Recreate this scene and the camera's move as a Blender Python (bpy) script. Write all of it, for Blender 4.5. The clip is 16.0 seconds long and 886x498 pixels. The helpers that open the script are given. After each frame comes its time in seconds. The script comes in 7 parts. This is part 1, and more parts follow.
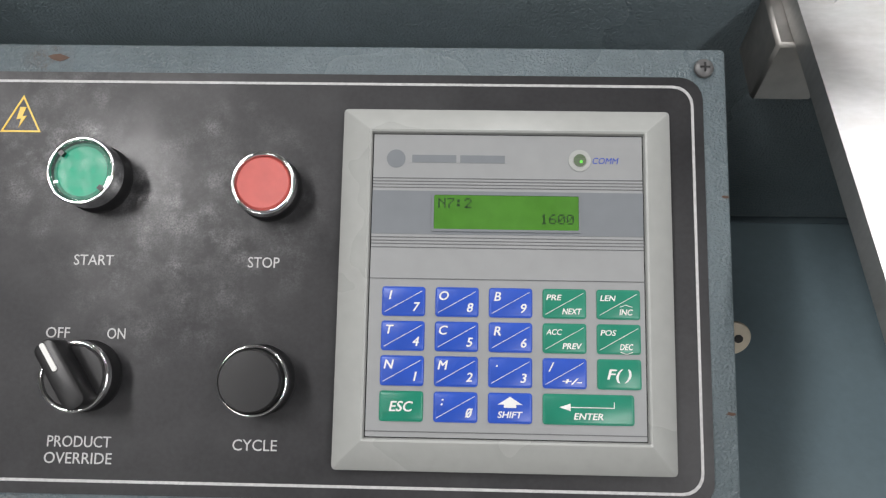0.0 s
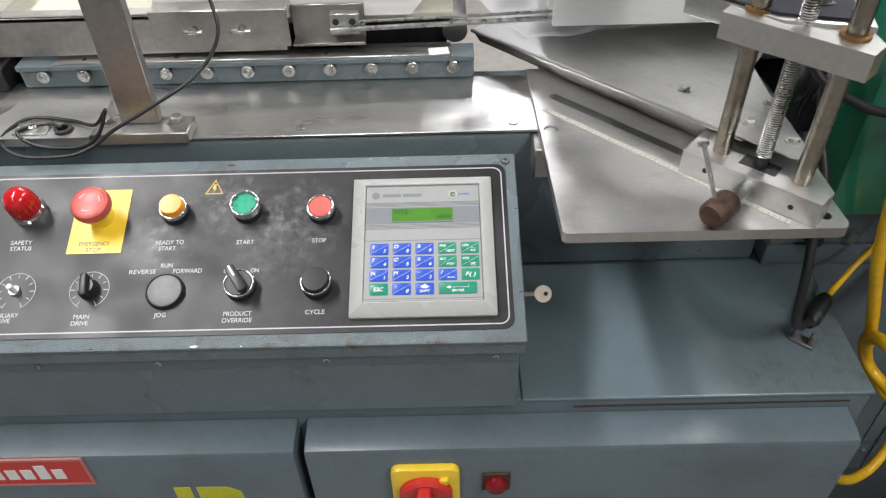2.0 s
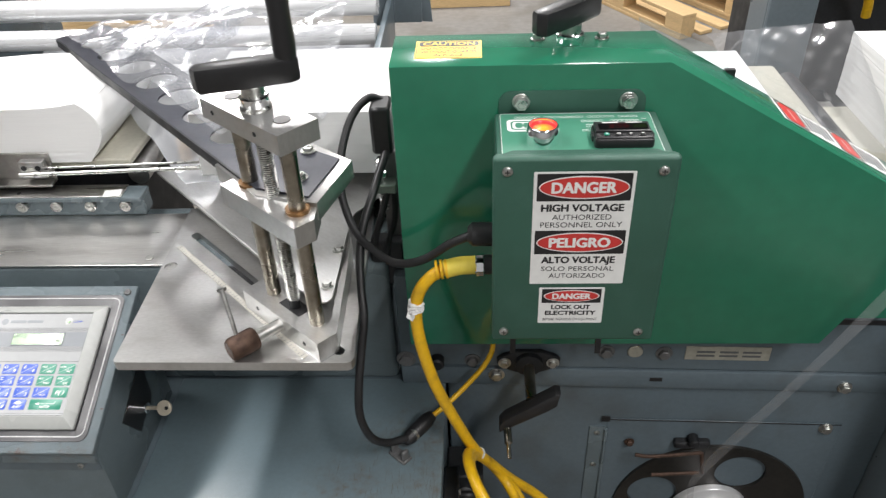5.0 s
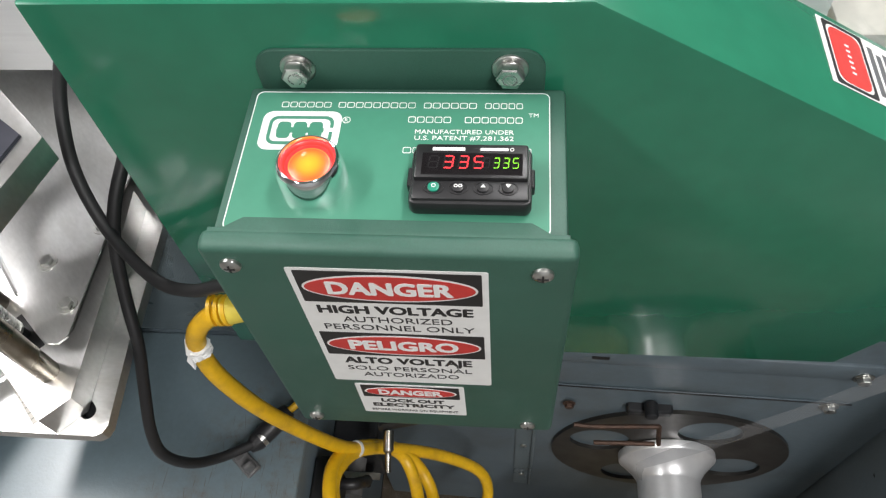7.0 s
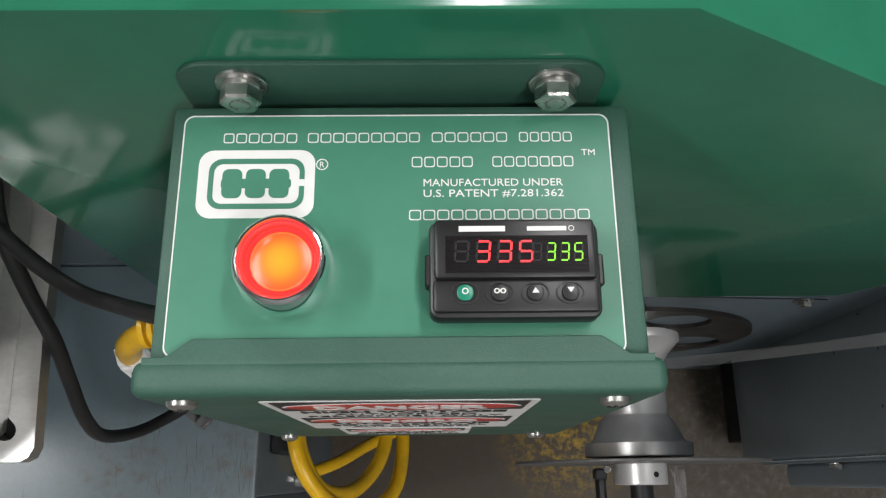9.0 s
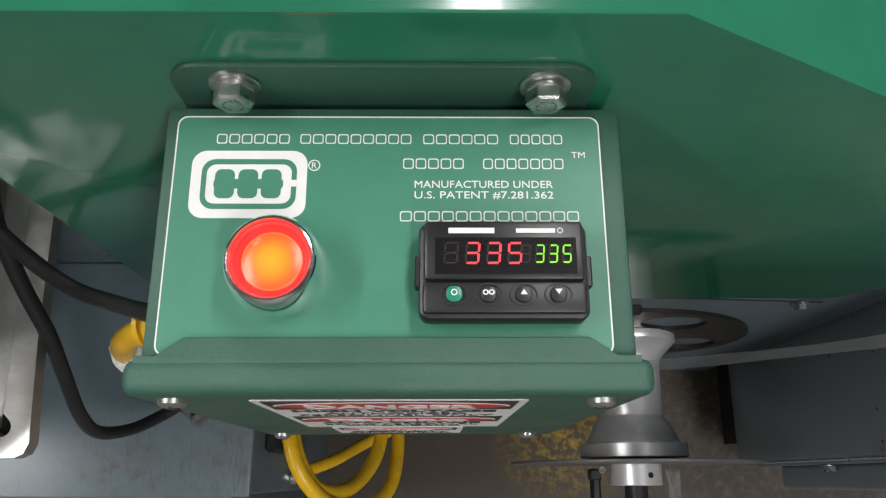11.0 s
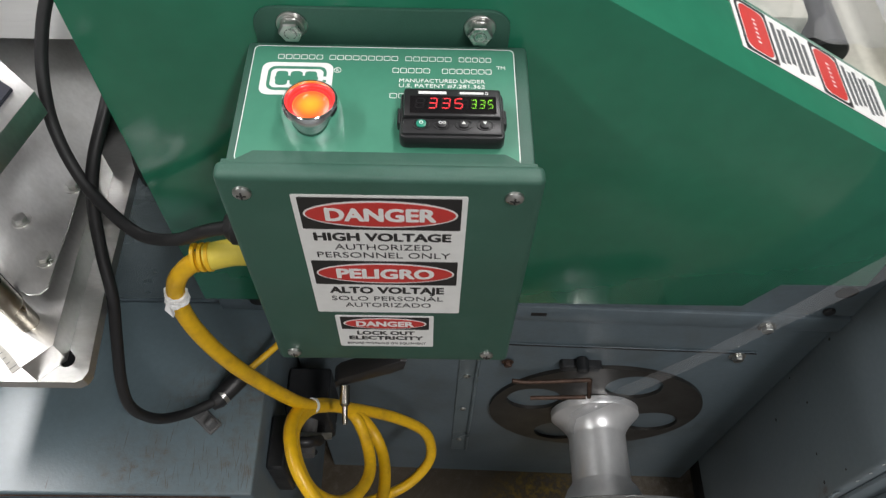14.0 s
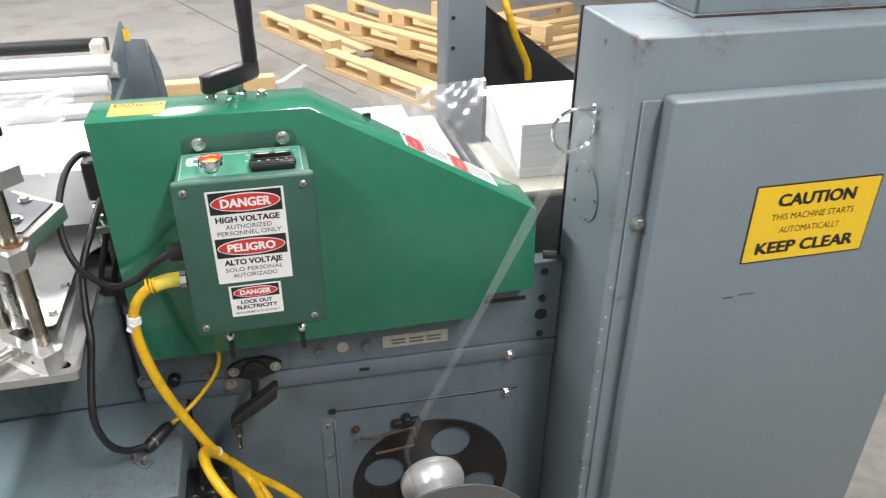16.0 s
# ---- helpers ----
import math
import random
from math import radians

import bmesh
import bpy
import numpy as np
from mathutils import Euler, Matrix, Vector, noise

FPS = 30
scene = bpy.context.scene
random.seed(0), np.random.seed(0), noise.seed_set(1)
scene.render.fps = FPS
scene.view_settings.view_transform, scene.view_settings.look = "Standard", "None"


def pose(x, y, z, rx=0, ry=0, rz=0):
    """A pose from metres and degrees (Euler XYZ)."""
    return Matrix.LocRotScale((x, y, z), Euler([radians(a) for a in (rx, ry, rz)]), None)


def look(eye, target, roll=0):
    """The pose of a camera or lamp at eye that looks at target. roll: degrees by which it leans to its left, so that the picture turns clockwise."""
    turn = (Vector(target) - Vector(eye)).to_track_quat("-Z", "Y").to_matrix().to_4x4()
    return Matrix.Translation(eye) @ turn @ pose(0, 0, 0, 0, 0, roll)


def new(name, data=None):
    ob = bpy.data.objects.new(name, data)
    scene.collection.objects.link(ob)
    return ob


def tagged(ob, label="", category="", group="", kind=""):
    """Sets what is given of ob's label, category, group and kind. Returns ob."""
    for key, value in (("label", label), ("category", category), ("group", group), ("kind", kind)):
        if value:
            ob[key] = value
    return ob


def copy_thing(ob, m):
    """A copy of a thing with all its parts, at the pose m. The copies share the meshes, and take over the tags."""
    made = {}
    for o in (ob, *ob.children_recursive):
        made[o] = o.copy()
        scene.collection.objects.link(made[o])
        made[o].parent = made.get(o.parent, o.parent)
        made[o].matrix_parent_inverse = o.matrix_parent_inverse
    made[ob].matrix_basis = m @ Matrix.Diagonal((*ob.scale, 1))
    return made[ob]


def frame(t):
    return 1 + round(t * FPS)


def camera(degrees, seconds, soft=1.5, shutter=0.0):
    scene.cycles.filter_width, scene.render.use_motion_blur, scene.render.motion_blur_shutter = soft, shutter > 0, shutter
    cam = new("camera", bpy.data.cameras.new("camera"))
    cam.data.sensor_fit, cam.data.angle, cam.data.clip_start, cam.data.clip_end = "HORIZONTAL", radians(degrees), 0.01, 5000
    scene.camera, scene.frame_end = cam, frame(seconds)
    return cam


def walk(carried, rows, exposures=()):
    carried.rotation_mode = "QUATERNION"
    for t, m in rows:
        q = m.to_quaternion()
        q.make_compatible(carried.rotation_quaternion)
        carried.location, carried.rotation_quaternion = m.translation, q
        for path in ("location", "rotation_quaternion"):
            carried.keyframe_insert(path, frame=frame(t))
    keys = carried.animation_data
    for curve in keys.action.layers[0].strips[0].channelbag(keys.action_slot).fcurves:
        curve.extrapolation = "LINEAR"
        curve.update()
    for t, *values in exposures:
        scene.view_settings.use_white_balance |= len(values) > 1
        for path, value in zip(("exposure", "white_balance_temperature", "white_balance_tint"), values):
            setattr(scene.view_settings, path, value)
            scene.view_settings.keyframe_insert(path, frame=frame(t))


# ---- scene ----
cam = camera(60.9, 16.0, 1.25, 0.15)
PATH = [
    (0, (-0.007, -0.027, 1.237), (-0.057, 0.951, -0.506), -1.7),
    (0.5, (0.004, -0.067, 1.272), (-0.054, 0.965, -0.44), -1.8),
    (1, (0.007, -0.189, 1.344), (-0.039, 0.997, -0.266), -1.0),
    (1.5, (0.019, -0.366, 1.422), (-0.03, 1.013, -0.026), -1.0),
    (2, (0.047, -0.521, 1.492), (0.029, 0.958, 0.146), -1.8),
    (2.5, (0.139, -0.688, 1.552), (0.087, 0.858, 0.284), -2.4),
    (3, (0.272, -0.858, 1.605), (0.135, 0.757, 0.432), -3.3),
    (3.5, (0.358, -0.915, 1.63), (0.212, 0.74, 0.516), -3.6),
    (4, (0.46, -0.829, 1.639), (0.313, 0.813, 0.505), -3.7),
    (4.5, (0.553, -0.702, 1.647), (0.428, 0.94, 0.512), -2.7),
    (5, (0.635, -0.585, 1.623), (0.541, 1.027, 0.443), -2.4),
    (5.2, (0.681, -0.523, 1.609), (0.588, 1.083, 0.42), -2.4),
    (7.3, (0.813, -0.052, 1.544), (0.625, 0.889, -0.21), -8.2),
    (7.5, (0.797, -0.028, 1.539), (0.668, 0.851, -0.252), -6.3),
    (8, (0.769, 0.025, 1.529), (0.728, 0.809, -0.311), -2.7),
    (8.5, (0.76, 0.057, 1.517), (0.758, 0.729, -0.367), -0.7),
    (9, (0.76, 0.071, 1.508), (0.787, 0.656, -0.404), 2.1),
    (11.5, (0.764, 0.071, 1.512), (0.792, 0.654, -0.401), 2.7),
    (12, (0.762, 0.068, 1.513), (0.79, 0.693, -0.386), 2.5),
    (12.5, (0.757, 0.071, 1.513), (0.795, 0.696, -0.387), 3.3),
    (13, (0.75, 0.05, 1.521), (0.802, 0.714, -0.365), 3.7),
    (13.5, (0.747, -0.021, 1.55), (0.83, 0.791, -0.276), 4.9),
    (14, (0.778, -0.167, 1.583), (0.812, 0.903, -0.106), 2.4),
    (14.5, (0.807, -0.356, 1.612), (0.836, 0.961, 0.108), 1.7),
    (15, (0.819, -0.514, 1.646), (0.868, 1.004, 0.344), 1.2),
    (15.5, (0.785, -0.729, 1.664), (1.029, 0.906, 0.538), 1.7),
    (16, (0.795, -0.881, 1.676), (1.2, 0.798, 0.669), 0.4),
]
EXPOSURES = [(0.0, -0.5), (0.5, -0.43), (1.0, -0.2), (1.5, -0.2), (2.0, 0.03), (2.5, 0.13), (3.0, 0.3), (3.5, 0.42), (4.5, 0.22), (5.2, 0.13), (7.3, 0.22), (8.0, -0.02), (9.0, -0.35), (11.3, -0.37), (12.5, -0.34), (13.5, -0.26), (14.0, -0.17), (14.5, 0.15), (15.0, 0.55), (15.5, 0.65), (16.0, 0.68)]
walk(cam, [(t, look(eye, target, roll)) for t, eye, target, roll in PATH], EXPOSURES)

# ---- light: closed hall with assumed rows of ceiling tubes ----
world = bpy.data.worlds.new("hall_air")
scene.world = world
world.use_nodes = True
world.node_tree.nodes["Background"].inputs[0].default_value = (0.75, 0.8, 0.85, 1)
world.node_tree.nodes["Background"].inputs[1].default_value = 0.1
# First, third and fourth follow glare; the other three are added to brighten.
LAMPS = [(-1.75, 0.4, 150), (-1.75, 6.2, 160), (2.05, 1.8, 112), (0.5, 5.5, 142), (-1.75, -2.9, 36), (2.05, -2.2, 134)]
CEIL = 4.2
for lx, ly, power in LAMPS:
    data = bpy.data.lights.new("assumed_tube_light", "AREA")
    data.shape, data.size, data.size_y, data.energy, data.color = "RECTANGLE", 0.3, 2.4, power, (1.0, 0.98, 0.98)
    new("assumed_tube_light", data).matrix_world = pose(lx, ly, CEIL - 0.12)

# ---- materials ----


def nodes_of(name):
    m = bpy.data.materials.new(name)
    m.use_nodes = True
    nt = m.node_tree
    return m, nt, nt.nodes["Principled BSDF"]


def mat(name, color, rough=0.5, metal=0.0, var=0.12, scale=6.0, fine=120.0, bump=0.0, bump_scale=300.0, stain=None, stain_amt=0.0,
        stretch=(1, 1, 1), spec=0.5, coat=0.0, rough_var=0.12, depth=0.001):
    """Paint, metal or plastic with grain at two scales, uneven gloss, fine relief and patchy stains."""
    m, nt, p = nodes_of(name)
    N, L = nt.nodes, nt.links
    tc, mp = N.new("ShaderNodeTexCoord"), N.new("ShaderNodeMapping")
    mp.inputs["Scale"].default_value = stretch
    L.new(tc.outputs["Object"], mp.inputs["Vector"])

    def tex(s, detail=4.0):
        t = N.new("ShaderNodeTexNoise")
        t.inputs["Scale"].default_value, t.inputs["Detail"].default_value = s, detail
        L.new(mp.outputs["Vector"], t.inputs["Vector"])
        return t

    big, small = tex(scale), tex(fine, 2.0)
    add = N.new("ShaderNodeMath")
    add.operation = "ADD"
    L.new(big.outputs["Fac"], add.inputs[0]), L.new(small.outputs["Fac"], add.inputs[1])
    ramp = N.new("ShaderNodeMapRange")
    ramp.inputs["From Min"].default_value, ramp.inputs["From Max"].default_value = 0.6, 1.4
    ramp.inputs["To Min"].default_value, ramp.inputs["To Max"].default_value = 1 - var, 1 + var
    L.new(add.outputs[0], ramp.inputs["Value"])
    mul = N.new("ShaderNodeMix")
    mul.data_type, mul.blend_type = "RGBA", "MULTIPLY"
    mul.inputs["Factor"].default_value = 1.0
    mul.inputs["A"].default_value = (*color, 1)
    comb = N.new("ShaderNodeCombineColor")
    for c in range(3):
        L.new(ramp.outputs["Result"], comb.inputs[c])
    L.new(comb.outputs[0], mul.inputs["B"])
    out = mul.outputs["Result"]
    if stain:
        st = tex(scale * 2.3, 7.0)
        sr = N.new("ShaderNodeMapRange")
        sr.inputs["From Min"].default_value, sr.inputs["From Max"].default_value = 0.52, 0.72
        sr.inputs["To Max"].default_value = stain_amt
        L.new(st.outputs["Fac"], sr.inputs["Value"])
        mx = N.new("ShaderNodeMix")
        mx.data_type = "RGBA"
        mx.inputs["B"].default_value = (*stain, 1)
        L.new(sr.outputs["Result"], mx.inputs["Factor"]), L.new(out, mx.inputs["A"])
        out = mx.outputs["Result"]
    L.new(out, p.inputs["Base Color"])
    rr = N.new("ShaderNodeMapRange")
    rr.inputs["From Min"].default_value, rr.inputs["From Max"].default_value = 0.3, 0.7
    rr.inputs["To Min"].default_value, rr.inputs["To Max"].default_value = max(rough - rough_var, 0.02), min(rough + rough_var, 1)
    L.new(big.outputs["Fac"], rr.inputs["Value"]), L.new(rr.outputs["Result"], p.inputs["Roughness"])
    p.inputs["Metallic"].default_value, p.inputs["Specular IOR Level"].default_value = metal, spec
    p.inputs["Coat Weight"].default_value = coat
    if bump:
        bt, bn = tex(bump_scale, 2.0), N.new("ShaderNodeBump")
        bn.inputs["Strength"].default_value, bn.inputs["Distance"].default_value = bump, depth
        L.new(bt.outputs["Fac"], bn.inputs["Height"]), L.new(bn.outputs["Normal"], p.inputs["Normal"])
    return m


def glow(name, color, strength, base=(0.02, 0.02, 0.02)):
    m, nt, p = nodes_of(name)
    p.inputs["Base Color"].default_value = (*base, 1)
    p.inputs["Emission Color"].default_value, p.inputs["Emission Strength"].default_value = (*color, 1), strength
    p.inputs["Roughness"].default_value = 0.4
    return m


def clear(name, tint=(1, 1, 1), gloss=0.25, rough=0.08, haze=0.0, wrinkle=0.0, wscale=30.0, edge=0.1):
    """Thin clear film or sheet: see-through, with gloss that rises at grazing angles, and some milky haze."""
    m, nt, p = nodes_of(name)
    N, L = nt.nodes, nt.links
    N.remove(p)
    tr, gl, df = N.new("ShaderNodeBsdfTransparent"), N.new("ShaderNodeBsdfGlossy"), N.new("ShaderNodeBsdfDiffuse")
    tr.inputs["Color"].default_value = (*tint, 1)
    gl.inputs["Roughness"].default_value = rough
    df.inputs["Color"].default_value = (0.85, 0.87, 0.9, 1)
    fr, ad = N.new("ShaderNodeLayerWeight"), N.new("ShaderNodeMath")
    fr.inputs["Blend"].default_value = 0.35
    ad.operation, ad.use_clamp = "MULTIPLY_ADD", True
    L.new(fr.outputs["Facing"], ad.inputs[0])
    ad.inputs[1].default_value, ad.inputs[2].default_value = edge, gloss * 0.35
    m1, m2 = N.new("ShaderNodeMixShader"), N.new("ShaderNodeMixShader")
    m1.inputs[0].default_value = haze
    L.new(tr.outputs[0], m1.inputs[1]), L.new(df.outputs[0], m1.inputs[2])
    L.new(ad.outputs[0], m2.inputs[0]), L.new(m1.outputs[0], m2.inputs[1]), L.new(gl.outputs[0], m2.inputs[2])
    if wrinkle:
        tc, t, bn = N.new("ShaderNodeTexCoord"), N.new("ShaderNodeTexNoise"), N.new("ShaderNodeBump")
        t.inputs["Scale"].default_value, t.inputs["Detail"].default_value, t.inputs["Distortion"].default_value = wscale, 3.0, 1.5
        bn.inputs["Strength"].default_value, bn.inputs["Distance"].default_value = wrinkle, 0.006
        L.new(tc.outputs["Object"], t.inputs["Vector"]), L.new(t.outputs["Fac"], bn.inputs["Height"])
        L.new(bn.outputs["Normal"], gl.inputs["Normal"])
    L.new(m2.outputs[0], nt.nodes["Material Output"].inputs[0])
    return m


BLUE = mat("blue_grey_hammer_paint", (0.13, 0.165, 0.18), 0.3, var=0.1, scale=5, bump=0.85, bump_scale=700, depth=0.0016, stain=(0.07, 0.09, 0.09), stain_amt=0.35)
BLUE_D = mat("blue_grey_smooth_paint", (0.1, 0.132, 0.152), 0.38, var=0.1, scale=4, bump=0.12, bump_scale=260, stain=(0.06, 0.06, 0.055), stain_amt=0.4)
BLUE_L = mat("light_blue_grey_cabinet_paint", (0.158, 0.194, 0.217), 0.38, var=0.08, scale=4, bump=0.1, bump_scale=200, stain=(0.18, 0.21, 0.22), stain_amt=0.3)
BLACK_P = mat("scuffed_black_overlay", (0.02, 0.02, 0.022), 0.43, spec=0.42, var=0.3, scale=14, fine=420, stain=(0.05, 0.05, 0.053), stain_amt=0.35, bump=0.06)
BLACK = mat("black_plastic", (0.012, 0.012, 0.013), 0.42, var=0.2, bump=0.05)
RUBBER = mat("black_cable_rubber", (0.012, 0.012, 0.013), 0.5, var=0.2)
GREY_T = mat("warm_grey_terminal_plastic", (0.4, 0.41, 0.395), 0.3, var=0.06, bump=0.08, stain=(0.34, 0.35, 0.335), stain_amt=0.3)
GREY_F = mat("grey_membrane", (0.28, 0.288, 0.29), 0.45, var=0.05, stain=(0.24, 0.25, 0.26), stain_amt=0.3)
GREY_B = mat("dark_grey_membrane_band", (0.17, 0.185, 0.2), 0.45, var=0.05)
LINE = mat("grey_print", (0.1, 0.105, 0.11), 0.5, var=0.05)
WHITE = mat("white_print", (0.72, 0.72, 0.7), 0.5, var=0.06)
GREYTXT = mat("worn_white_print", (0.5, 0.5, 0.5), 0.5, var=0.25, fine=500)
KEYB = mat("blue_key", (0.02, 0.075, 0.43), 0.35, var=0.1)
KEYG = mat("green_key", (0.01, 0.2, 0.125), 0.35, var=0.1)
CHIP = mat("chipped_paint_edge", (0.5, 0.52, 0.52), 0.5, 0.3, var=0.2)
CHIP_D = mat("dark_chip", (0.035, 0.035, 0.035), 0.6, var=0.3)
BLUETXT = mat("blue_print", (0.02, 0.06, 0.4), 0.5)
LCD = mat("green_display", (0.07, 0.205, 0.03), 0.22, var=0.15, scale=20)
LCDTXT = mat("display_segments", (0.01, 0.04, 0.008), 0.4)
CHROME = mat("chrome", (0.9, 0.91, 0.92), 0.09, 1.0, var=0.08, rough_var=0.06)
ZINC = mat("zinc_steel", (0.5, 0.5, 0.48), 0.32, 1.0, var=0.25, scale=60, bump=0.1)
STEEL = mat("brushed_stainless_deck", (0.64, 0.635, 0.62), 0.33, 1.0, var=0.12, scale=3, fine=60, stretch=(1, 10, 10), bump=0.04, stain=(0.5, 0.49, 0.47), stain_amt=0.3, rough_var=0.08)
ALU = mat("machined_aluminium", (0.56, 0.56, 0.55), 0.34, 0.92, var=0.1, scale=9, fine=140, stretch=(1, 2.5, 1), bump=0.03, bump_scale=700, stain=(0.42, 0.41, 0.39), stain_amt=0.45, rough_var=0.05)
ALU_D = mat("dull_aluminium", (0.42, 0.41, 0.39), 0.42, 1.0, var=0.15, scale=8, bump=0.06, stain=(0.25, 0.24, 0.22), stain_amt=0.5)
ROD = mat("oiled_steel_rod", (0.33, 0.3, 0.25), 0.28, 1.0, var=0.2, scale=14, stain=(0.16, 0.12, 0.08), stain_amt=0.6)
RUST = mat("rusty_steel", (0.09, 0.055, 0.04), 0.6, 0.6, var=0.4, scale=60, bump=0.4)
BRONZE = mat("bronze_bush", (0.2, 0.11, 0.045), 0.45, 0.8, var=0.3, scale=60)
GREEN = mat("glossy_green_enamel", (0.019, 0.148, 0.084), 0.14, var=0.08, scale=5, fine=40, coat=0.2, rough_var=0.05, bump=0.03, bump_scale=60)
GREEN_D = mat("dark_green_textured_paint", (0.028, 0.088, 0.062), 0.48, var=0.16, scale=12, fine=900, bump=0.22, bump_scale=2200, stain=(0.05, 0.12, 0.095), stain_amt=0.3)
GREEN_T = mat("green_faceplate", (0.05, 0.2, 0.13), 0.38, var=0.06, scale=8)
RED = mat("red_plastic", (0.5, 0.03, 0.025), 0.3, var=0.08)
RED_L = mat("faded_red_cap", (0.52, 0.1, 0.085), 0.4, var=0.1, scale=60)
RED_P = mat("red_print", (0.52, 0.035, 0.03), 0.4, var=0.06)
YEL = mat("yellow_plastic", (0.78, 0.55, 0.04), 0.4, var=0.08)
YEL_C = mat("yellow_cable_jacket", (0.72, 0.42, 0.01), 0.38, var=0.12, scale=20, stain=(0.4, 0.22, 0.02), stain_amt=0.5)
YEL_P = mat("yellow_stencil_paint", (0.5, 0.5, 0.02), 0.55, var=0.2, scale=30, fine=300)
YEL_S = mat("yellow_sign", (0.72, 0.47, 0.02), 0.4, var=0.06)
ORANGE = mat("orange_cap", (0.8, 0.29, 0.01), 0.35, var=0.08)
GREENCAP = mat("green_lens", (0.004, 0.3, 0.17), 0.34, var=0.15, scale=120, spec=0.3)
PAPER = mat("white_paper_stack", (0.82, 0.82, 0.81), 0.7, var=0.03, scale=8, fine=60, stretch=(1, 1, 40), bump=0.1, bump_scale=8)
BELT = mat("cream_belt", (0.5, 0.48, 0.4), 0.6, var=0.1)
WOOD = mat("pine_boards", (0.58, 0.41, 0.21), 0.65, var=0.2, scale=5, fine=40, stretch=(1, 8, 8), bump=0.1)
CARD = mat("brown_cardboard", (0.36, 0.23, 0.12), 0.7, var=0.12, scale=4)
CONCRETE = mat("worn_concrete", (0.2, 0.19, 0.175), 0.42, var=0.22, scale=1.3, fine=25, bump=0.1, stain=(0.1, 0.085, 0.06), stain_amt=0.6)
WALLM = mat("painted_hall_wall", (0.36, 0.37, 0.37), 0.7, var=0.06, scale=1)
CEILM = mat("grey_hall_ceiling", (0.4, 0.4, 0.4), 0.8, var=0.04, scale=1)
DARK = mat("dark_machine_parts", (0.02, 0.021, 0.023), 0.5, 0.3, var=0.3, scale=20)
DISCM = mat("dark_steel_disc", (0.035, 0.033, 0.03), 0.4, 0.5, var=0.25, scale=12)
DISCG = mat("grey_winder_disc", (0.13, 0.13, 0.13), 0.42, 0.2, var=0.15, scale=10)
IDPLATE = mat("worn_id_plate", (0.4, 0.39, 0.33), 0.45, 0.4, var=0.2, scale=40)
FILM = clear("clear_shrink_film", (0.96, 0.97, 0.985), 0.12, 0.22, 0.04, 0.25, 30)
FILM_F = clear("crumpled_shrink_film", (0.95, 0.96, 0.98), 0.36, 0.16, 0.13, 0.6, 15, 0.32)
FILM_T = clear("stretched_shrink_film", (0.94, 0.95, 0.965), 0.22, 0.16, 0.07, 0.15, 9, 0.25)
FILM_M = clear("milky_folded_film", (0.95, 0.96, 0.97), 0.4, 0.25, 0.4, 0.5, 30, 0.2)
STRIP = clear("folded_film_strip", (0.92, 0.93, 0.94), 0.12, 0.35, 0.08, 0.3, 40)
ACRYL = clear("tinted_acrylic", (0.72, 0.78, 0.77), 0.3, 0.05, 0.06)
LED_R = glow("red_segments", (1.0, 0.05, 0.06), 2.6)
LED_G = glow("green_segments", (0.35, 1.0, 0.05), 2.0)
LED_OFF = mat("unlit_segments", (0.035, 0.033, 0.036), 0.4)
TUBE_GLOW = glow("tube_diffuser", (1.0, 0.98, 0.95), 3.0, (0.8, 0.8, 0.8))
COMM_LED = glow("green_led", (0.2, 1.0, 0.1), 1.3)



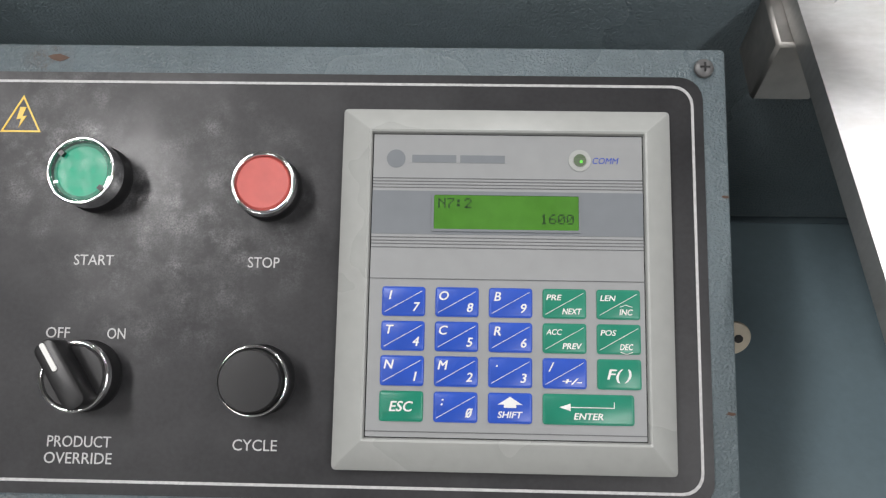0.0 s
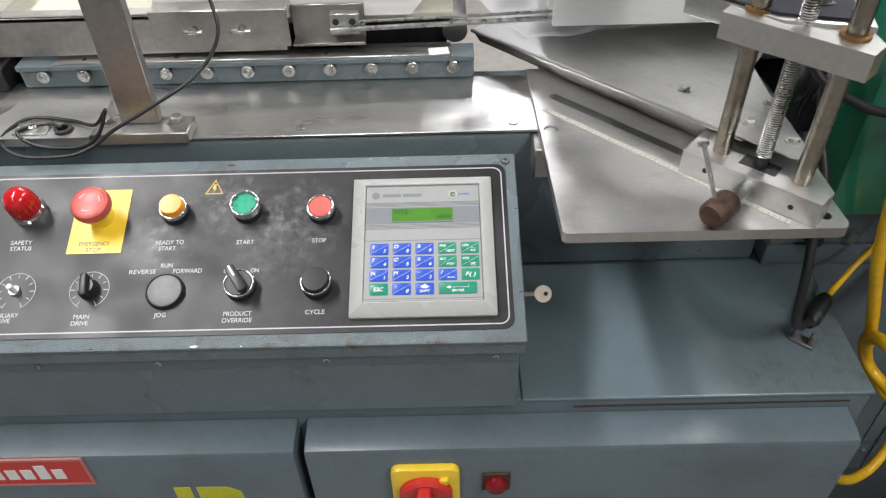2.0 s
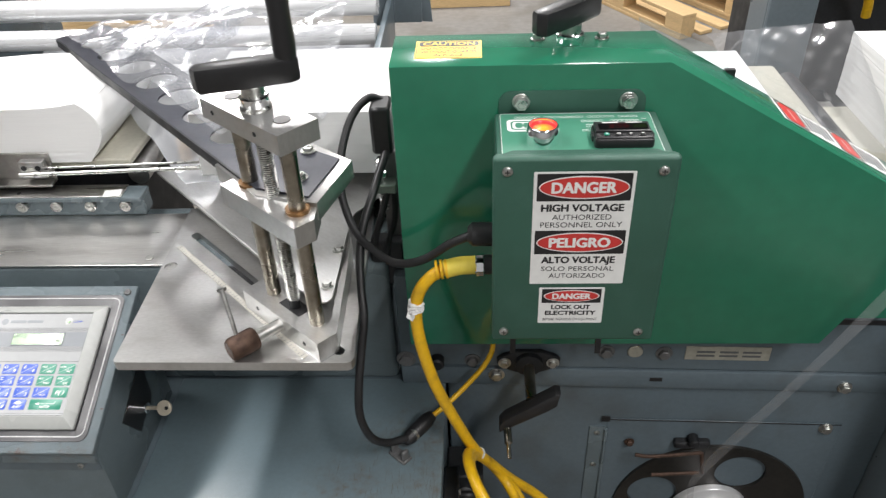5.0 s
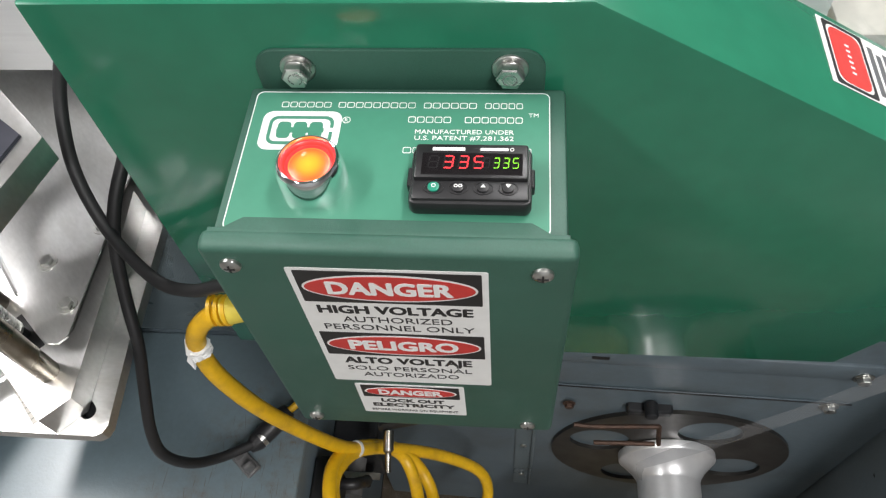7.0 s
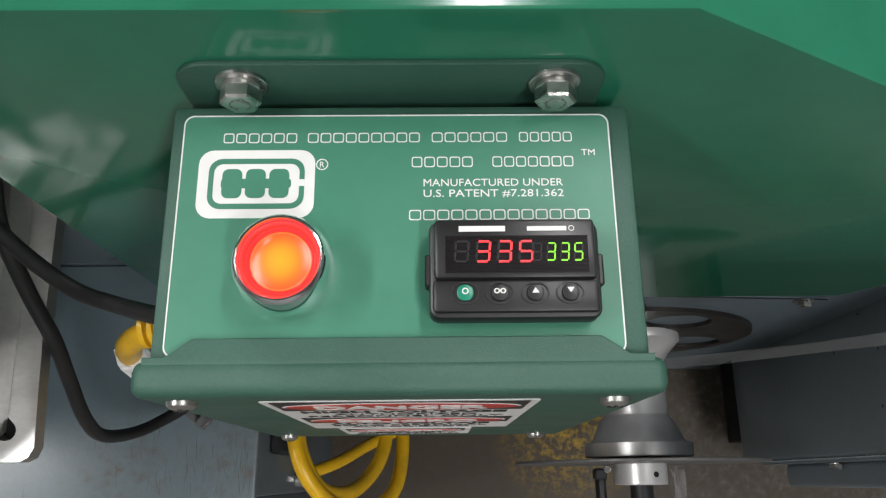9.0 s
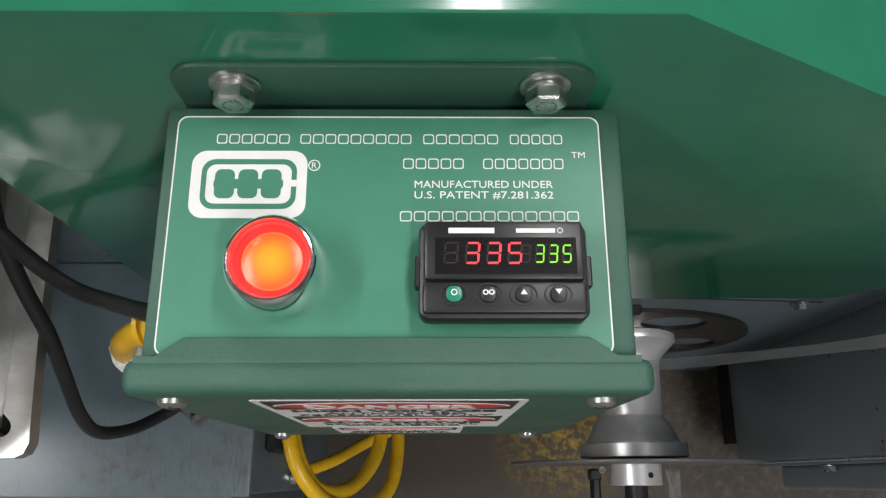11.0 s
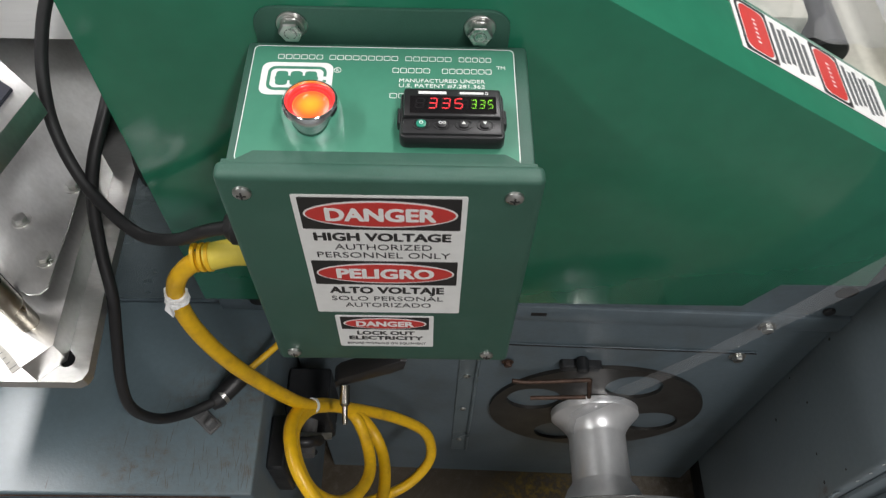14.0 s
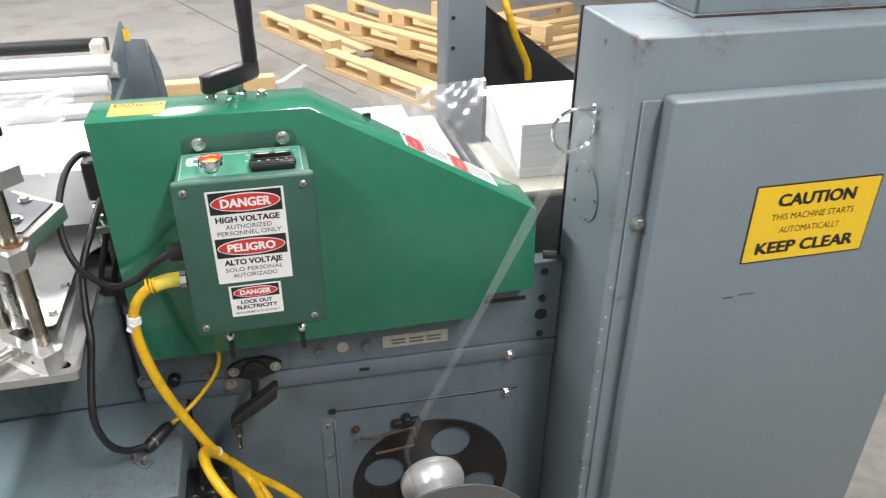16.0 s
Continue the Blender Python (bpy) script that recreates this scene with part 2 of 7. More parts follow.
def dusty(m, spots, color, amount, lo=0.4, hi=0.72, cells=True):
    """Adds soft dust, rust and painted shade patches round the given spots (x, y, z, radius)."""
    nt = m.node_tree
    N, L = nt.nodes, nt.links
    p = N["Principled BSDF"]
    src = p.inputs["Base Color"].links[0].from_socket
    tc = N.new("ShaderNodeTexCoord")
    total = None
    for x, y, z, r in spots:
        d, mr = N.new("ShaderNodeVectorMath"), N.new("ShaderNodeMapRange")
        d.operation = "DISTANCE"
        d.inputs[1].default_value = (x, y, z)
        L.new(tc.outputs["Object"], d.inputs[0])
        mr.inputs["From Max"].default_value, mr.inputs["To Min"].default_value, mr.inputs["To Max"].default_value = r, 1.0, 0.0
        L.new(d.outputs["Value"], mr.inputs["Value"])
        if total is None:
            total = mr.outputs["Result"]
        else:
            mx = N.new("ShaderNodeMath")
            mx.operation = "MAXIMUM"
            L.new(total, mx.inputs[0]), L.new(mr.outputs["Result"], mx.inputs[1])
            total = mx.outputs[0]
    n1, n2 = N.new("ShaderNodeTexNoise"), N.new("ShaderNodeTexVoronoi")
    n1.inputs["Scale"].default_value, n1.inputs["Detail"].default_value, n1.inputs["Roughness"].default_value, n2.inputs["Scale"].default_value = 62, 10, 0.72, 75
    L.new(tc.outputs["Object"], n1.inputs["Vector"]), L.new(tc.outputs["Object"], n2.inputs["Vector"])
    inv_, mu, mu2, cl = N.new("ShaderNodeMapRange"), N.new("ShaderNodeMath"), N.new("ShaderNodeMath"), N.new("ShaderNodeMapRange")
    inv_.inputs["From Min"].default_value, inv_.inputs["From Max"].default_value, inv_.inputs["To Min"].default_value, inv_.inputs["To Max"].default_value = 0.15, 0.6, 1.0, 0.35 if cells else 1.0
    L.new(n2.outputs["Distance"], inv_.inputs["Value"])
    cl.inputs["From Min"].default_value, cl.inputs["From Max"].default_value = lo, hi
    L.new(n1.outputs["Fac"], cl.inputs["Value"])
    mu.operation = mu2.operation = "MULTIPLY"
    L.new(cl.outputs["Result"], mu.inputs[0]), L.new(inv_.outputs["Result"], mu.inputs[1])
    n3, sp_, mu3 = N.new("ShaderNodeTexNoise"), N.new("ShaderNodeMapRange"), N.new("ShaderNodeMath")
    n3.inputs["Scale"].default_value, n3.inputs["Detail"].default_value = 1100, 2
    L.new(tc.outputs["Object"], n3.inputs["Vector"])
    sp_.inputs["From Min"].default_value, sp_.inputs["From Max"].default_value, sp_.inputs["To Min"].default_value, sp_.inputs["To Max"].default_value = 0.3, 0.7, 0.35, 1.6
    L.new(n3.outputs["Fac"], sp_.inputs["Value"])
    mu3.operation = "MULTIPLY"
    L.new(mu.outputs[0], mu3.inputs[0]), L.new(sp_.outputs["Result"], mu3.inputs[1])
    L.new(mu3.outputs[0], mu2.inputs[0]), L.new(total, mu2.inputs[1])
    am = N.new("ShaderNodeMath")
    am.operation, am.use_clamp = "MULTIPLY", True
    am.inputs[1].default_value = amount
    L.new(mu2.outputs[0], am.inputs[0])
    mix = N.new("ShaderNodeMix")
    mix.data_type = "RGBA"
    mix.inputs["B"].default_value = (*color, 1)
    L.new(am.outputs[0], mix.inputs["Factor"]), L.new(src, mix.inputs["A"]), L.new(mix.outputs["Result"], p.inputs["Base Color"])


dusty(BLACK_P, [(-0.155, 0.025, 0.197, 0.085), (-0.3, 0.01, 0.19, 0.05), (-0.22, 0.06, 0.215, 0.06)], (0.22, 0.22, 0.225), 1.3)

# Ledge tone is set lighter than the cabinet body to paint its sheen.
LEDGE = mat("scratched_sheen_ledge_paint", (0.115, 0.158, 0.178), 0.32, var=0.08, scale=5, fine=150, spec=0.65, rough_var=0.04, bump=0.12, bump_scale=330, stain=(0.09, 0.115, 0.12), stain_amt=0.3)
dusty(LEDGE, [(0.56, -0.12, 0.705, 0.1), (0.5, -0.13, 0.705, 0.06), (0.57, -0.2, 0.705, 0.1), (0.45, -0.22, 0.705, 0.09)], (0.09, 0.065, 0.045), 1.5)
# Brown oil dirt by the machine, also painted darker for its shade.
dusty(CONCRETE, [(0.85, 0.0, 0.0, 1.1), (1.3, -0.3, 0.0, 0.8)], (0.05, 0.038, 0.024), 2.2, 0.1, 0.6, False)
dusty(CONCRETE, [(1.02, 0.16, 0.0, 0.16)], (0.42, 0.27, 0.02), 1.6, 0.45, 0.7, False)
dusty(BLUE_L, [(-0.35, -0.258, 1.39, 0.05), (-0.22, -0.258, 1.392, 0.05), (-0.08, -0.2, 1.392, 0.06), (-0.25, -0.16, 1.392, 0.05), (-0.35, -0.25, 1.1, 0.03), (-0.35, -0.26, 0.8, 0.03), (-0.35, -0.26, 0.55, 0.03), (0.05, -0.17, 1.393, 0.05), (-0.33, -0.265, 0.95, 0.02)], (0.085, 0.045, 0.03), 2.0)
dusty(BLUE, [(x, -0.119, 0.139, 0.035) for x in (-0.43, -0.33, -0.24, -0.15, -0.06, 0.03, 0.1, 0.15)] + [(-0.232, 0.108, 0.229, 0.016), (0.152, -0.06, 0.16, 0.02)], (0.09, 0.055, 0.035), 1.7, 0.45, 0.66)
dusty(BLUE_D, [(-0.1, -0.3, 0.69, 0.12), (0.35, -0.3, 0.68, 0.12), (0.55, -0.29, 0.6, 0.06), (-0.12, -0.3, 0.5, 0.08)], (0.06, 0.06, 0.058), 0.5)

# ---- mesh tools ----


def Box(x0, x1, y0, y1, z0, z1, bev=0.0, seg=1):
    bm = bmesh.new()
    bmesh.ops.create_cube(bm, size=1, matrix=Matrix.Translation(((x0 + x1) / 2, (y0 + y1) / 2, (z0 + z1) / 2)) @ Matrix.Diagonal((x1 - x0, y1 - y0, z1 - z0, 1)))
    if bev:
        bmesh.ops.bevel(bm, geom=bm.edges[:], offset=bev, segments=seg, profile=0.5, affect="EDGES")
    return bm


def Lathe(profile, seg=28):
    """Turned shape round z from (radius, height) pairs, closed at the ends."""
    bm = bmesh.new()
    rings = [[bm.verts.new((r * math.cos(2 * math.pi * k / seg), r * math.sin(2 * math.pi * k / seg), z)) for k in range(seg)] for r, z in profile]
    for a, b in zip(rings, rings[1:]):
        for k in range(seg):
            bm.faces.new((a[k], a[(k + 1) % seg], b[(k + 1) % seg], b[k]))
    bm.faces.new(rings[0][::-1]), bm.faces.new(rings[-1])
    bmesh.ops.recalc_face_normals(bm, faces=bm.faces[:])
    return bm


def Cyl(r, h, seg=24, bev=0.0):
    b = bev
    return Lathe([(r - b, 0), (r, b), (r, h - b), (r - b, h)] if b else [(r, 0), (r, h)], seg)


def Prism(pts, h, bev=0.0, hole=None):
    """Flat outline in xy, raised to height h."""
    bm = bmesh.new()
    low = [bm.verts.new((x, y, 0)) for x, y in pts]
    f = bm.faces.new(low)
    up = bmesh.ops.extrude_face_region(bm, geom=[f])
    bmesh.ops.translate(bm, vec=(0, 0, h), verts=[v for v in up["geom"] if isinstance(v, bmesh.types.BMVert)])
    bmesh.ops.recalc_face_normals(bm, faces=bm.faces[:])
    if bev:
        bmesh.ops.bevel(bm, geom=[e for e in bm.edges if abs(e.verts[0].co.z - e.verts[1].co.z) < 1e-7], offset=bev, segments=2, profile=0.5, affect="EDGES")
    return bm


def rrect(x0, x1, y0, y1, r, n=5):
    out = []
    for cx, cy, a0 in ((x1 - r, y1 - r, 0), (x0 + r, y1 - r, 90), (x0 + r, y0 + r, 180), (x1 - r, y0 + r, 270)):
        out += [(cx + r * math.cos(radians(a0 + 90 * k / n)), cy + r * math.sin(radians(a0 + 90 * k / n))) for k in range(n + 1)]
    return out


def oval(cx, cy, rx, ry, n=32):
    return [(cx + rx * math.cos(2 * math.pi * k / n), cy + ry * math.sin(2 * math.pi * k / n)) for k in range(n)]


def Ring(outer, inner, h):
    """A flat frame between two outlines of equal length."""
    bm = bmesh.new()
    n = len(outer)
    lay = [[bm.verts.new((x, y, z)) for x, y in pts] for pts, z in ((outer, 0), (outer, h), (inner, h), (inner, 0))]
    for a, b in zip(lay, lay[1:] + lay[:1]):
        for k in range(n):
            bm.faces.new((a[k], a[(k + 1) % n], b[(k + 1) % n], b[k]))
    bmesh.ops.recalc_face_normals(bm, faces=bm.faces[:])
    return bm


def Sheet(outline, holes, h):
    """A plate with holes: outline and holes are lists of xy points."""
    bm = bmesh.new()
    edges = []
    for loop in (outline, *holes):
        vs = [bm.verts.new((x, y, 0)) for x, y in loop]
        edges += [bm.edges.new((vs[k], vs[(k + 1) % len(vs)])) for k in range(len(vs))]
    bmesh.ops.triangle_fill(bm, use_beauty=True, use_dissolve=False, edges=edges)
    up = bmesh.ops.extrude_face_region(bm, geom=bm.faces[:])
    bmesh.ops.translate(bm, vec=(0, 0, h), verts=[v for v in up["geom"] if isinstance(v, bmesh.types.BMVert)])
    bmesh.ops.recalc_face_normals(bm, faces=bm.faces[:])
    return bm


def smooth_path(pts, n=8):
    P = [Vector(p) for p in pts]
    P = [2 * P[0] - P[1], *P, 2 * P[-1] - P[-2]]
    out = []
    for a, b, c, d in zip(P, P[1:], P[2:], P[3:]):
        for k in range(n):
            t = k / n
            out.append(0.5 * (2 * b + (c - a) * t + (2 * a - 5 * b + 4 * c - d) * t * t + (3 * b - a - 3 * c + d) * t ** 3))
    return out + [P[-2]]


def Tube(pts, r, seg=10, n=8, curved=True):
    path = smooth_path(pts, n) if curved else [Vector(p) for p in pts]
    bm, rings = bmesh.new(), []
    side = None
    for k, p in enumerate(path):
        d = (path[min(k + 1, len(path) - 1)] - path[max(k - 1, 0)]).normalized()
        side = d.orthogonal().normalized() if side is None else (side - d * side.dot(d)).normalized()
        up = d.cross(side)
        rings.append([bm.verts.new(p + r * (math.cos(2 * math.pi * q / seg) * side + math.sin(2 * math.pi * q / seg) * up)) for q in range(seg)])
    for a, b in zip(rings, rings[1:]):
        for k in range(seg):
            bm.faces.new((a[k], a[(k + 1) % seg], b[(k + 1) % seg], b[k]))
    bm.faces.new(rings[0][::-1]), bm.faces.new(rings[-1])
    bmesh.ops.recalc_face_normals(bm, faces=bm.faces[:])
    return bm


def moved(bm, m):
    bm.transform(m)
    return bm


def joined(*bms):
    out = bmesh.new()
    for b in bms:
        tmp = bpy.data.meshes.new("tmp")
        b.to_mesh(tmp)
        out.from_mesh(tmp)
        bpy.data.meshes.remove(tmp)
    return out


def toward(direction, at=(0, 0, 0)):
    """Turns a shape built along z to a direction."""
    return Matrix.Translation(at) @ Vector(direction).to_track_quat("Z", "Y").to_matrix().to_4x4()


def Text(body, height, width=None, bold=0.0, slant=0.0, depth=0.0002):
    """Raised lettering, centred on the origin in xy; height is that of a capital. bold thickens the strokes by staggered copies."""
    c = bpy.data.curves.new("lettering", "FONT")
    c.body, c.size, c.shear, c.resolution_u = body, 1.0, slant, 3
    ob = bpy.data.objects.new("lettering", c)
    me = bpy.data.meshes.new_from_object(ob)
    flat_ = bmesh.new()
    flat_.from_mesh(me)
    bpy.data.objects.remove(ob)
    xs, ys = [v.co.x for v in flat_.verts], [v.co.y for v in flat_.verts]
    sy = height / 0.69
    sx = width / (max(xs) - min(xs) + 2 * bold) if width else sy
    flat_.transform(Matrix.Diagonal((sx, sy, 1, 1)) @ Matrix.Translation((-(max(xs) + min(xs)) / 2, -0.345, 0)))
    up = bmesh.ops.extrude_face_region(flat_, geom=flat_.faces[:])
    bmesh.ops.translate(flat_, vec=(0, 0, depth), verts=[v for v in up["geom"] if isinstance(v, bmesh.types.BMVert)])
    if bold < 0.02:
        return flat_
    shifts = [(-1, -0.4), (-0.4, 0.6), (0.4, -0.6), (1, 0.4)]
    return joined(*[moved(flat_.copy(), Matrix.Translation((dx * bold * sx, dy * bold * sy, 0.00001 * k))) for k, (dx, dy) in enumerate(shifts)])


def part(name, bm, material, parent=None, label="", flat=False):
    me = bpy.data.meshes.new(name)
    bm.to_mesh(me)
    bm.free()
    me.materials.append(material)
    if not flat:
        me.shade_smooth()
        me.set_sharp_from_angle(angle=radians(38))
    ob = new(name, me)
    ob.parent = parent
    return tagged(ob, label)


def thing(name, label, category, m=None, group="", kind=""):
    ob = new(name)
    ob.empty_display_size = 0.02
    ob.matrix_world = m or Matrix()
    return tagged(ob, label, category, group, kind)


def lettering(parent, body, x, y, z, height, material=None, width=None, bold=0.0, slant=0.0, name="lettering"):
    return part(name, moved(Text(body, height, width, bold, slant), Matrix.Translation((x, y, z))), material or GREYTXT, parent, flat=True)


def hexbolt(parent, at, direction=(0, -1, 0), r=0.006, h=0.004, material=None, washer=True, name="bolt"):
    m = toward(direction, at)
    bms = [moved(Cyl(r, h, 6, h * 0.12), m @ Matrix.Translation((0, 0, 0.0012 if washer else 0)))]
    if washer:
        bms.append(moved(Cyl(r * 1.45, 0.0014, 20), m))
    return part(name, joined(*bms), material or ZINC, parent)


def screw(parent, at, direction=(0, 0, 1), r=0.004, material=None, name="screw"):
    """Domed head with a cross recess."""
    m = toward(direction, at)
    head = moved(Lathe([(r, 0), (r * 0.95, r * 0.3), (r * 0.7, r * 0.5), (r * 0.25, r * 0.58)], 18), m)
    s = part(name, head, material or ZINC, parent)
    cross = joined(Box(-r * 0.5, r * 0.5, -r * 0.1, r * 0.1, r * 0.5, r * 0.62), Box(-r * 0.1, r * 0.1, -r * 0.5, r * 0.5, r * 0.5, r * 0.621))
    part("recess", moved(cross, m), BLACK, s)
    return s

# ---- the hall ----
X0, X1, Y0, Y1 = -6.5, 7.5, -5.0, 9.0
tagged(part("floor", Box(X0, X1, Y0, Y1, -0.1, 0), CONCRETE), "worn grey concrete workshop floor with dirty marks and painted shade", "floor", kind="structure")
tagged(part("ceiling", Box(X0, X1, Y0, Y1, CEIL, CEIL + 0.1), CEILM), "plain grey hall ceiling", "ceiling", kind="structure")
for wname, dims in (("wall_north", (X0, X1, Y1, Y1 + 0.15)), ("wall_south", (X0, X1, Y0 - 0.15, Y0)), ("wall_west", (X0 - 0.15, X0, Y0, Y1)), ("wall_east", (X1, X1 + 0.15, Y0, Y1))):
    tagged(part(wname, Box(*dims, 0, CEIL), WALLM), "plain painted hall wall", "wall", kind="structure")
for lx, ly, power in LAMPS:
    lamp = thing("assumed_ceiling_light", "long white tube ceiling light, assumed out of view, switched on", "ceiling light", pose(lx, ly, CEIL), "hall lights")
    part("housing", Box(-0.18, 0.18, -1.25, 1.25, -0.06, 0, 0.005), WHITE, lamp)
    part("diffuser", Box(-0.15, 0.15, -1.2, 1.2, -0.1, -0.06, 0.01), TUBE_GLOW, lamp)

# ---- control console: sloping lid at 21.2 degrees ----
SLOPE = pose(0, 0.031, 0.846, 21.2)
XL, XR = -1.05, 0.132
console = thing("control_console", "blue-grey hammer-painted sloping control console with chipped edges", "control console", pose(0, 0.15, 0.705))
inv = Matrix.Translation((0, -0.15, -0.705))
body = Prism([(0.047, 0.706), (0.047, 0.838), (0.268, 0.924), (0.268, 0.706)], XR - XL - 0.006, 0.002)
part("body", moved(body, inv @ Matrix.Translation((XL, 0, 0)) @ Matrix(((0, 0, 1, 0), (1, 0, 0, 0), (0, 1, 0, 0), (0, 0, 0, 1)))), BLUE, console)
part("lid", moved(joined(Box(XL, XR, 0, 0.2525, -0.012, 0, 0.003, 2)), inv @ SLOPE), BLUE, console)
part("lid_lip", Box(XL, XR - 0.001, 0.034 - 0.15, 0.042 - 0.15, 0.822 - 0.705, 0.846 - 0.705, 0.002), BLUE, console)
hinge = part("hinge", joined(moved(Cyl(0.0035, XR - XL - 0.02, 10), inv @ toward((1, 0, 0), (XL + 0.01, 0.0425, 0.822))), Box(XL + 0.01, XR - 0.008, 0.0445 - 0.15, 0.0475 - 0.15, 0.796 - 0.705, 0.82 - 0.705)), BLUE_D, console)
for k in range(30):
    kx = XR - 0.02 - 0.033 * k
    if kx > XL:
        part("hinge_joint", Box(kx - 0.0006, kx + 0.0006, 0.0385 - 0.15, 0.0445 - 0.15, 0.8175 - 0.705, 0.8265 - 0.705), BLACK, hinge)
for sx in (0.098, -0.1, -0.298, -0.44, -0.62):
    screw(console, (sx, 0.0445 - 0.15, 0.806 - 0.705), (0, -1, 0), 0.0045)
overlay = part("overlay", moved(Prism(rrect(-0.527, 0.1185, 0.016, 0.2355, 0.012), 0.0012), inv @ SLOPE), BLACK_P, console, "black printed overlay, scuffed and dusty")
part("border_line", moved(moved(Ring(rrect(-0.524, 0.1135, 0.0218, 0.2308, 0.0105), rrect(-0.5226, 0.1121, 0.0232, 0.2294, 0.0095), 0.0003), Matrix.Translation((0, 0, 0.0012))), inv @ SLOPE), GREYTXT, overlay)
part("overlay", moved(Prism(rrect(-1.02, -0.535, 0.016, 0.2355, 0.008), 0.0012), inv @ SLOPE), BLACK_P, console, "second black overlay")
for u, v in ((0.1195, 0.2405), (-0.535, 0.225)):
    s = screw(console, (0, 0, 0), (0, 0, 1), 0.0052, DISCG)
    s.matrix_local = inv @ SLOPE @ Matrix.Translation((u, v, 0.0008))
rng = random.Random(5)
for k, (u, v, w) in enumerate(((-0.243, 0.0015, 0.0052), (-0.19, 0.001, 0.002), (-0.36, 0.0015, 0.003), (0.02, 0.001, 0.002), (-0.2275, 0.2425, 0.0065), (0.128, 0.06, 0.003), (0.129, 0.17, 0.0025))):
    pts = [(u + w * rng.uniform(0.6, 1) * math.cos(a), v + 0.35 * w * rng.uniform(0.6, 1) * math.sin(a)) for a in [2 * math.pi * q / 9 for q in range(9)]]
    part("paint_chip", moved(Prism(pts, 0.0004), inv @ SLOPE @ Matrix.Translation((0, 0.0015, 0))), WHITE if k < 2 else RUST, console)
# printed words on the overlay
lab = lambda body, u, v, h=0.0058, w=None, mt=None: setattr(lettering(overlay, body, 0, 0, 0, h, mt or GREYTXT, w, 0.012), "matrix_local", inv @ SLOPE @ Matrix.Translation((u, v, 0.0012)))
for body_, u, v, w in (("START", -0.198, 0.1336, 0.021), ("STOP", -0.1092, 0.1336, 0.0165), ("OFF", -0.2135, 0.0958, 0.0125), ("ON", -0.1832, 0.0958, 0.0095), ("PRODUCT", -0.1978, 0.0416, 0.0325),
                       ("OVERRIDE", -0.1978, 0.0335, 0.0345), ("CYCLE", -0.109, 0.0416, 0.0225), ("READY TO", -0.289, 0.1355, 0.034), ("START", -0.291, 0.1275, 0.021), ("RUN", -0.288, 0.1048, 0.014),
                       ("REVERSE", -0.3155, 0.0972, 0.032), ("FORWARD", -0.2625, 0.0972, 0.034), ("JOG", -0.287, 0.042, 0.014), ("MAIN", -0.3775, 0.042, 0.018), ("DRIVE", -0.378, 0.034, 0.02),
                       ("SAFETY", -0.469, 0.1397, 0.026), ("STATUS", -0.468, 0.1317, 0.026), ("AUXILIARY", -0.469, 0.0455, 0.036), ("DRIVE", -0.469, 0.039, 0.02)):
    lab(body_, u, v, 0.0054, w)
tri_out = [(-0.2545, 0.2016), (-0.2324, 0.2016), (-0.2434, 0.2222)]
cxy = (-0.2434, 0.2085)
tri_in = [(cxy[0] + (x - cxy[0]) * 0.86, cxy[1] + (y - cxy[1]) * 0.86) for x, y in tri_out]
part("warning_triangle", moved(joined(Ring(tri_out, tri_in, 0.0003), Prism([(-0.2415, 0.2155), (-0.2447, 0.2155), (-0.2462, 0.2088), (-0.2438, 0.2091), (-0.2447, 0.2042), (-0.2408, 0.2107), (-0.2432, 0.2103)], 0.0003)), inv @ SLOPE @ Matrix.Translation((0, 0, 0.0012))), YEL_S, overlay)
plate_y = part("emergency_plate", moved(Prism(rrect(-0.4118, -0.346, 0.1224, 0.2105, 0.001), 0.0008), inv @ SLOPE @ Matrix.Translation((0, 0, 0.0012))), YEL, console, "yellow emergency stop plate")
for body_, v, w in (("EMERGENCY", 0.1354, 0.037), ("STOP", 0.1272, 0.018)):
    t_ = lettering(plate_y, body_, 0, 0, 0, 0.0052, BLACK, w, 0.015)
    t_.matrix_local = inv @ SLOPE @ Matrix.Translation((-0.3795, v, 0.0021))
for cu in (-0.3745, -0.4611):
    dial = part("dial_scale", moved(joined(*[moved(Box(-0.00035, 0.00035, 0.0165, 0.0225 if k % 2 == 0 else 0.0205, 0, 0.0003), pose(cu, 0.0755, 0.0012, 0, 0, 150 - 30 * k)) for k in range(11)],
                                           *[moved(Box(-0.0021, 0.0021, 0.0226, 0.0231, 0, 0.0003), pose(cu, 0.0755, 0.0012, 0, 0, 150 - 10 * k)) for k in range(31)]), inv @ SLOPE), GREYTXT, overlay)
part("lock_plate", moved(Prism([(0.118, 0.1), (0.21, 0.135), (0.21, 0.06), (0.15, 0.045)], 0.002), Matrix.Translation((XR - 0.0065, 0, 0)) @ Matrix(((0, 0, 1, 0), (1, 0, 0, -0.15), (0, 1, 0, 0), (0, 0, 0, 1)))), BLACK, console, "black lock plate on the console's side")

# cam lock with key
lock = thing("key_lock", "small chrome cam lock with a brass key in it", "lock", pose(0.126, 0.165, 0.785))
part("barrel", moved(Cyl(0.0085, 0.016, 20, 0.001), toward((1, 0, 0))), CHROME, lock)
key = part("key", joined(Box(0.014, 0.03, -0.0012, 0.0012, -0.003, 0.003), moved(Cyl(0.0115, 0.0022, 24, 0.0005), toward((0, -0.75, 0.65), (0.041, 0, 0)))), mat("nickel_key", (0.62, 0.56, 0.45), 0.4, 0.6), lock)
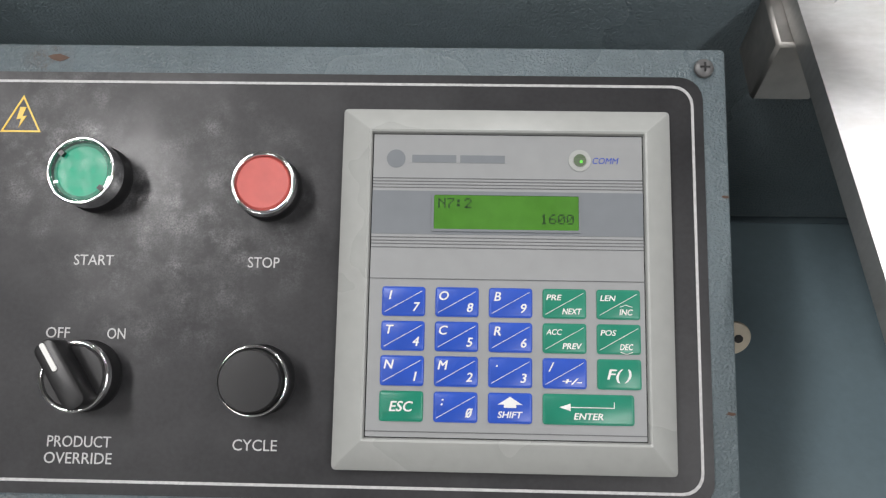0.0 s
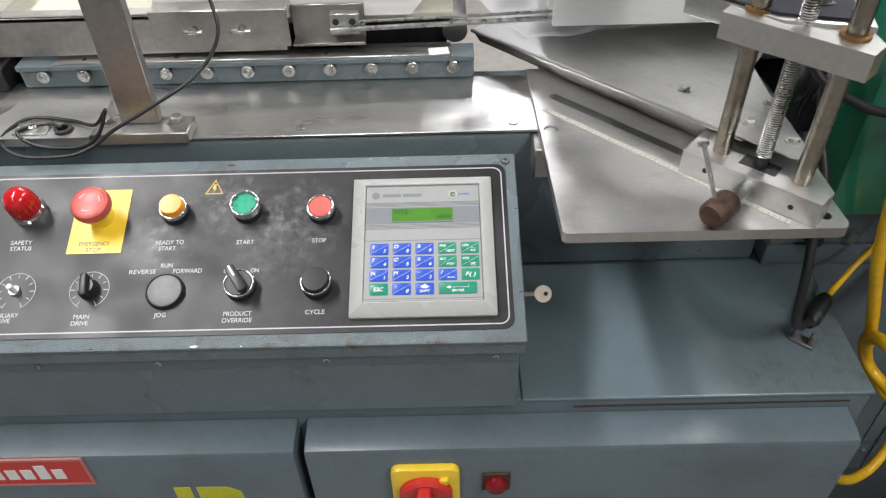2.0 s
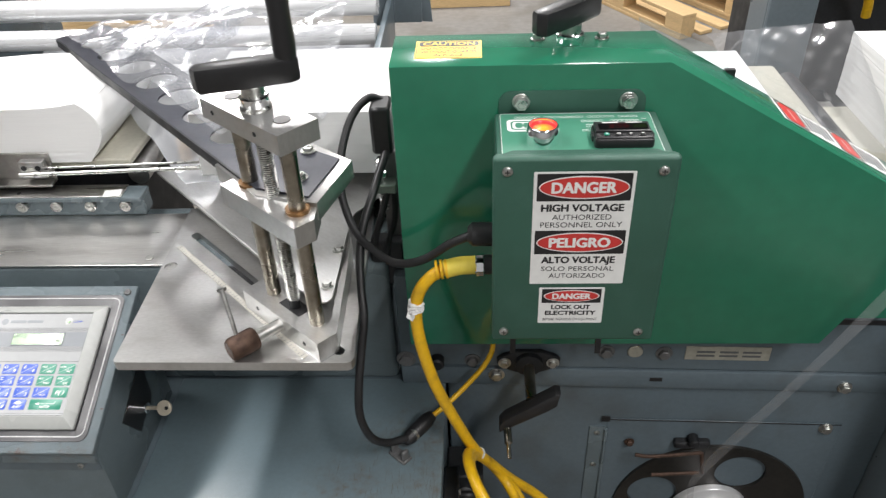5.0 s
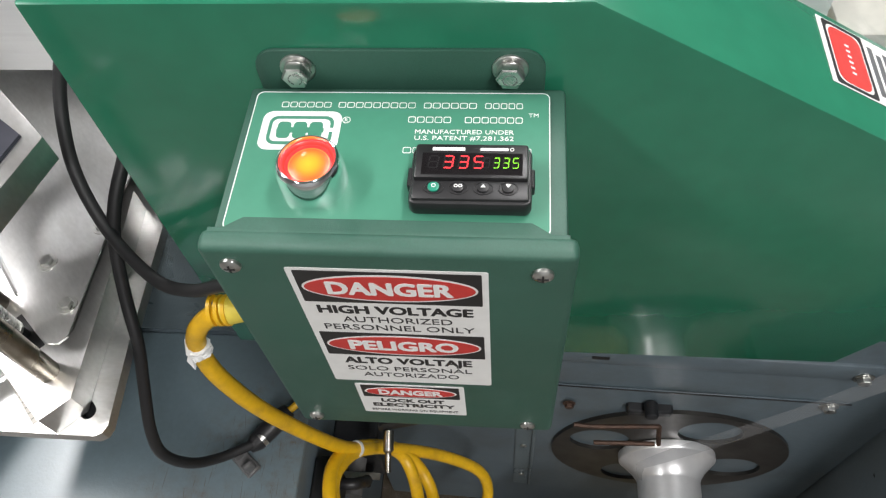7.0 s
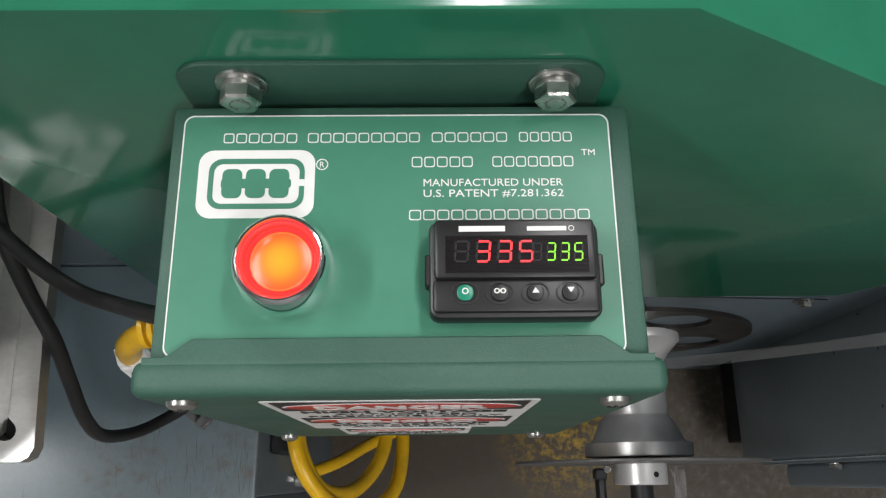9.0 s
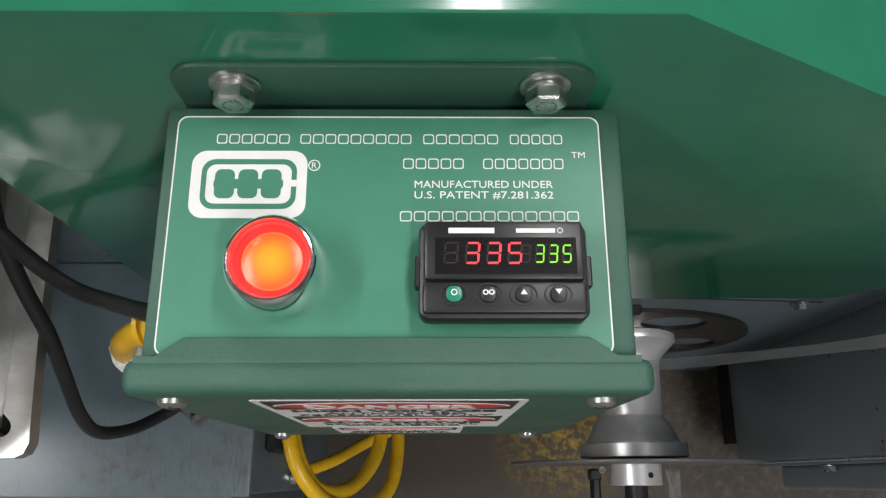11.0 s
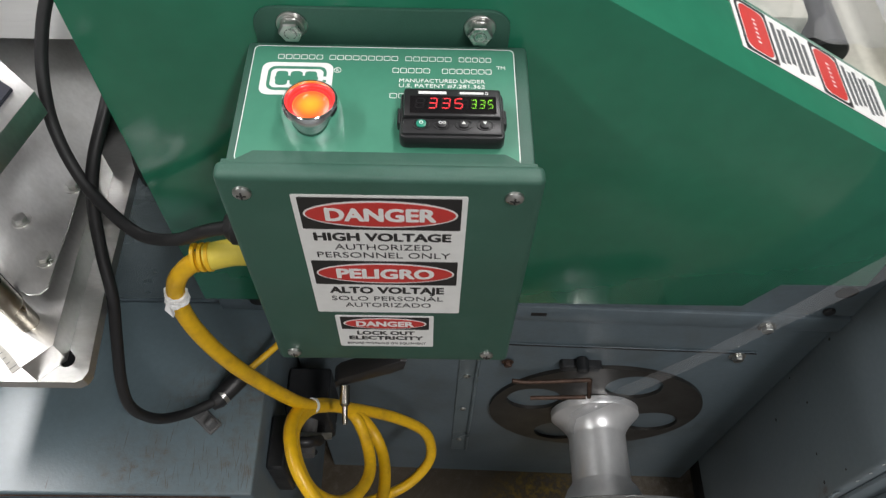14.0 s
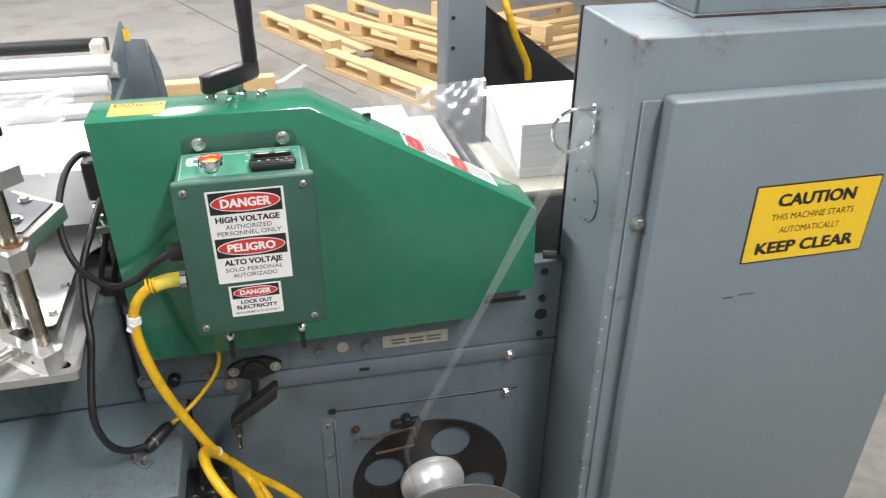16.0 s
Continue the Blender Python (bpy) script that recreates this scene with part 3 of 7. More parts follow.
part("key_hole", moved(Cyl(0.0028, 0.003, 14), toward((0, -0.75, 0.65), (0.0445, 0, 0))), BLACK, key)


# ---- switches on the console ----


def on_panel(u, v, h=0.0012, turn=0.0):
    return SLOPE @ pose(u, v, h, 0, 0, turn)


def bezel(parent, r=0.0148, h=0.013, ratio=0.85, chrome_h=0.005):
    """Black base with a rounded chrome ring on top."""
    ri, w = r * ratio, r * (1 - ratio) / 2
    part("collar", Ring3([(ri, 0), (r * 1.03, 0), (r * 1.03, 0.0035), (r * 0.99, 0.0045), (r * 0.99, h - chrome_h), (ri, h - chrome_h)]), BLACK, parent)
    arc = [(ri + w + w * math.cos(math.pi * k / 8), h - w + w * math.sin(math.pi * k / 8)) for k in range(9)]
    return part("bezel", Ring3([(ri, h - chrome_h), (r, h - chrome_h)] + arc, 48), CHROME, parent)


def Ring2(ro, ri, h, z0=0.002):
    return moved(Ring3([(ri, 0), (ro, 0), (ro, h - 0.005), (ro - 0.0004, h - 0.0025), (ro - 0.0012, h - 0.0006), (ro - 0.0018, h), (ri + 0.0002, h - 0.0003), (ri, h - 0.0015)]), Matrix.Translation((0, 0, z0)))


def Ring3(profile, seg=36):
    """Turned ring from a closed (radius, height) outline."""
    bm = bmesh.new()
    rings = [[bm.verts.new((r * math.cos(2 * math.pi * k / seg), r * math.sin(2 * math.pi * k / seg), z)) for k in range(seg)] for r, z in profile]
    for a, b in zip(rings, rings[1:] + rings[:1]):
        for k in range(seg):
            bm.faces.new((a[k], a[(k + 1) % seg], b[(k + 1) % seg], b[k]))
    bmesh.ops.recalc_face_normals(bm, faces=bm.faces[:])
    return bm


def push_button(u, v, cap, label, h=0.016, cap_h=0.0155, r=0.0166, ratio=0.85, chrome_h=0.006):
    b = thing("push_button", label, "push button", on_panel(u, v), "console buttons")
    bezel(b, r, h, ratio, chrome_h)
    c = r * ratio - 0.0003
    part("cap", Lathe([(c, 0.003), (c, cap_h - 0.0012), (c - 0.0009, cap_h - 0.0002), (c * 0.5, cap_h - 0.0004 if cap_h < 0.02 else cap_h)], 40), cap, b)
    return b


g = push_button(-0.1985, 0.1762, GREENCAP, "green push button with a clear collar and chrome rim", 0.021, 0.0185, 0.0174, 0.9, 0.011)
part("lens_ring", Ring3([(0.0128, 0.017), (0.0155, 0.017), (0.0155, 0.0198), (0.0145, 0.0204), (0.013, 0.0192)], 40), ACRYL, g, "clear collar round the green lens")
for a in (140, -40):
    part("lens_clip", moved(Box(0.0125, 0.0152, -0.0012, 0.0012, 0.018, 0.0207), pose(0, 0, 0, 0, 0, a)), BLACK, g)
push_button(-0.1078, 0.1722, RED_L, "flat faded red stop button in a chrome ring")
push_button(-0.2865, 0.1755, ORANGE, "orange push button in a chrome ring", 0.016, 0.024)
push_button(-0.1078, 0.0738, BLACK, "raised black push button in a chrome ring", 0.0165, 0.022, 0.0174, 0.9, 0.004)
jog = thing("push_button", "large flat grey rubber jog button in a black ring", "push button", on_panel(-0.2845, 0.0705), "console buttons")
part("ring", Ring2(0.0225, 0.0195, 0.006, 0.0), BLACK, jog)
part("cap", Lathe([(0.0195, 0.0), (0.0195, 0.005), (0.017, 0.0068), (0.008, 0.0075)], 36), mat("grey_rubber", (0.2, 0.2, 0.2), 0.6, var=0.15), jog)
# emergency stop
es = thing("emergency_stop", "red mushroom emergency stop button on a yellow plate", "emergency stop", on_panel(-0.3775, 0.172))
part("collar", Lathe([(0.0155, 0), (0.0155, 0.005), (0.0145, 0.012), (0.012, 0.02)], 32), YEL, es)
part("neck", Cyl(0.0115, 0.03, 28), mat("dark_neck", (0.1, 0.08, 0.06), 0.5), es)
cap = part("cap", Lathe([(0.018, 0.0235), (0.0222, 0.025), (0.0234, 0.029), (0.0231, 0.0335), (0.0217, 0.0368), (0.0195, 0.038), (0.0182, 0.0374), (0.0175, 0.0376), (0.008, 0.0388), (0.002, 0.039)], 40), RED_L, es)
for a in (20, 140, 260):
    part("arrow", moved(Box(0.0118, 0.013, -0.004, 0.004, 0.0378, 0.0386), pose(0, 0, 0, 0, 0, a)), GREYTXT, cap)
# safety lamp
sl = thing("pilot_lamp", "ribbed red dome pilot lamp with a clear threaded base", "pilot lamp", on_panel(-0.466, 0.1805))
part("base", Lathe([(0.0205, 0), (0.0205, 0.008), (0.018, 0.0085), (0.018, 0.014)], 32), CHROME, sl)
dome = moved(Lathe([(0.018, 0.014), (0.0185, 0.024), (0.0172, 0.034), (0.0128, 0.042), (0.0045, 0.046)], 40), Matrix())
for v in dome.verts:
    a = math.atan2(v.co.y, v.co.x)
    v.co.xy *= 1 + 0.03 * math.cos(20 * a)
part("dome", dome, mat("red_lens", (0.45, 0.008, 0.012), 0.15, var=0.05, coat=0.4), sl, "translucent red dome")
# selector
sel = thing("selector_switch", "black lever selector switch with a white pointer, turned to off", "selector switch", on_panel(-0.1965, 0.0742))
bezel(sel, 0.0176, 0.0145, 0.875, 0.004)
part("disc", Cyl(0.0152, 0.0142, 32, 0.0006), BLACK, sel)
lever = part("lever", moved(Prism(rrect(-0.0058, 0.0058, -0.017, 0.0195, 0.0045), 0.015, 0.0015), pose(0, 0, 0.012, 0, 0, 33)), BLACK, sel)
part("pointer", moved(Prism(rrect(-0.0012, 0.0012, 0.0035, 0.0185, 0.001), 0.0006), pose(0, 0, 0.0271, 0, 0, 33)), WHITE, lever)
# potentiometer knobs
kn = thing("speed_knob", "black winged speed knob on a white dial", "knob", on_panel(-0.3745, 0.0755))
part("skirt", Lathe([(0.0125, 0), (0.0125, 0.003), (0.0105, 0.006), (0.0095, 0.013)], 30), BLACK, kn)
part("wing", moved(Box(-0.0038, 0.0038, -0.0135, 0.0135, 0.004, 0.019, 0.001, 2), pose(0, 0, 0, 0, 0, 8)), BLACK, kn)
kn2 = thing("speed_knob", "bare metal shaft of a missing knob on a white dial", "knob", on_panel(-0.4611, 0.0755))
part("nut", Cyl(0.0065, 0.004, 6), ZINC, kn2)
part("shaft", Cyl(0.0032, 0.016, 20, 0.0004), WHITE, kn2)
note = thing("paper_note", "white paper note in a clear sleeve on the console", "paper note", SLOPE @ pose(-0.63, 0.19, 0.0016))
part("sheet", Prism(rrect(-0.08, 0.08, -0.038, 0.038, 0.002), 0.002), PAPER, note)
part("frame", Ring(rrect(-0.083, 0.083, -0.041, 0.041, 0.003), rrect(-0.079, 0.079, -0.037, 0.037, 0.002), 0.0026), BLACK, note)

# ---- operator terminal ----
term = thing("operator_terminal", "grey operator terminal with green display and blue and green keys", "operator terminal", SLOPE @ Matrix.Translation((0, 0, 0.0012)))
TX0, TX1, TY0, TY1 = -0.0696, 0.0996, 0.0312, 0.2149
IX0, IX1, IY0, IY1 = -0.0533, 0.0842, 0.0476, 0.2001
bmz = bmesh.new()
loops = []
for (x0, x1, y0, y1, z, r) in ((TX0, TX1, TY0, TY1, 0, 0.003), (TX0, TX1, TY0, TY1, 0.0042, 0.0022), (TX0 + 0.0008, TX1 - 0.0008, TY0 + 0.0008, TY1 - 0.0008, 0.0052, 0.0012), (IX0 - 0.0016, IX1 + 0.0016, IY0 - 0.0016, IY1 + 0.0016, 0.0128, 0.0005),
                               (IX0 - 0.0006, IX1 + 0.0006, IY0 - 0.0006, IY1 + 0.0006, 0.0122, 0.0006), (IX0, IX1, IY0, IY1, 0.0098, 0.0005)):
    loops.append([bmz.verts.new((x, y, z)) for x, y in rrect(x0, x1, y0, y1, r, 4)])
for a, b in zip(loops, loops[1:]):
    for k in range(len(a)):
        bmz.faces.new((a[k], a[(k + 1) % len(a)], b[(k + 1) % len(b)], b[k]))
bmesh.ops.recalc_face_normals(bmz, faces=bmz.faces[:])
part("housing", bmz, GREY_T, term)
FZ = 0.0104
face = part("faceplate", Box(IX0 + 0.0006, IX1 - 0.0006, IY0 + 0.0006, IY1 - 0.0006, 0.006, FZ), GREY_F, term)
part("shadow_gap", Box(IX0, IX1, IY0, IY1, 0.005, 0.0098), BLACK, face)
part("band", Box(IX0 + 0.0006, IX1 - 0.0006, 0.1479, 0.1702, FZ, FZ + 0.0002), GREY_B, face)
for v in (0.1767, 0.1751, 0.1735, 0.1719, 0.1463, 0.1446, 0.143, 0.1412, 0.1254, 0.0508):
    part("print_line", Box(IX0 + 0.0006, IX1 - 0.0006, v - 0.0002, v + 0.0002, FZ, FZ + 0.00025), LINE, face)
part("maker_mark", joined(moved(Cyl(0.0048, 0.0002, 28), Matrix.Translation((-0.0412, 0.1868, FZ))), Box(-0.033, -0.0105, 0.1849, 0.1889, FZ, FZ + 0.0002), Box(-0.0085, 0.0142, 0.1849, 0.1889, FZ, FZ + 0.0002)), GREY_B, face, "grey maker's mark as plain shapes")
led = part("led_window", Lathe([(0.0056, FZ), (0.0056, FZ + 0.0004), (0.0034, FZ + 0.0006)], 26), GREY_T, face)
led.matrix_local = Matrix.Translation((0.0521, 0.1868, 0))
part("led", moved(Cyl(0.0032, 0.0012, 22), Matrix.Translation((0, 0, FZ))), mat("cloudy_lens", (0.13, 0.17, 0.11), 0.3), led)
part("led_light", moved(Cyl(0.0008, 0.0014, 12), Matrix.Translation((0.0006, -0.0008, FZ))), COMM_LED, led)
lettering(face, "COMM", 0.0652, 0.1868, FZ, 0.0032, BLUETXT, 0.0132, 0.004, 0.25)
disp = part("display", Prism(rrect(-0.0214, 0.0514, 0.1506, 0.1681, 0.0008), 0.0006), LCD, face, "lit green character display")
disp.matrix_local = Matrix.Translation((0, 0, FZ))
part("display_frame", moved(Ring(rrect(-0.0226, 0.0526, 0.1494, 0.1693, 0.001), rrect(-0.0214, 0.0514, 0.1506, 0.1681, 0.0006), 0.0009), Matrix.Translation((0, 0, FZ))), GREY_B, face)
DOTS = {"N": "17 25 21 19 17 17 17", "7": "31 1 2 4 8 8 8", ":": "0 12 12 0 12 12 0", "2": "14 17 1 2 4 8 31", "1": "4 12 4 4 4 4 14", "6": "6 8 16 30 17 17 14", "0": "14 17 19 21 25 17 14"}


def dot_matrix(body, x, y, pitch):
    """Five by seven dot characters, from the top left corner."""
    out = []
    for n, ch in enumerate(body):
        for r, bits in enumerate(int(v) for v in DOTS[ch].split()):
            for c in range(5):
                if bits >> (4 - c) & 1:
                    x0, y0 = x + (6 * n + c) * pitch, y - r * pitch
                    out.append(Box(x0, x0 + pitch * 0.86, y0 - pitch * 0.86, y0, 0.0006, 0.0008))
    return joined(*out)


part("characters", dot_matrix("N7:2", -0.0192, 0.1665, 0.00073), LCDTXT, disp)
part("characters", dot_matrix("1600", 0.0322, 0.1588, 0.00073), LCDTXT, disp)
KX = [-0.0457, -0.0192, 0.0073, 0.0338, 0.0603]
KW = 0.0204
KY = [0.1072, 0.0902, 0.0732, 0.0561]
KH = 0.0136
WORDS = [[("I", "7"), ("O", "8"), ("B", "9"), ("PRE", "NEXT"), ("LEN", "INC")], [("T", "4"), ("C", "5"), ("R", "6"), ("ACC", "PREV"), ("POS", "DEC")], [("N", "1"), ("M", "2"), ("\u00b7", "3"), ("/", "+/-"), ("F( )", "")],
         [("ESC", ""), (":", "0"), ("SHIFT", ""), ("ENTER", "")]]
for r_, row in enumerate(WORDS):
    for c_, (a_, b_) in enumerate(row):
        x0, y0 = KX[c_], KY[r_]
        x1 = x0 + (KW if a_ != "ENTER" else 0.0432)
        green = a_ in ("PRE", "LEN", "ACC", "POS", "F( )", "ESC", "ENTER")
        k_ = part("key", moved(Prism(rrect(x0, x1, y0, y0 + KH, 0.0012, 3), 0.0006, 0.0003), Matrix.Translation((0, 0, FZ))), KEYG if green else KEYB, face)
        part("key_rim", moved(Ring(rrect(x0 - 0.0005, x1 + 0.0005, y0 - 0.0005, y0 + KH + 0.0005, 0.0014, 3), rrect(x0 + 0.0001, x1 - 0.0001, y0 + 0.0001, y0 + KH - 0.0001, 0.0012, 3), 0.0004), Matrix.Translation((0, 0, FZ))), KEYG if green else KEYB, face)
        zt, cx, cy = FZ + 0.0006, (x0 + x1) / 2, y0 + KH / 2
        if b_:
            big = len(b_) < 3
            ha, hb = (0.0043, 0.0043) if big else (0.0027, 0.0027)
            wa = None if len(a_) < 3 else 0.0078
            lettering(k_, a_, x0 + (0.0037 if len(a_) < 3 else 0.0051), y0 + KH - 0.0037, zt, 0.0043 if len(a_) < 3 else 0.0027, WHITE, wa, 0.02, 0.2)
            lettering(k_, b_, x1 - (0.0037 if len(b_) < 3 else 0.0065), y0 + (0.0042 if len(b_) < 3 else 0.0031), zt, 0.0043 if len(b_) < 3 else 0.0028, WHITE, None if len(b_) < 3 else (0.0066 if b_ in ("INC", "DEC") else 0.0096), 0.02, 0.2)
            if b_ == "0":
                part("zero_slash", moved(Box(-0.0003, 0.0003, -0.0027, 0.0027, 0, 0.0002), pose(x1 - 0.0036, y0 + 0.0042, zt, 0, 0, -40)), WHITE, k_)
            ang = math.degrees(math.atan2(KH - 0.003, KW - 0.002))
            part("diagonal", moved(Box(-0.0107, 0.0107, -0.00012, 0.00012, 0, 0.0002), pose(cx, cy, zt, 0, 0, ang)), WHITE, k_)
            if b_ in ("INC", "DEC"):
                s_ = 1 if b_ == "INC" else -1
                yc = y0 + 0.0031 + s_ * 0.0024
                part("chevron", joined(moved(Box(-0.0032, 0.0001, -0.00015, 0.00015, zt, zt + 0.0002), pose(x1 - 0.0065, yc + s_ * 0.0011, 0, 0, 0, s_ * 18)), moved(Box(-0.0001, 0.0032, -0.00015, 0.00015, zt, zt + 0.0002), pose(x1 - 0.0065, yc + s_ * 0.0011, 0, 0, 0, -s_ * 18))), WHITE, k_)
        elif a_ == "SHIFT":
            lettering(k_, a_, cx, y0 + 0.0037, zt, 0.003, WHITE, 0.0122, 0.02, 0.2)
            part("arrow", moved(Prism([(cx, y0 + 0.0123), (cx + 0.006, y0 + 0.0085), (cx + 0.003, y0 + 0.0085), (cx + 0.003, y0 + 0.007), (cx - 0.003, y0 + 0.007), (cx - 0.003, y0 + 0.0085), (cx - 0.006, y0 + 0.0085)], 0.0002), Matrix.Translation((0, 0, zt))), WHITE, k_)
        elif a_ == "ENTER":
            lettering(k_, a_, cx, y0 + 0.0036, zt, 0.003, WHITE, 0.0142, 0.02, 0.2)
            part("arrow", moved(joined(Prism([(x0 + 0.0075, y0 + 0.0078), (x0 + 0.013, y0 + 0.0096), (x0 + 0.013, y0 + 0.006)], 0.0002), Box(x0 + 0.0125, x1 - 0.009, y0 + 0.0076, y0 + 0.008, 0, 0.0002), Box(x1 - 0.0094, x1 - 0.009, y0 + 0.0078, y0 + 0.0106, 0, 0.0002)), Matrix.Translation((0, 0, zt))), WHITE, k_)
        else:
            lettering(k_, a_, cx, cy, zt, 0.0048, WHITE, 0.0118, 0.02, 0.2)

# ---- base cabinet with ledge and doors ----
base = thing("base_cabinet", "blue-grey painted machine base cabinet with a flat ledge", "machine cabinet", pose(0, 0.3, 0))
I2 = Matrix.Translation((0, -0.3, 0))
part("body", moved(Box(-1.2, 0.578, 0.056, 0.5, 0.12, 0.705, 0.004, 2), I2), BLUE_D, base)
part("rust_edge", moved(Box(0.2, 0.552, 0.0542, 0.0556, 0.6895, 0.6912), I2), RUST, base)
part("plinth", moved(Box(-1.2, 0.56, 0.1, 0.5, 0.0, 0.118), I2), DARK, base)
part("ledge_sheet", moved(Box(0.134, 0.5795, 0.0535, 0.3, 0.7025, 0.7085, 0.0028, 3), I2), LEDGE, base)
rng = random.Random(21)
bm = bmesh.new()
for q in range(90):
    sx = 0.578 - abs(rng.gauss(0, 0.075))
    sy = 0.062 + abs(rng.gauss(0, 0.055))
    if sx < 0.2 or sy > 0.26:
        continue
    a, l, w = math.radians(rng.gauss(93, 7)), rng.uniform(0.006, 0.028), rng.uniform(0.0001, 0.0004)
    bend = rng.uniform(-0.06, 0.06)
    row = []
    for k in range(5):
        s = (k / 4 - 0.5) * l
        px, py = sx + s * math.cos(a + bend * k / 4), sy + s * math.sin(a + bend * k / 4)
        if px < 0.5765 and py > 0.0565:
            ww = w * (1 - abs(k - 2) * 0.35)
            row.append((bm.verts.new((px - ww * math.sin(a), py - 0.3 + ww * math.cos(a), 0.70862)), bm.verts.new((px + ww * math.sin(a), py - 0.3 - ww * math.cos(a), 0.70862))))
    for r0, r1 in zip(row, row[1:]):
        bm.faces.new((r0[0], r0[1], r1[1], r1[0]))
bmesh.ops.recalc_face_normals(bm, faces=bm.faces[:])
tagged(part("worn_paint", bm, mat("brown_scratch", (0.1, 0.09, 0.075), 0.6, var=0.3, scale=40), base), "fine brown scratches in the ledge paint", kind="stuff")
part("bed_wall", moved(Box(-1.2, 0.5, 0.302, 0.47, 0.706, 0.944, 0.009, 3), I2), BLUE, base)
for dname, dx0, dx1 in (("door", -0.1415, 0.553), ("door", -1.15, -0.1545)):
    prof = [(0.054, 0.679), (0.02, 0.6775), (0.007, 0.674), (0.004, 0.668), (0.004, 0.14), (0.054, 0.14)]
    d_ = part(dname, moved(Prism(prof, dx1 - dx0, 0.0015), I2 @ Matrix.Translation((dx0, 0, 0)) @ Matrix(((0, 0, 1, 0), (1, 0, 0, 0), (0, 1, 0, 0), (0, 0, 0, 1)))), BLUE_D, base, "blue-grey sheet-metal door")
    if dx0 < -0.5:
        Bm = []
        W = 0.085
        for pts in ([(0, 0), (0.022, 0), (0.022, 0.155), (0, 0.155)],):
            Bm.append(Prism(pts, 0.0004))
        Bm.append(Prism([(0.03, 0.155), (0.07, 0.155), (0.087, 0.144), (0.09, 0.118), (0.084, 0.092), (0.073, 0.0775), (0.084, 0.063), (0.09, 0.037), (0.087, 0.011), (0.07, 0.0), (0.03, 0.0), (0.03, 0.03), (0.055, 0.03), (0.062, 0.036), (0.062, 0.056),
                         (0.055, 0.063), (0.037, 0.063), (0.037, 0.092), (0.055, 0.092), (0.062, 0.1), (0.062, 0.119), (0.055, 0.126), (0.03, 0.126)], 0.0004))
        part("stencil_letter", moved(joined(*Bm), I2 @ Matrix.Translation((-0.324, 0.004, 0.446)) @ pose(0, 0, 0, 90)), YEL_P, d_, "yellow stencilled letter B")
        for bx0, bx1, bz0, bz1 in ((-0.625, -0.42, 0.62, 0.675), (-0.625, -0.437, 0.36, 0.44)):
            bd = part("badge", moved(Box(bx0, bx1, 0.0015, 0.004, bz0, bz1, 0.001), I2), RED_P, d_, "red maker's badge with plain white bars")
            part("badge_rim", moved(Ring(rrect(bx0 - 0.002, bx1 + 0.002, bz0 - 0.002, bz1 + 0.002, 0.002), rrect(bx0 + 0.002, bx1 - 0.002, bz0 + 0.002, bz1 - 0.002, 0.002), 0.0032), I2 @ Matrix.Translation((0, 0.004, 0)) @ pose(0, 0, 0, 90)), mat("badge_rim_metal", (0.5, 0.2, 0.18), 0.4, 0.3), bd)
            for q in range(8):
                part("badge_bar", moved(Box(bx0 + 0.02 + q * 0.02, bx0 + 0.034 + q * 0.02, 0.0008, 0.0016, bz0 + 0.013, bz0 + (0.034 if q % 3 else 0.043)), I2), WHITE, bd)
# main switch
ms = thing("main_switch", "yellow and red rotary main switch on the cabinet door", "rotary switch", pose(0.009, 0.004, 0.604, 90))
part("plate", Prism(rrect(-0.044, 0.044, -0.0445, 0.0445, 0.012), 0.012, 0.003), YEL, ms)
rot = part("rotor", moved(Lathe([(0.0345, 0.0), (0.0345, 0.008), (0.031, 0.012)], 36), Matrix.Translation((0, -0.004, 0.012))), RED, ms)
part("handle", moved(Prism(rrect(-0.0095, 0.0095, -0.044, 0.03, 0.006), 0.026, 0.003), pose(0, -0.006, 0.02, 0, 0, 4)), RED, rot)
part("lock_slot", Box(-0.003, 0.003, -0.04, -0.018, 0.0462, 0.0472), BLACK, rot)
part("screw_hole", moved(Cyl(0.004, 0.003, 16), Matrix.Translation((0.021, -0.012, 0.022))), BLACK, rot)
part("stop_lug", moved(Box(0.018, 0.03, 0.018, 0.03, 0.011, 0.018, 0.002), Matrix()), YEL, ms)
pl = thing("pilot_lamp", "small square red pilot lamp on the cabinet door", "pilot lamp", pose(0.1005, 0.004, 0.604, 90))
part("bezel", Box(-0.0185, 0.0185, -0.0195, 0.0195, 0, 0.004, 0.001), RUST, pl)
part("lens", moved(Lathe([(0.0145, 0.004), (0.0145, 0.011), (0.011, 0.015), (0.004, 0.0165)], 28), Matrix()), mat("dark_red_lens", (0.18, 0.005, 0.008), 0.25, var=0.1), pl)
lk = thing("door_lock", "round chrome door lock", "lock", pose(-0.035, 0.004, 0.395, 90))
part("barrel", Lathe([(0.014, 0), (0.014, 0.006), (0.011, 0.009)], 26), CHROME, lk)

# ---- steel deck ----
deck = thing("steel_deck", "brushed stainless deck strip with fixing screws", "machine deck", pose(0, 0.38, 0.9445))
part("plate", Box(-1.2, 0.166, -0.079, 0.062, 0, 0.004, 0.0008), STEEL, deck)
for sx in (-0.144, 0.134, -0.7):
    part("screw_head", moved(Cyl(0.0065, 0.0022, 20, 0.0006), Matrix.Translation((sx, -0.061, 0.004))), ZINC, deck)
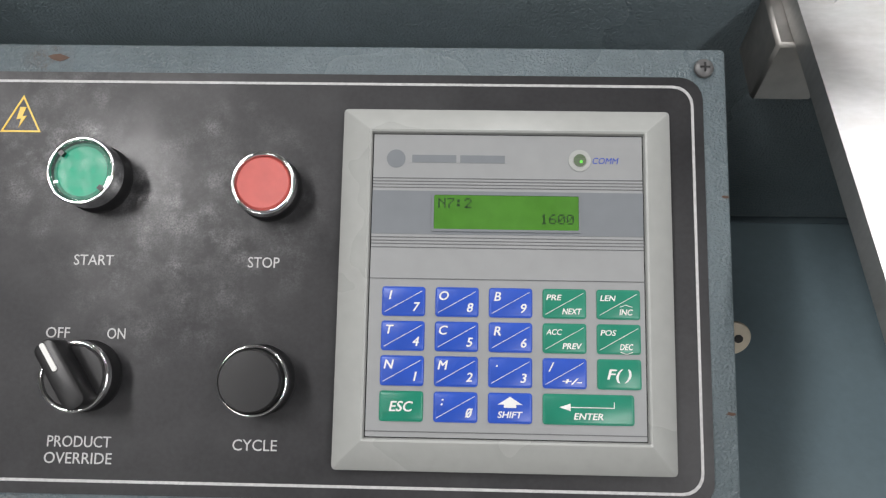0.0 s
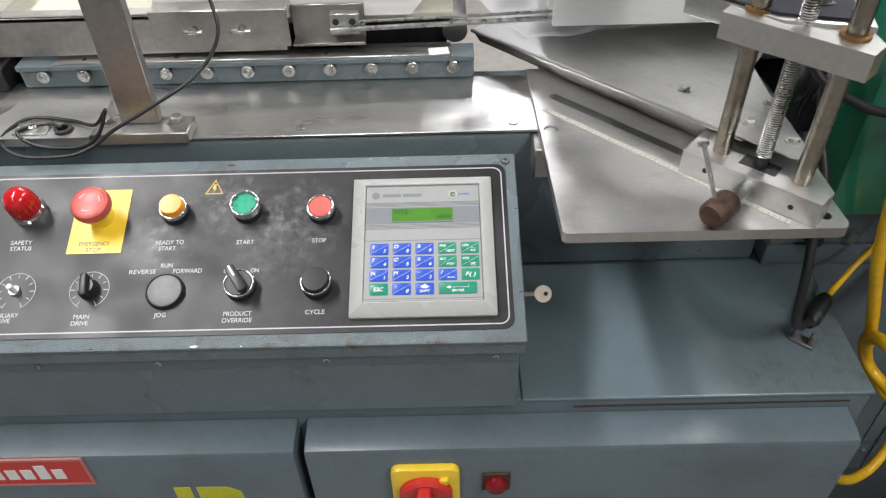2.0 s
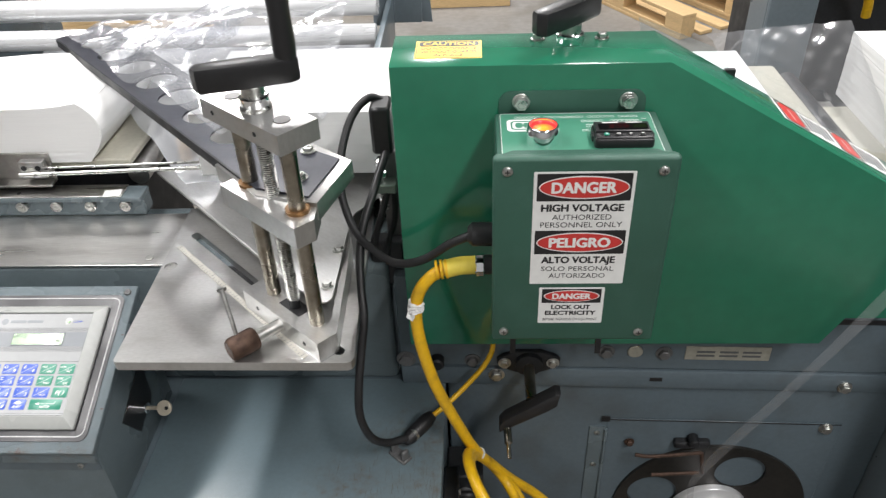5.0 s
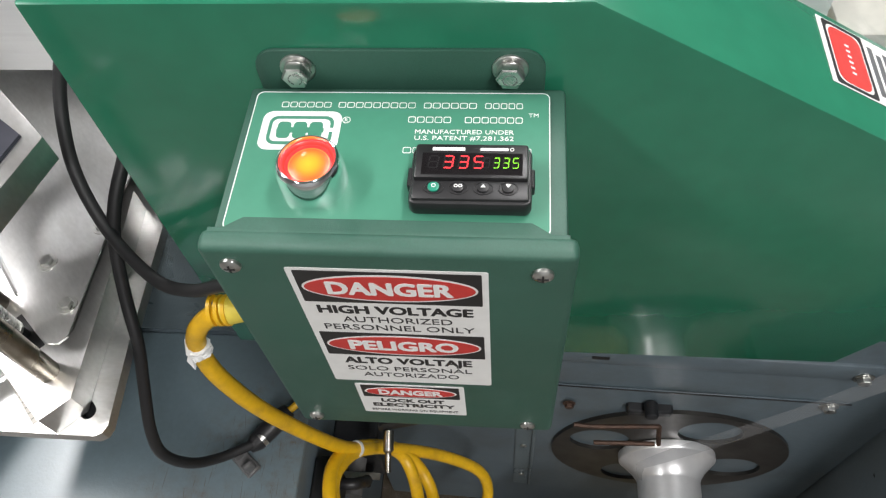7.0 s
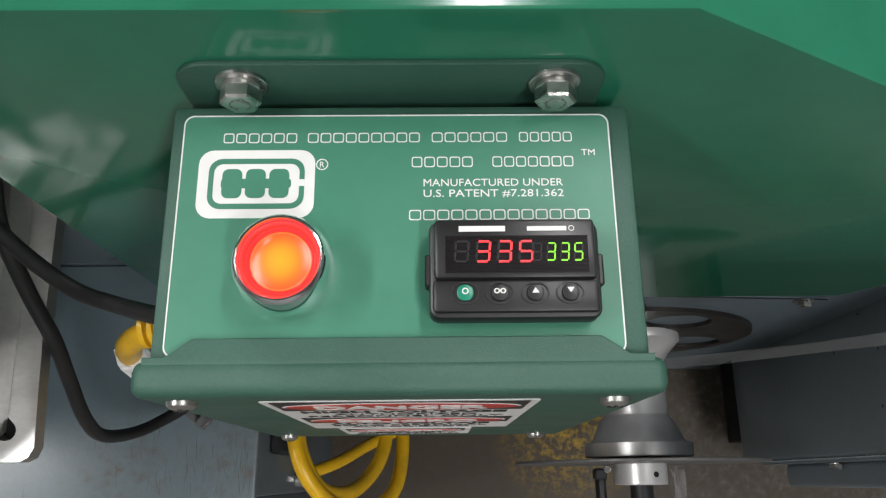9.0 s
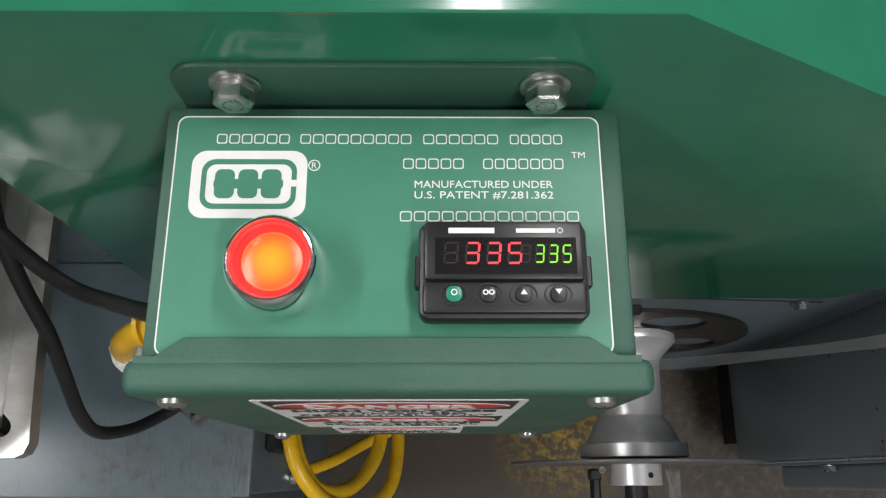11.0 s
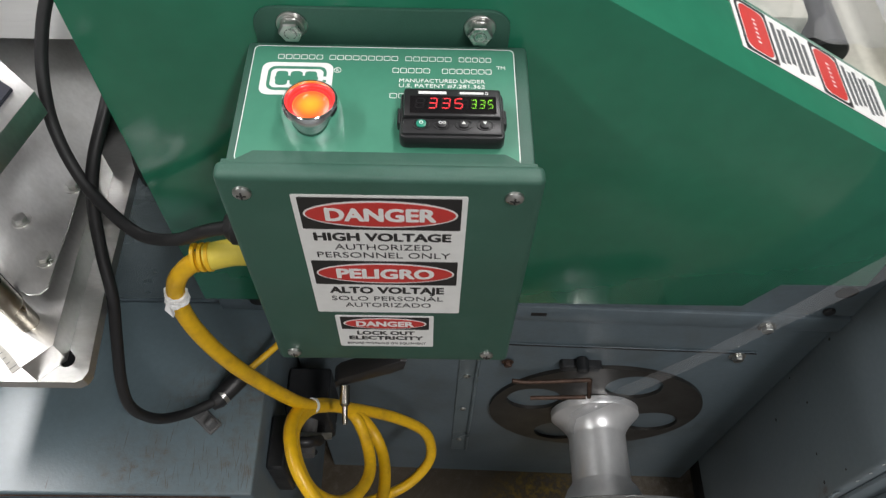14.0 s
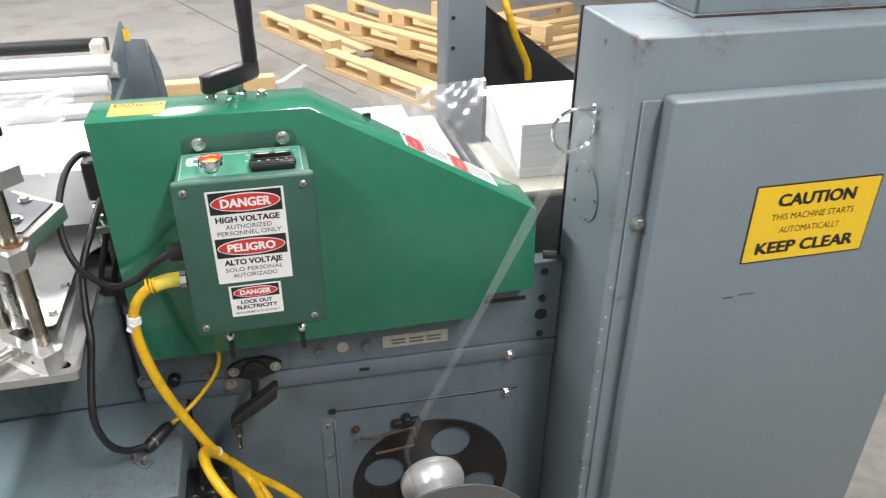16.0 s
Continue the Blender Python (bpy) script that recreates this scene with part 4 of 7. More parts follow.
# infeed rail: blue channel with rollers
rail = thing("infeed_rail", "blue-grey channel rail with a row of small rollers", "conveyor rail", pose(0, 0.4415, 0.9445))
part("channel", joined(Box(-0.555, 0.087, -0.003, 0.03, 0.004, 0.0335, 0.002), Box(-0.555, 0.087, -0.0095, 0.03, 0.0335, 0.041, 0.001)), BLUE, rail)
part("wear_strip", Box(-0.5, 0.055, -0.007, 0.03, 0.041, 0.0435, 0.0006), STEEL, rail)
for q in (-0.46, -0.33, -0.12):
    part("slot_hole", moved(Cyl(0.0035, 0.0006, 14), Matrix.Translation((q, 0.004, 0.0435))), BLACK, rail)
for k in range(11):
    rx = 0.058 - 0.0578 * k
    if rx > -0.55:
        part("roller", moved(Lathe([(0.0088, 0), (0.0092, 0.001), (0.0092, 0.0075), (0.008, 0.0085), (0.0045, 0.0085), (0.004, 0.0105), (0.002, 0.0108)], 20), toward((0, -1, 0), (rx, -0.003, 0.025))), ZINC, rail)
part("tag", moved(Box(-0.014, 0.014, -0.01, 0.01, 0, 0.0004), pose(0.038, 0.002, 0.0437, 0, 0, 8)), PAPER, rail)
rail2 = thing("infeed_rail", "dark rail end with clips beside the blue channel", "conveyor rail", pose(-0.9, 0.45, 0.9445))
part("channel", Box(-0.3, 0.325, -0.02, 0.03, 0, 0.04, 0.003), DARK, rail2)
part("clip", Box(0.25, 0.31, -0.03, 0.0, 0.04, 0.052, 0.004), RUBBER, rail2)
# conveyor bed
bedc = thing("conveyor_bed", "cream belt conveyor bed carrying the paper stacks", "conveyor", pose(0, 0.6, 1.0))
part("belt", Box(-1.5, 0.06, -0.11, 0.12, 0.012, 0.026, 0.003), BELT, bedc)
part("frame", Box(-1.5, 0.05, -0.09, 0.1, -0.3, 0.01), DARK, bedc)
part("end_roller", moved(Cyl(0.018, 0.2, 24), toward((0, 1, 0), (0.062, -0.1, -0.01))), ALU_D, bedc)
part("far_side", Box(-1.5, 0.0, 0.13, 0.16, -0.02, 0.05, 0.002), ALU, bedc)
# guide rail
gr = thing("guide_rail", "aluminium side guide with wing screws and a slim rod", "guide rail", pose(-0.007, 0.4525, 0.992))
part("angle", joined(Box(-1.3, -0.166, -0.003, 0.003, 0, 0.056, 0.0008), Box(-1.3, -0.166, -0.003, 0.024, 0.05, 0.056, 0.0008)), ALU_D, gr)
part("sliding_plate", joined(Box(-0.346, -0.159, -0.0075, -0.0035, 0.008, 0.0625, 0.0006), Box(-0.346, -0.159, -0.0036, 0.0235, 0.059, 0.0624, 0.0006)), ALU_D, gr)
part("extension", joined(Box(-0.158, -0.057, 0.0195, 0.0235, 0.004, 0.0555, 0.0006), Box(-0.158, -0.057, -0.001, 0.0194, 0.004, 0.0085, 0.0006)), ALU_D, gr)
for wx in (-0.288, -0.222):
    w_ = part("wing_screw", joined(moved(Cyl(0.006, 0.012, 16), toward((0, -1, 0), (wx, -0.0075, 0.037))), moved(Box(-0.014, 0.014, -0.003, 0.003, 0.006, 0.013, 0.002), toward((0, -1, 0), (wx, -0.0075, 0.037)))), ZINC, gr)
blk = part("rod_block", Box(-0.104, -0.064, 0.006, 0.0195, 0.017, 0.047, 0.001), ALU, gr)
for q in (-0.096, -0.073):
    part("set_screw", moved(Cyl(0.0045, 0.002, 14), toward((0, -1, 0), (q, 0.0062, 0.036))), DARK, blk)
part("rod", joined(Tube([(-0.104, 0.001, 0.0265), (0.34, 0.0075, 0.0375)], 0.0035, 12, curved=False), Tube([(-0.095, 0.007, 0.034), (0.34, 0.0135, 0.044)], 0.0022, 8, curved=False)), ZINC, gr)
# upright post with foot
post = thing("sensor_post", "grey aluminium sensor post bolted to the deck", "post", pose(-0.345, 0.309, 0.9485))
foot = part("foot", Box(-0.062, 0.062, -0.02, 0.021, 0, 0.016, 0.0012), ALU_D, post)
part("upright", Box(-0.028, 0.021, 0.0035, 0.0195, 0.016, 0.46, 0.0012), ALU_D, post)
for q in (-0.049, 0.042):
    hexbolt(foot, (q, 0.008, 0.016), (0, 0, 1), 0.0085, 0.007, ALU_D)
hexbolt(post, (-0.02, 0.0035, 0.385), (0, -1, 0), 0.0045, 0.004)
arm = part("arm", moved(Box(-0.015, 0.175, -0.005, 0.005, -0.013, 0.013, 0.001), pose(-0.012, 0.026, 0.3, 0, -14, 34)), ALU_D, post)
for q in (0.0, 0.035):
    hexbolt(arm, pose(-0.012, 0.026, 0.3, 0, -14, 34) @ Vector((q, -0.005, 0)), pose(0, 0, 0, 0, -14, 34) @ Vector((0, -1, 0)), 0.0075, 0.006)
part("sensor", moved(Box(-0.014, 0.02, -0.014, 0.012, -0.006, 0.03, 0.003, 2), pose(-0.012, 0.026, 0.3, 0, -14, 34) @ Matrix.Translation((0.165, 0, 0.014))), YEL, post, "small yellow optical sensor")
slide = thing("slide_plate", "aluminium slide plate lying on the deck with a grommet", "plate", pose(-0.5, 0.335, 0.9488))
part("plate", Sheet([(-0.075, -0.045), (0.09, -0.045), (0.09, 0.048), (-0.03, 0.048), (-0.04, 0.03)], [oval(0.052, -0.028, 0.009, 0.009, 18)], 0.012), ALU, slide)
tab = part("tab", Box(-0.012, 0.032, -0.038, -0.008, 0.012, 0.0145, 0.0006), ZINC, slide)
screw(tab, (0.01, -0.023, 0.0145), (0, 0, 1), 0.0065)
part("grommet", moved(Ring3([(0.006, 0.004), (0.0095, 0.004), (0.012, 0.012), (0.0115, 0.016), (0.007, 0.0165)], 24), Matrix.Translation((0.052, -0.028, 0))), BLACK, slide)
scab = thing("sensor_cable", "thin black sensor cable looped on the deck", "cable", pose(-0.4, 0.34, 0.95))
part("wire", joined(Tube([Vector(p) - Vector((-0.4, 0.34, 0.95)) for p in ((-0.225, 0.43, 1.3), (-0.243, 0.4, 1.2), (-0.24, 0.37, 1.12), (-0.232, 0.345, 1.07), (-0.262, 0.318, 1.03), (-0.322, 0.292, 1.0), (-0.372, 0.282, 0.975), (-0.4, 0.276, 0.957), (-0.432, 0.264, 0.9505), (-0.492, 0.266, 0.9505), (-0.525, 0.292, 0.958), (-0.503, 0.332, 0.9645), (-0.445, 0.325, 0.9645), (-0.4, 0.296, 0.975), (-0.372, 0.283, 1.005))], 0.0024, 8),
                    Tube([Vector(p) - Vector((-0.4, 0.34, 0.95)) for p in ((-0.372, 0.283, 1.005), (-0.392, 0.282, 0.97), (-0.42, 0.28, 0.953), (-0.475, 0.283, 0.9535), (-0.505, 0.3, 0.9645), (-0.475, 0.318, 0.9645), (-0.449, 0.307, 0.9655))], 0.0024, 8)), RUBBER, scab)

# ---- paper stacks ----


def paper_stack(x0, x1, y0, y1, z0, z1, label, seed, fan=0.0, curl=0.0, loose=0.0003):
    """Ream of sheets with slightly uneven edges; fan pushes one side out, curl lifts the top corners."""
    rng = random.Random(seed)
    st = thing("paper_stack", label, "paper stack", pose((x0 + x1) / 2, (y0 + y1) / 2, z0), "paper stacks")
    hx, hy, n = (x1 - x0) / 2, (y1 - y0) / 2, 40
    nx, ny = 14, 10
    edge = [(-hx + 2 * hx * k / nx, -hy) for k in range(nx)] + [(hx, -hy + 2 * hy * k / ny) for k in range(ny)] + [(hx - 2 * hx * k / nx, hy) for k in range(nx)] + [(-hx, hy - 2 * hy * k / ny) for k in range(ny)]
    lift = lambda x, y, f: f * f * (curl * abs(x / hx) ** 3 * abs(y / hy) ** 3 + 0.35 * curl * math.sin(2.6 * x / hx + seed))
    push = lambda x, f: fan * math.sin(math.pi * (1 - f) ** 0.75) * max(0.0, x / hx) ** 6
    bm, rings = bmesh.new(), []
    for k in range(n):
        f = k / n
        dx, dy = rng.uniform(-loose, loose), rng.uniform(-loose, loose)
        rings.append([bm.verts.new((x + dx + push(x, f), y + dy, (z1 - z0) * f + lift(x, y, f))) for x, y in edge])
    for a, b in zip(rings, rings[1:]):
        for k in range(len(a)):
            bm.faces.new((a[k], a[(k + 1) % len(a)], b[(k + 1) % len(b)], b[k]))
    bm.faces.new(rings[0][::-1])
    part("ream", bm, PAPER, st)
    bm = bmesh.new()
    f = (n - 1) / n
    grid = [[bm.verts.new((-hx + 2 * hx * i / nx + push(-hx + 2 * hx * i / nx, f), -hy + 2 * hy * j / ny, (z1 - z0) * f + 0.0004 + lift(-hx + 2 * hx * i / nx, -hy + 2 * hy * j / ny, f))) for j in range(ny + 1)] for i in range(nx + 1)]
    for i in range(nx):
        for j in range(ny):
            bm.faces.new((grid[i][j], grid[i + 1][j], grid[i + 1][j + 1], grid[i][j + 1]))
    part("top_sheet", bm, PAPER, st)
    return st


paper_stack(-0.355, 0.0, 0.478, 0.715, 1.027, 1.117, "thick stack of white paper waiting on the infeed belt", 1, 0.034, 0.02)
paper_stack(-0.98, -0.592, 0.478, 0.71, 1.027, 1.118, "next stack of white paper on the infeed belt", 2, 0.012, 0.012)
paper_stack(0.7, 1.07, 0.43, 0.65, 1.02, 1.13, "white paper stack half under the green guard", 5)
paper_stack(0.195, 0.6, 0.445, 0.7, 1.02, 1.128, "white paper stack beside the guard under loose film", 3)
paper_stack(1.268, 1.62, 0.43, 0.675, 1.035, 1.15, "white paper stack leaving the green guard under film", 4, 0.0, 0.0, 0.0007)

# ---- film former: plates, tower and crank ----
slab = thing("base_plate", "thick aluminium base plate with a slot and a printed scale", "plate", pose(0.3, 0.254, 0.943))
out = [(-0.131, -0.163), (-0.127, -0.167), (0.169, -0.168), (0.175, -0.165), (0.178, -0.158), (0.173, -0.08), (0.166, 0.19), (-0.138, 0.19)]


def slot(x0, y0, x1, y1, r, n=8):
    a = math.atan2(y1 - y0, x1 - x0)
    return [(x1 + r * math.cos(a - math.pi / 2 + math.pi * k / n), y1 + r * math.sin(a - math.pi / 2 + math.pi * k / n)) for k in range(n + 1)] + [(x0 + r * math.cos(a + math.pi / 2 + math.pi * k / n), y0 + r * math.sin(a + math.pi / 2 + math.pi * k / n)) for k in range(n + 1)]


part("plate", Sheet(out, [slot(-0.107, 0.113, 0.157, -0.147, 0.0068), oval(-0.121, 0.034, 0.0095, 0.0095, 20)], 0.0135), ALU, slab)
part("plug", moved(Cyl(0.0092, 0.0115, 20, 0.001), Matrix.Translation((-0.121, 0.034, 0))), ZINC, slab)
part("slot_floor", Box(-0.12, 0.166, -0.157, 0.14, -0.004, -0.001), DARK, slab)
sc = part("scale", joined(*[moved(Box(-0.17, 0.17, -0.004, 0.004, 0.0135, 0.0142), pose(-0.0045, -0.0375, 0, 0, 0, -45.2))]), mat("ivory_scale", (0.45, 0.435, 0.39), 0.5, var=0.15, fine=300), slab)
part("scale_marks", joined(*[moved(Box(-0.0003, 0.0003, -0.003 if q % 5 else -0.0035, 0.0 if q % 5 else 0.0035, 0.0142, 0.0144), pose(-0.0045, -0.0375, 0, 0, 0, -45.2) @ Matrix.Translation((-0.165 + 0.0066 * q, 0, 0))) for q in range(51)]), LINE, sc)
part("stand_off", Box(-0.143, -0.108, 0.01, 0.055, -0.045, -0.0005, 0.002), ALU_D, slab)
# clamp tower
DIR = -41.5
tower = thing("clamp_tower", "aluminium clamp tower with two posts and a lead screw", "clamp tower", pose(0.395, 0.159, 0.9568, 0, 0, DIR))


def block(name, z0, z1, hx=0.071, hy=0.0265, parent=None, shape=None):
    hs = [oval(-0.046, 0, 0.0098, 0.0098, 24), oval(0.046, 0, 0.0098, 0.0098, 24)]
    return part(name, moved(Sheet(shape or [(-hx, -hy), (hx, -hy), (hx, hy), (-hx, hy)], hs, z1 - z0), Matrix.Translation((0, 0, z0))), ALU, parent)


low = block("lower_block", 0, 0.031, None, None, tower, [(-0.08, -0.027), (0.079, -0.027), (0.081, 0.002), (-0.0152, 0.104), (-0.0655, 0.153), (-0.08, 0.153)])
midb = block("middle_block", 0.172, 0.2, None, None, tower, [(-0.073, -0.0265), (0.073, -0.0265), (0.075, 0.0), (0.05, 0.0265), (-0.073, 0.0265)])
topb = block("top_block", 0.29, 0.314, 0.073, 0.0265, tower)
for px in (-0.046, 0.046):
    part("post", moved(Cyl(0.0097, 0.3122, 24), Matrix.Translation((px, 0, 0.002))), ROD, tower)
    part("bush", moved(Ring3([(0.0098, 0), (0.0145, 0), (0.0145, 0.004), (0.0098, 0.004)]), Matrix.Translation((px, 0, 0.2))), BRONZE, midb)
helix = [(0.0078 * math.cos(a), 0.0078 * math.sin(a), 0.044 + 0.25 * k / 1000) for k, a in enumerate([2 * math.pi * 90 * q / 1000 for q in range(1001)])]
scr = part("lead_screw", moved(Cyl(0.0074, 0.3, 16), Matrix.Translation((0, 0, 0.01))), DARK, tower)
part("thread", Tube(helix, 0.0009, 5, curved=False), ZINC, scr)
part("recess", Box(-0.021, 0.021, -0.0105, 0.0105, 0.0311, 0.0316), BLACK, low)
for hx_, hz in ((-0.05, 0.016), (0.05, 0.014)):
    part("dowel_hole", moved(Cyl(0.0032, 0.0006, 14), toward((0, -1, 0), (hx_, -0.0268, hz))), DARK, low)
for hx_ in (-0.05, 0.03):
    part("dowel_hole", moved(Cyl(0.003, 0.0006, 14), toward((0, -1, 0), (hx_, -0.0263, 0.302))), DARK, topb)
part("collar", moved(Ring3([(0.0065, 0), (0.0175, 0), (0.0178, 0.0025), (0.0158, 0.004), (0.0158, 0.0125), (0.0148, 0.014), (0.0065, 0.014)]), Matrix.Translation((0, 0, 0.314))), ZINC, tower)
for px in (-0.046, 0.046):
    part("post_end", moved(Cyl(0.0092, 0.0006, 22), Matrix.Translation((px, 0, 0.3142))), DISCG, topb)
clampk = part("clamp_shaft", moved(Cyl(0.0085, 0.05, 20), toward((-0.1, -1, 0.0), (0.0, -0.026, 0.0165))), ZINC, tower)
part("clamp_nut", moved(Lathe([(0.0135, 0), (0.0155, 0.003), (0.0155, 0.034), (0.0125, 0.038)], 20), toward((-0.1, -1, 0.0), (-0.004, -0.062, 0.0165))), RUST, clampk)
tb = Vector((-0.007, -0.085, 0.0165))
part("tommy_bar", joined(Tube([tb, tb + Vector((-0.035, 0.012, 0.062))], 0.0028, 10, curved=False), moved(Cyl(0.006, 0.004, 12), toward((-0.035, 0.012, 0.062), tb + Vector((-0.035, 0.012, 0.062))))), ZINC, clampk)


def crank(name, label, m, parent_group="hand cranks", l0=-0.055, l1=0.052, grip=0.12):
    c = thing(name, label, "crank", m, parent_group)
    a = Prism([(l0, -0.011), (-0.01, -0.0135), (l1 - 0.01, -0.012), (l1, -0.006), (l1, 0.006), (l1 - 0.01, 0.012), (-0.01, 0.0135), (l0, 0.011), (l0 - 0.005, 0)], 0.028, 0.004)
    part("arm", a, BLACK, c)
    part("hub", moved(Cyl(0.013, 0.016, 24, 0.002), Matrix.Translation((0, 0, -0.014))), ZINC, c)
    part("collar", moved(Lathe([(0.016, -0.022), (0.0165, -0.02), (0.0165, -0.012), (0.0135, -0.01)], 28), Matrix()), CHROME, c)
    if grip:
        g_ = part("grip", moved(Lathe([(0.0115, 0.0), (0.0125, 0.01), (0.0115, 0.05), (0.0135, grip - 0.01), (0.011, grip - 0.001), (0.006, grip)], 24), Matrix.Translation((l1 - 0.012, 0, 0.026))), BLACK, c)
    return c


crank("hand_crank", "black plastic hand crank on top of the clamp tower", pose(0.395, 0.159, 1.297, 0, 0, 17))
# former plates
fdir = math.degrees(math.atan2(0.579, -0.507))
fp = thing("film_former", "dark perforated film former strip with large round holes", "film former", pose(0.345, 0.2, 1.158, 0, 0, fdir))
flen = math.hypot(0.507, 0.579)
tiltm = pose(0, 0, 0, 0, 2.6, 0)
part("strip", moved(Sheet([(-0.05, -0.112), (0.0, -0.1), (flen, -0.1), (flen + 0.02, -0.09), (flen, 0.0), (-0.04, 0.0), (-0.105, -0.035)], [oval(0.12 + 0.093 * k, -0.052, 0.033, 0.033, 28) for k in range(7)], 0.003), tiltm), mat("dark_anodised_plate", (0.035, 0.037, 0.05), 0.4, 0.4, var=0.2), fp)
part("edge", moved(Box(-0.03, flen, -0.001, 0.002, -0.012, 0.003), tiltm), DARK, fp)
for qx, qy in ((-0.005, -0.094), (-0.06, -0.05)):
    hexbolt(fp, (qx, qy, 0.004 + 0.045 * -qx), (0, 0, 1), 0.0068, 0.005)
part("bracket", moved(Prism([(-0.06, -0.124), (-0.12, -0.036), (-0.05, 0.006), (0.06, 0.006), (0.06, -0.11)], 0.024, 0.001), tiltm @ Matrix.Translation((0, 0, -0.0245))), ALU, fp)
lf = thing("lower_former", "bright sheet-metal film former lying over the base plate", "film former", pose(0.087, 0.519, 0.981, 0, -2.35, math.degrees(math.atan2(-0.276, 0.253))))
part("sheet", joined(Prism([(0, 0), (0.497, -0.001), (0.507, 0.002), (0.513, 0.009), (0.512, 0.018), (0.403, 0.116), (0.36, 0.16), (0.3, 0.42), (0, 0.42)], 0.002), Tube([(0, 0, 0.0), (0.44, 0, 0.0)], 0.003, 8, curved=False)), ALU, lf)
part("flange", moved(Prism([(0, -0.026), (0.415, -0.047), (0.415, -0.0005), (0, -0.0005)], 0.002), pose(0, 0.004, 0, 122)), ALU_D, lf)
for qx, qy in ((0.483, 0.03), (0.428, 0.033), (0.424, 0.088), (0.33, 0.05)):
    hexbolt(lf, (qx, qy, 0.002), (0, 0, 1), 0.0062, 0.0045)
wb = thing("web_table", "aluminium web table under the film", "machine table", pose(0.62, 0.45, 0.9))
part("plate", Box(-0.14, 0.68, -0.03, 0.3, 0.075, 0.085, 0.002), ALU_D, wb)
part("support", Box(-0.4, 0.68, -0.02, 0.3, -0.75, 0.05), DARK, wb)

# ---- shrink film ----


def web(name, label, corners, nx, ny, amp, seed, material=None, waves=1.0):
    """Loose sheet between four corners with folds."""
    rng = random.Random(seed)
    a, b, c, d = [Vector(p) for p in corners]
    f = [(waves * rng.uniform(-9, 9), waves * rng.uniform(2, 9), rng.uniform(0, 6)) for _ in range(6)] if waves > 1 else [(rng.uniform(2, 9), rng.uniform(2, 9), rng.uniform(0, 6)) for _ in range(6)]
    bm = bmesh.new()
    g = []
    for i in range(nx + 1):
        row = []
        for j in range(ny + 1):
            s, t = i / nx, j / ny
            p = a.lerp(b, s).lerp(d.lerp(c, s), t)
            z = sum(math.sin(fx * s * 3 + fy * t * 3 + ph) for fx, fy, ph in f) / 6
            row.append(bm.verts.new(p + Vector((0.3 * amp * z, 0.2 * amp * z, amp * z))))
        g.append(row)
    for i in range(nx):
        for j in range(ny):
            bm.faces.new((g[i][j], g[i + 1][j], g[i + 1][j + 1], g[i][j + 1]))
    cen = (a + b + c + d) / 4
    bmesh.ops.translate(bm, vec=-cen, verts=bm.verts[:])
    ob = part(name, bm, material or FILM)
    ob.matrix_world = Matrix.Translation(cen)
    return tagged(ob, label, "plastic film")


web("film_web", "clear film web running from the rollers over the former", [(-0.16, 0.8, 1.135), (0.36, 0.98, 1.11), (0.42, 0.42, 1.15), (0.3, 0.27, 1.185)], 40, 40, 0.03, 1, FILM_F)
web("film_web", "clear film folded under the former towards the web table", [(-0.1, 0.76, 1.09), (0.2, 0.7, 1.05), (0.36, 0.46, 1.012), (0.16, 0.45, 1.0)], 30, 30, 0.008, 2, FILM_M)
web("film_web", "slack clear film between the guard and the wrapped stack", [(1.06, 0.345, 1.135), (1.268, 0.424, 1.045), (1.266, 0.69, 1.162), (1.02, 0.67, 1.15)], 60, 60, 0.003, 3, FILM_T, 1.5)
web("film_web", "crumpled clear film above the former strip", [(-0.14, 0.79, 1.13), (0.2, 0.9, 1.15), (0.2, 0.7, 1.15), (0.05, 0.6, 1.16)], 36, 36, 0.035, 6, FILM_F)
strip = thing("film_strip", "folded clear film strip running down to the winder", "plastic film", pose(1.1, 0.22, 0.8))
path = [Vector(p) for p in ((1.282, 0.165, 1.262), (1.21, 0.168, 1.112), (1.1, 0.178, 0.858), (0.994, 0.198, 0.605), (0.992, 0.215, 0.51), (1.005, 0.223, 0.43))]
bm = bmesh.new()
prev = None
for k, p in enumerate(smooth_path(path, 10)):
    w = 0.013 - 0.0092 * k / 50
    side_ = Vector((w * 0.72, w * (-0.6 + 0.15 * math.sin(0.4 * k)), w * 0.36))
    a_, b_ = bm.verts.new(p - Vector((1.1, 0.22, 0.8)) + side_), bm.verts.new(p - Vector((1.1, 0.22, 0.8)) - side_)
    if prev:
        bm.faces.new((prev[0], prev[1], b_, a_))
    prev = (a_, b_)
part("strip", bm, STRIP, strip)

# ---- machine frame behind the guard ----
XZ = pose(0, 0, 0, 90)
mf = thing("winder_housing", "blue-grey machine housing front with rail, bolts and hinged access panel", "machine frame", pose(0.939, 0.318, 0.005, 0, 0, -1.6))
I3 = Matrix.Translation((-0.93, -0.3, 0))
part("rail", moved(Box(0.5, 1.3035, 0.262, 0.3, 0.744, 0.925, 0.002), I3), BLUE_D, mf)
part("flange", moved(Box(0.5, 1.3035, 0.259, 0.3, 0.703, 0.742, 0.004, 2), I3), BLUE_D, mf)
part("front_panel", moved(Box(0.575, 1.3035, 0.268, 0.32, -0.005, 0.702, 0.002), I3), BLUE_D, mf)
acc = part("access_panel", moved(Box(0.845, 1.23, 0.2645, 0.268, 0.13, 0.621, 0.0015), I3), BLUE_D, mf)
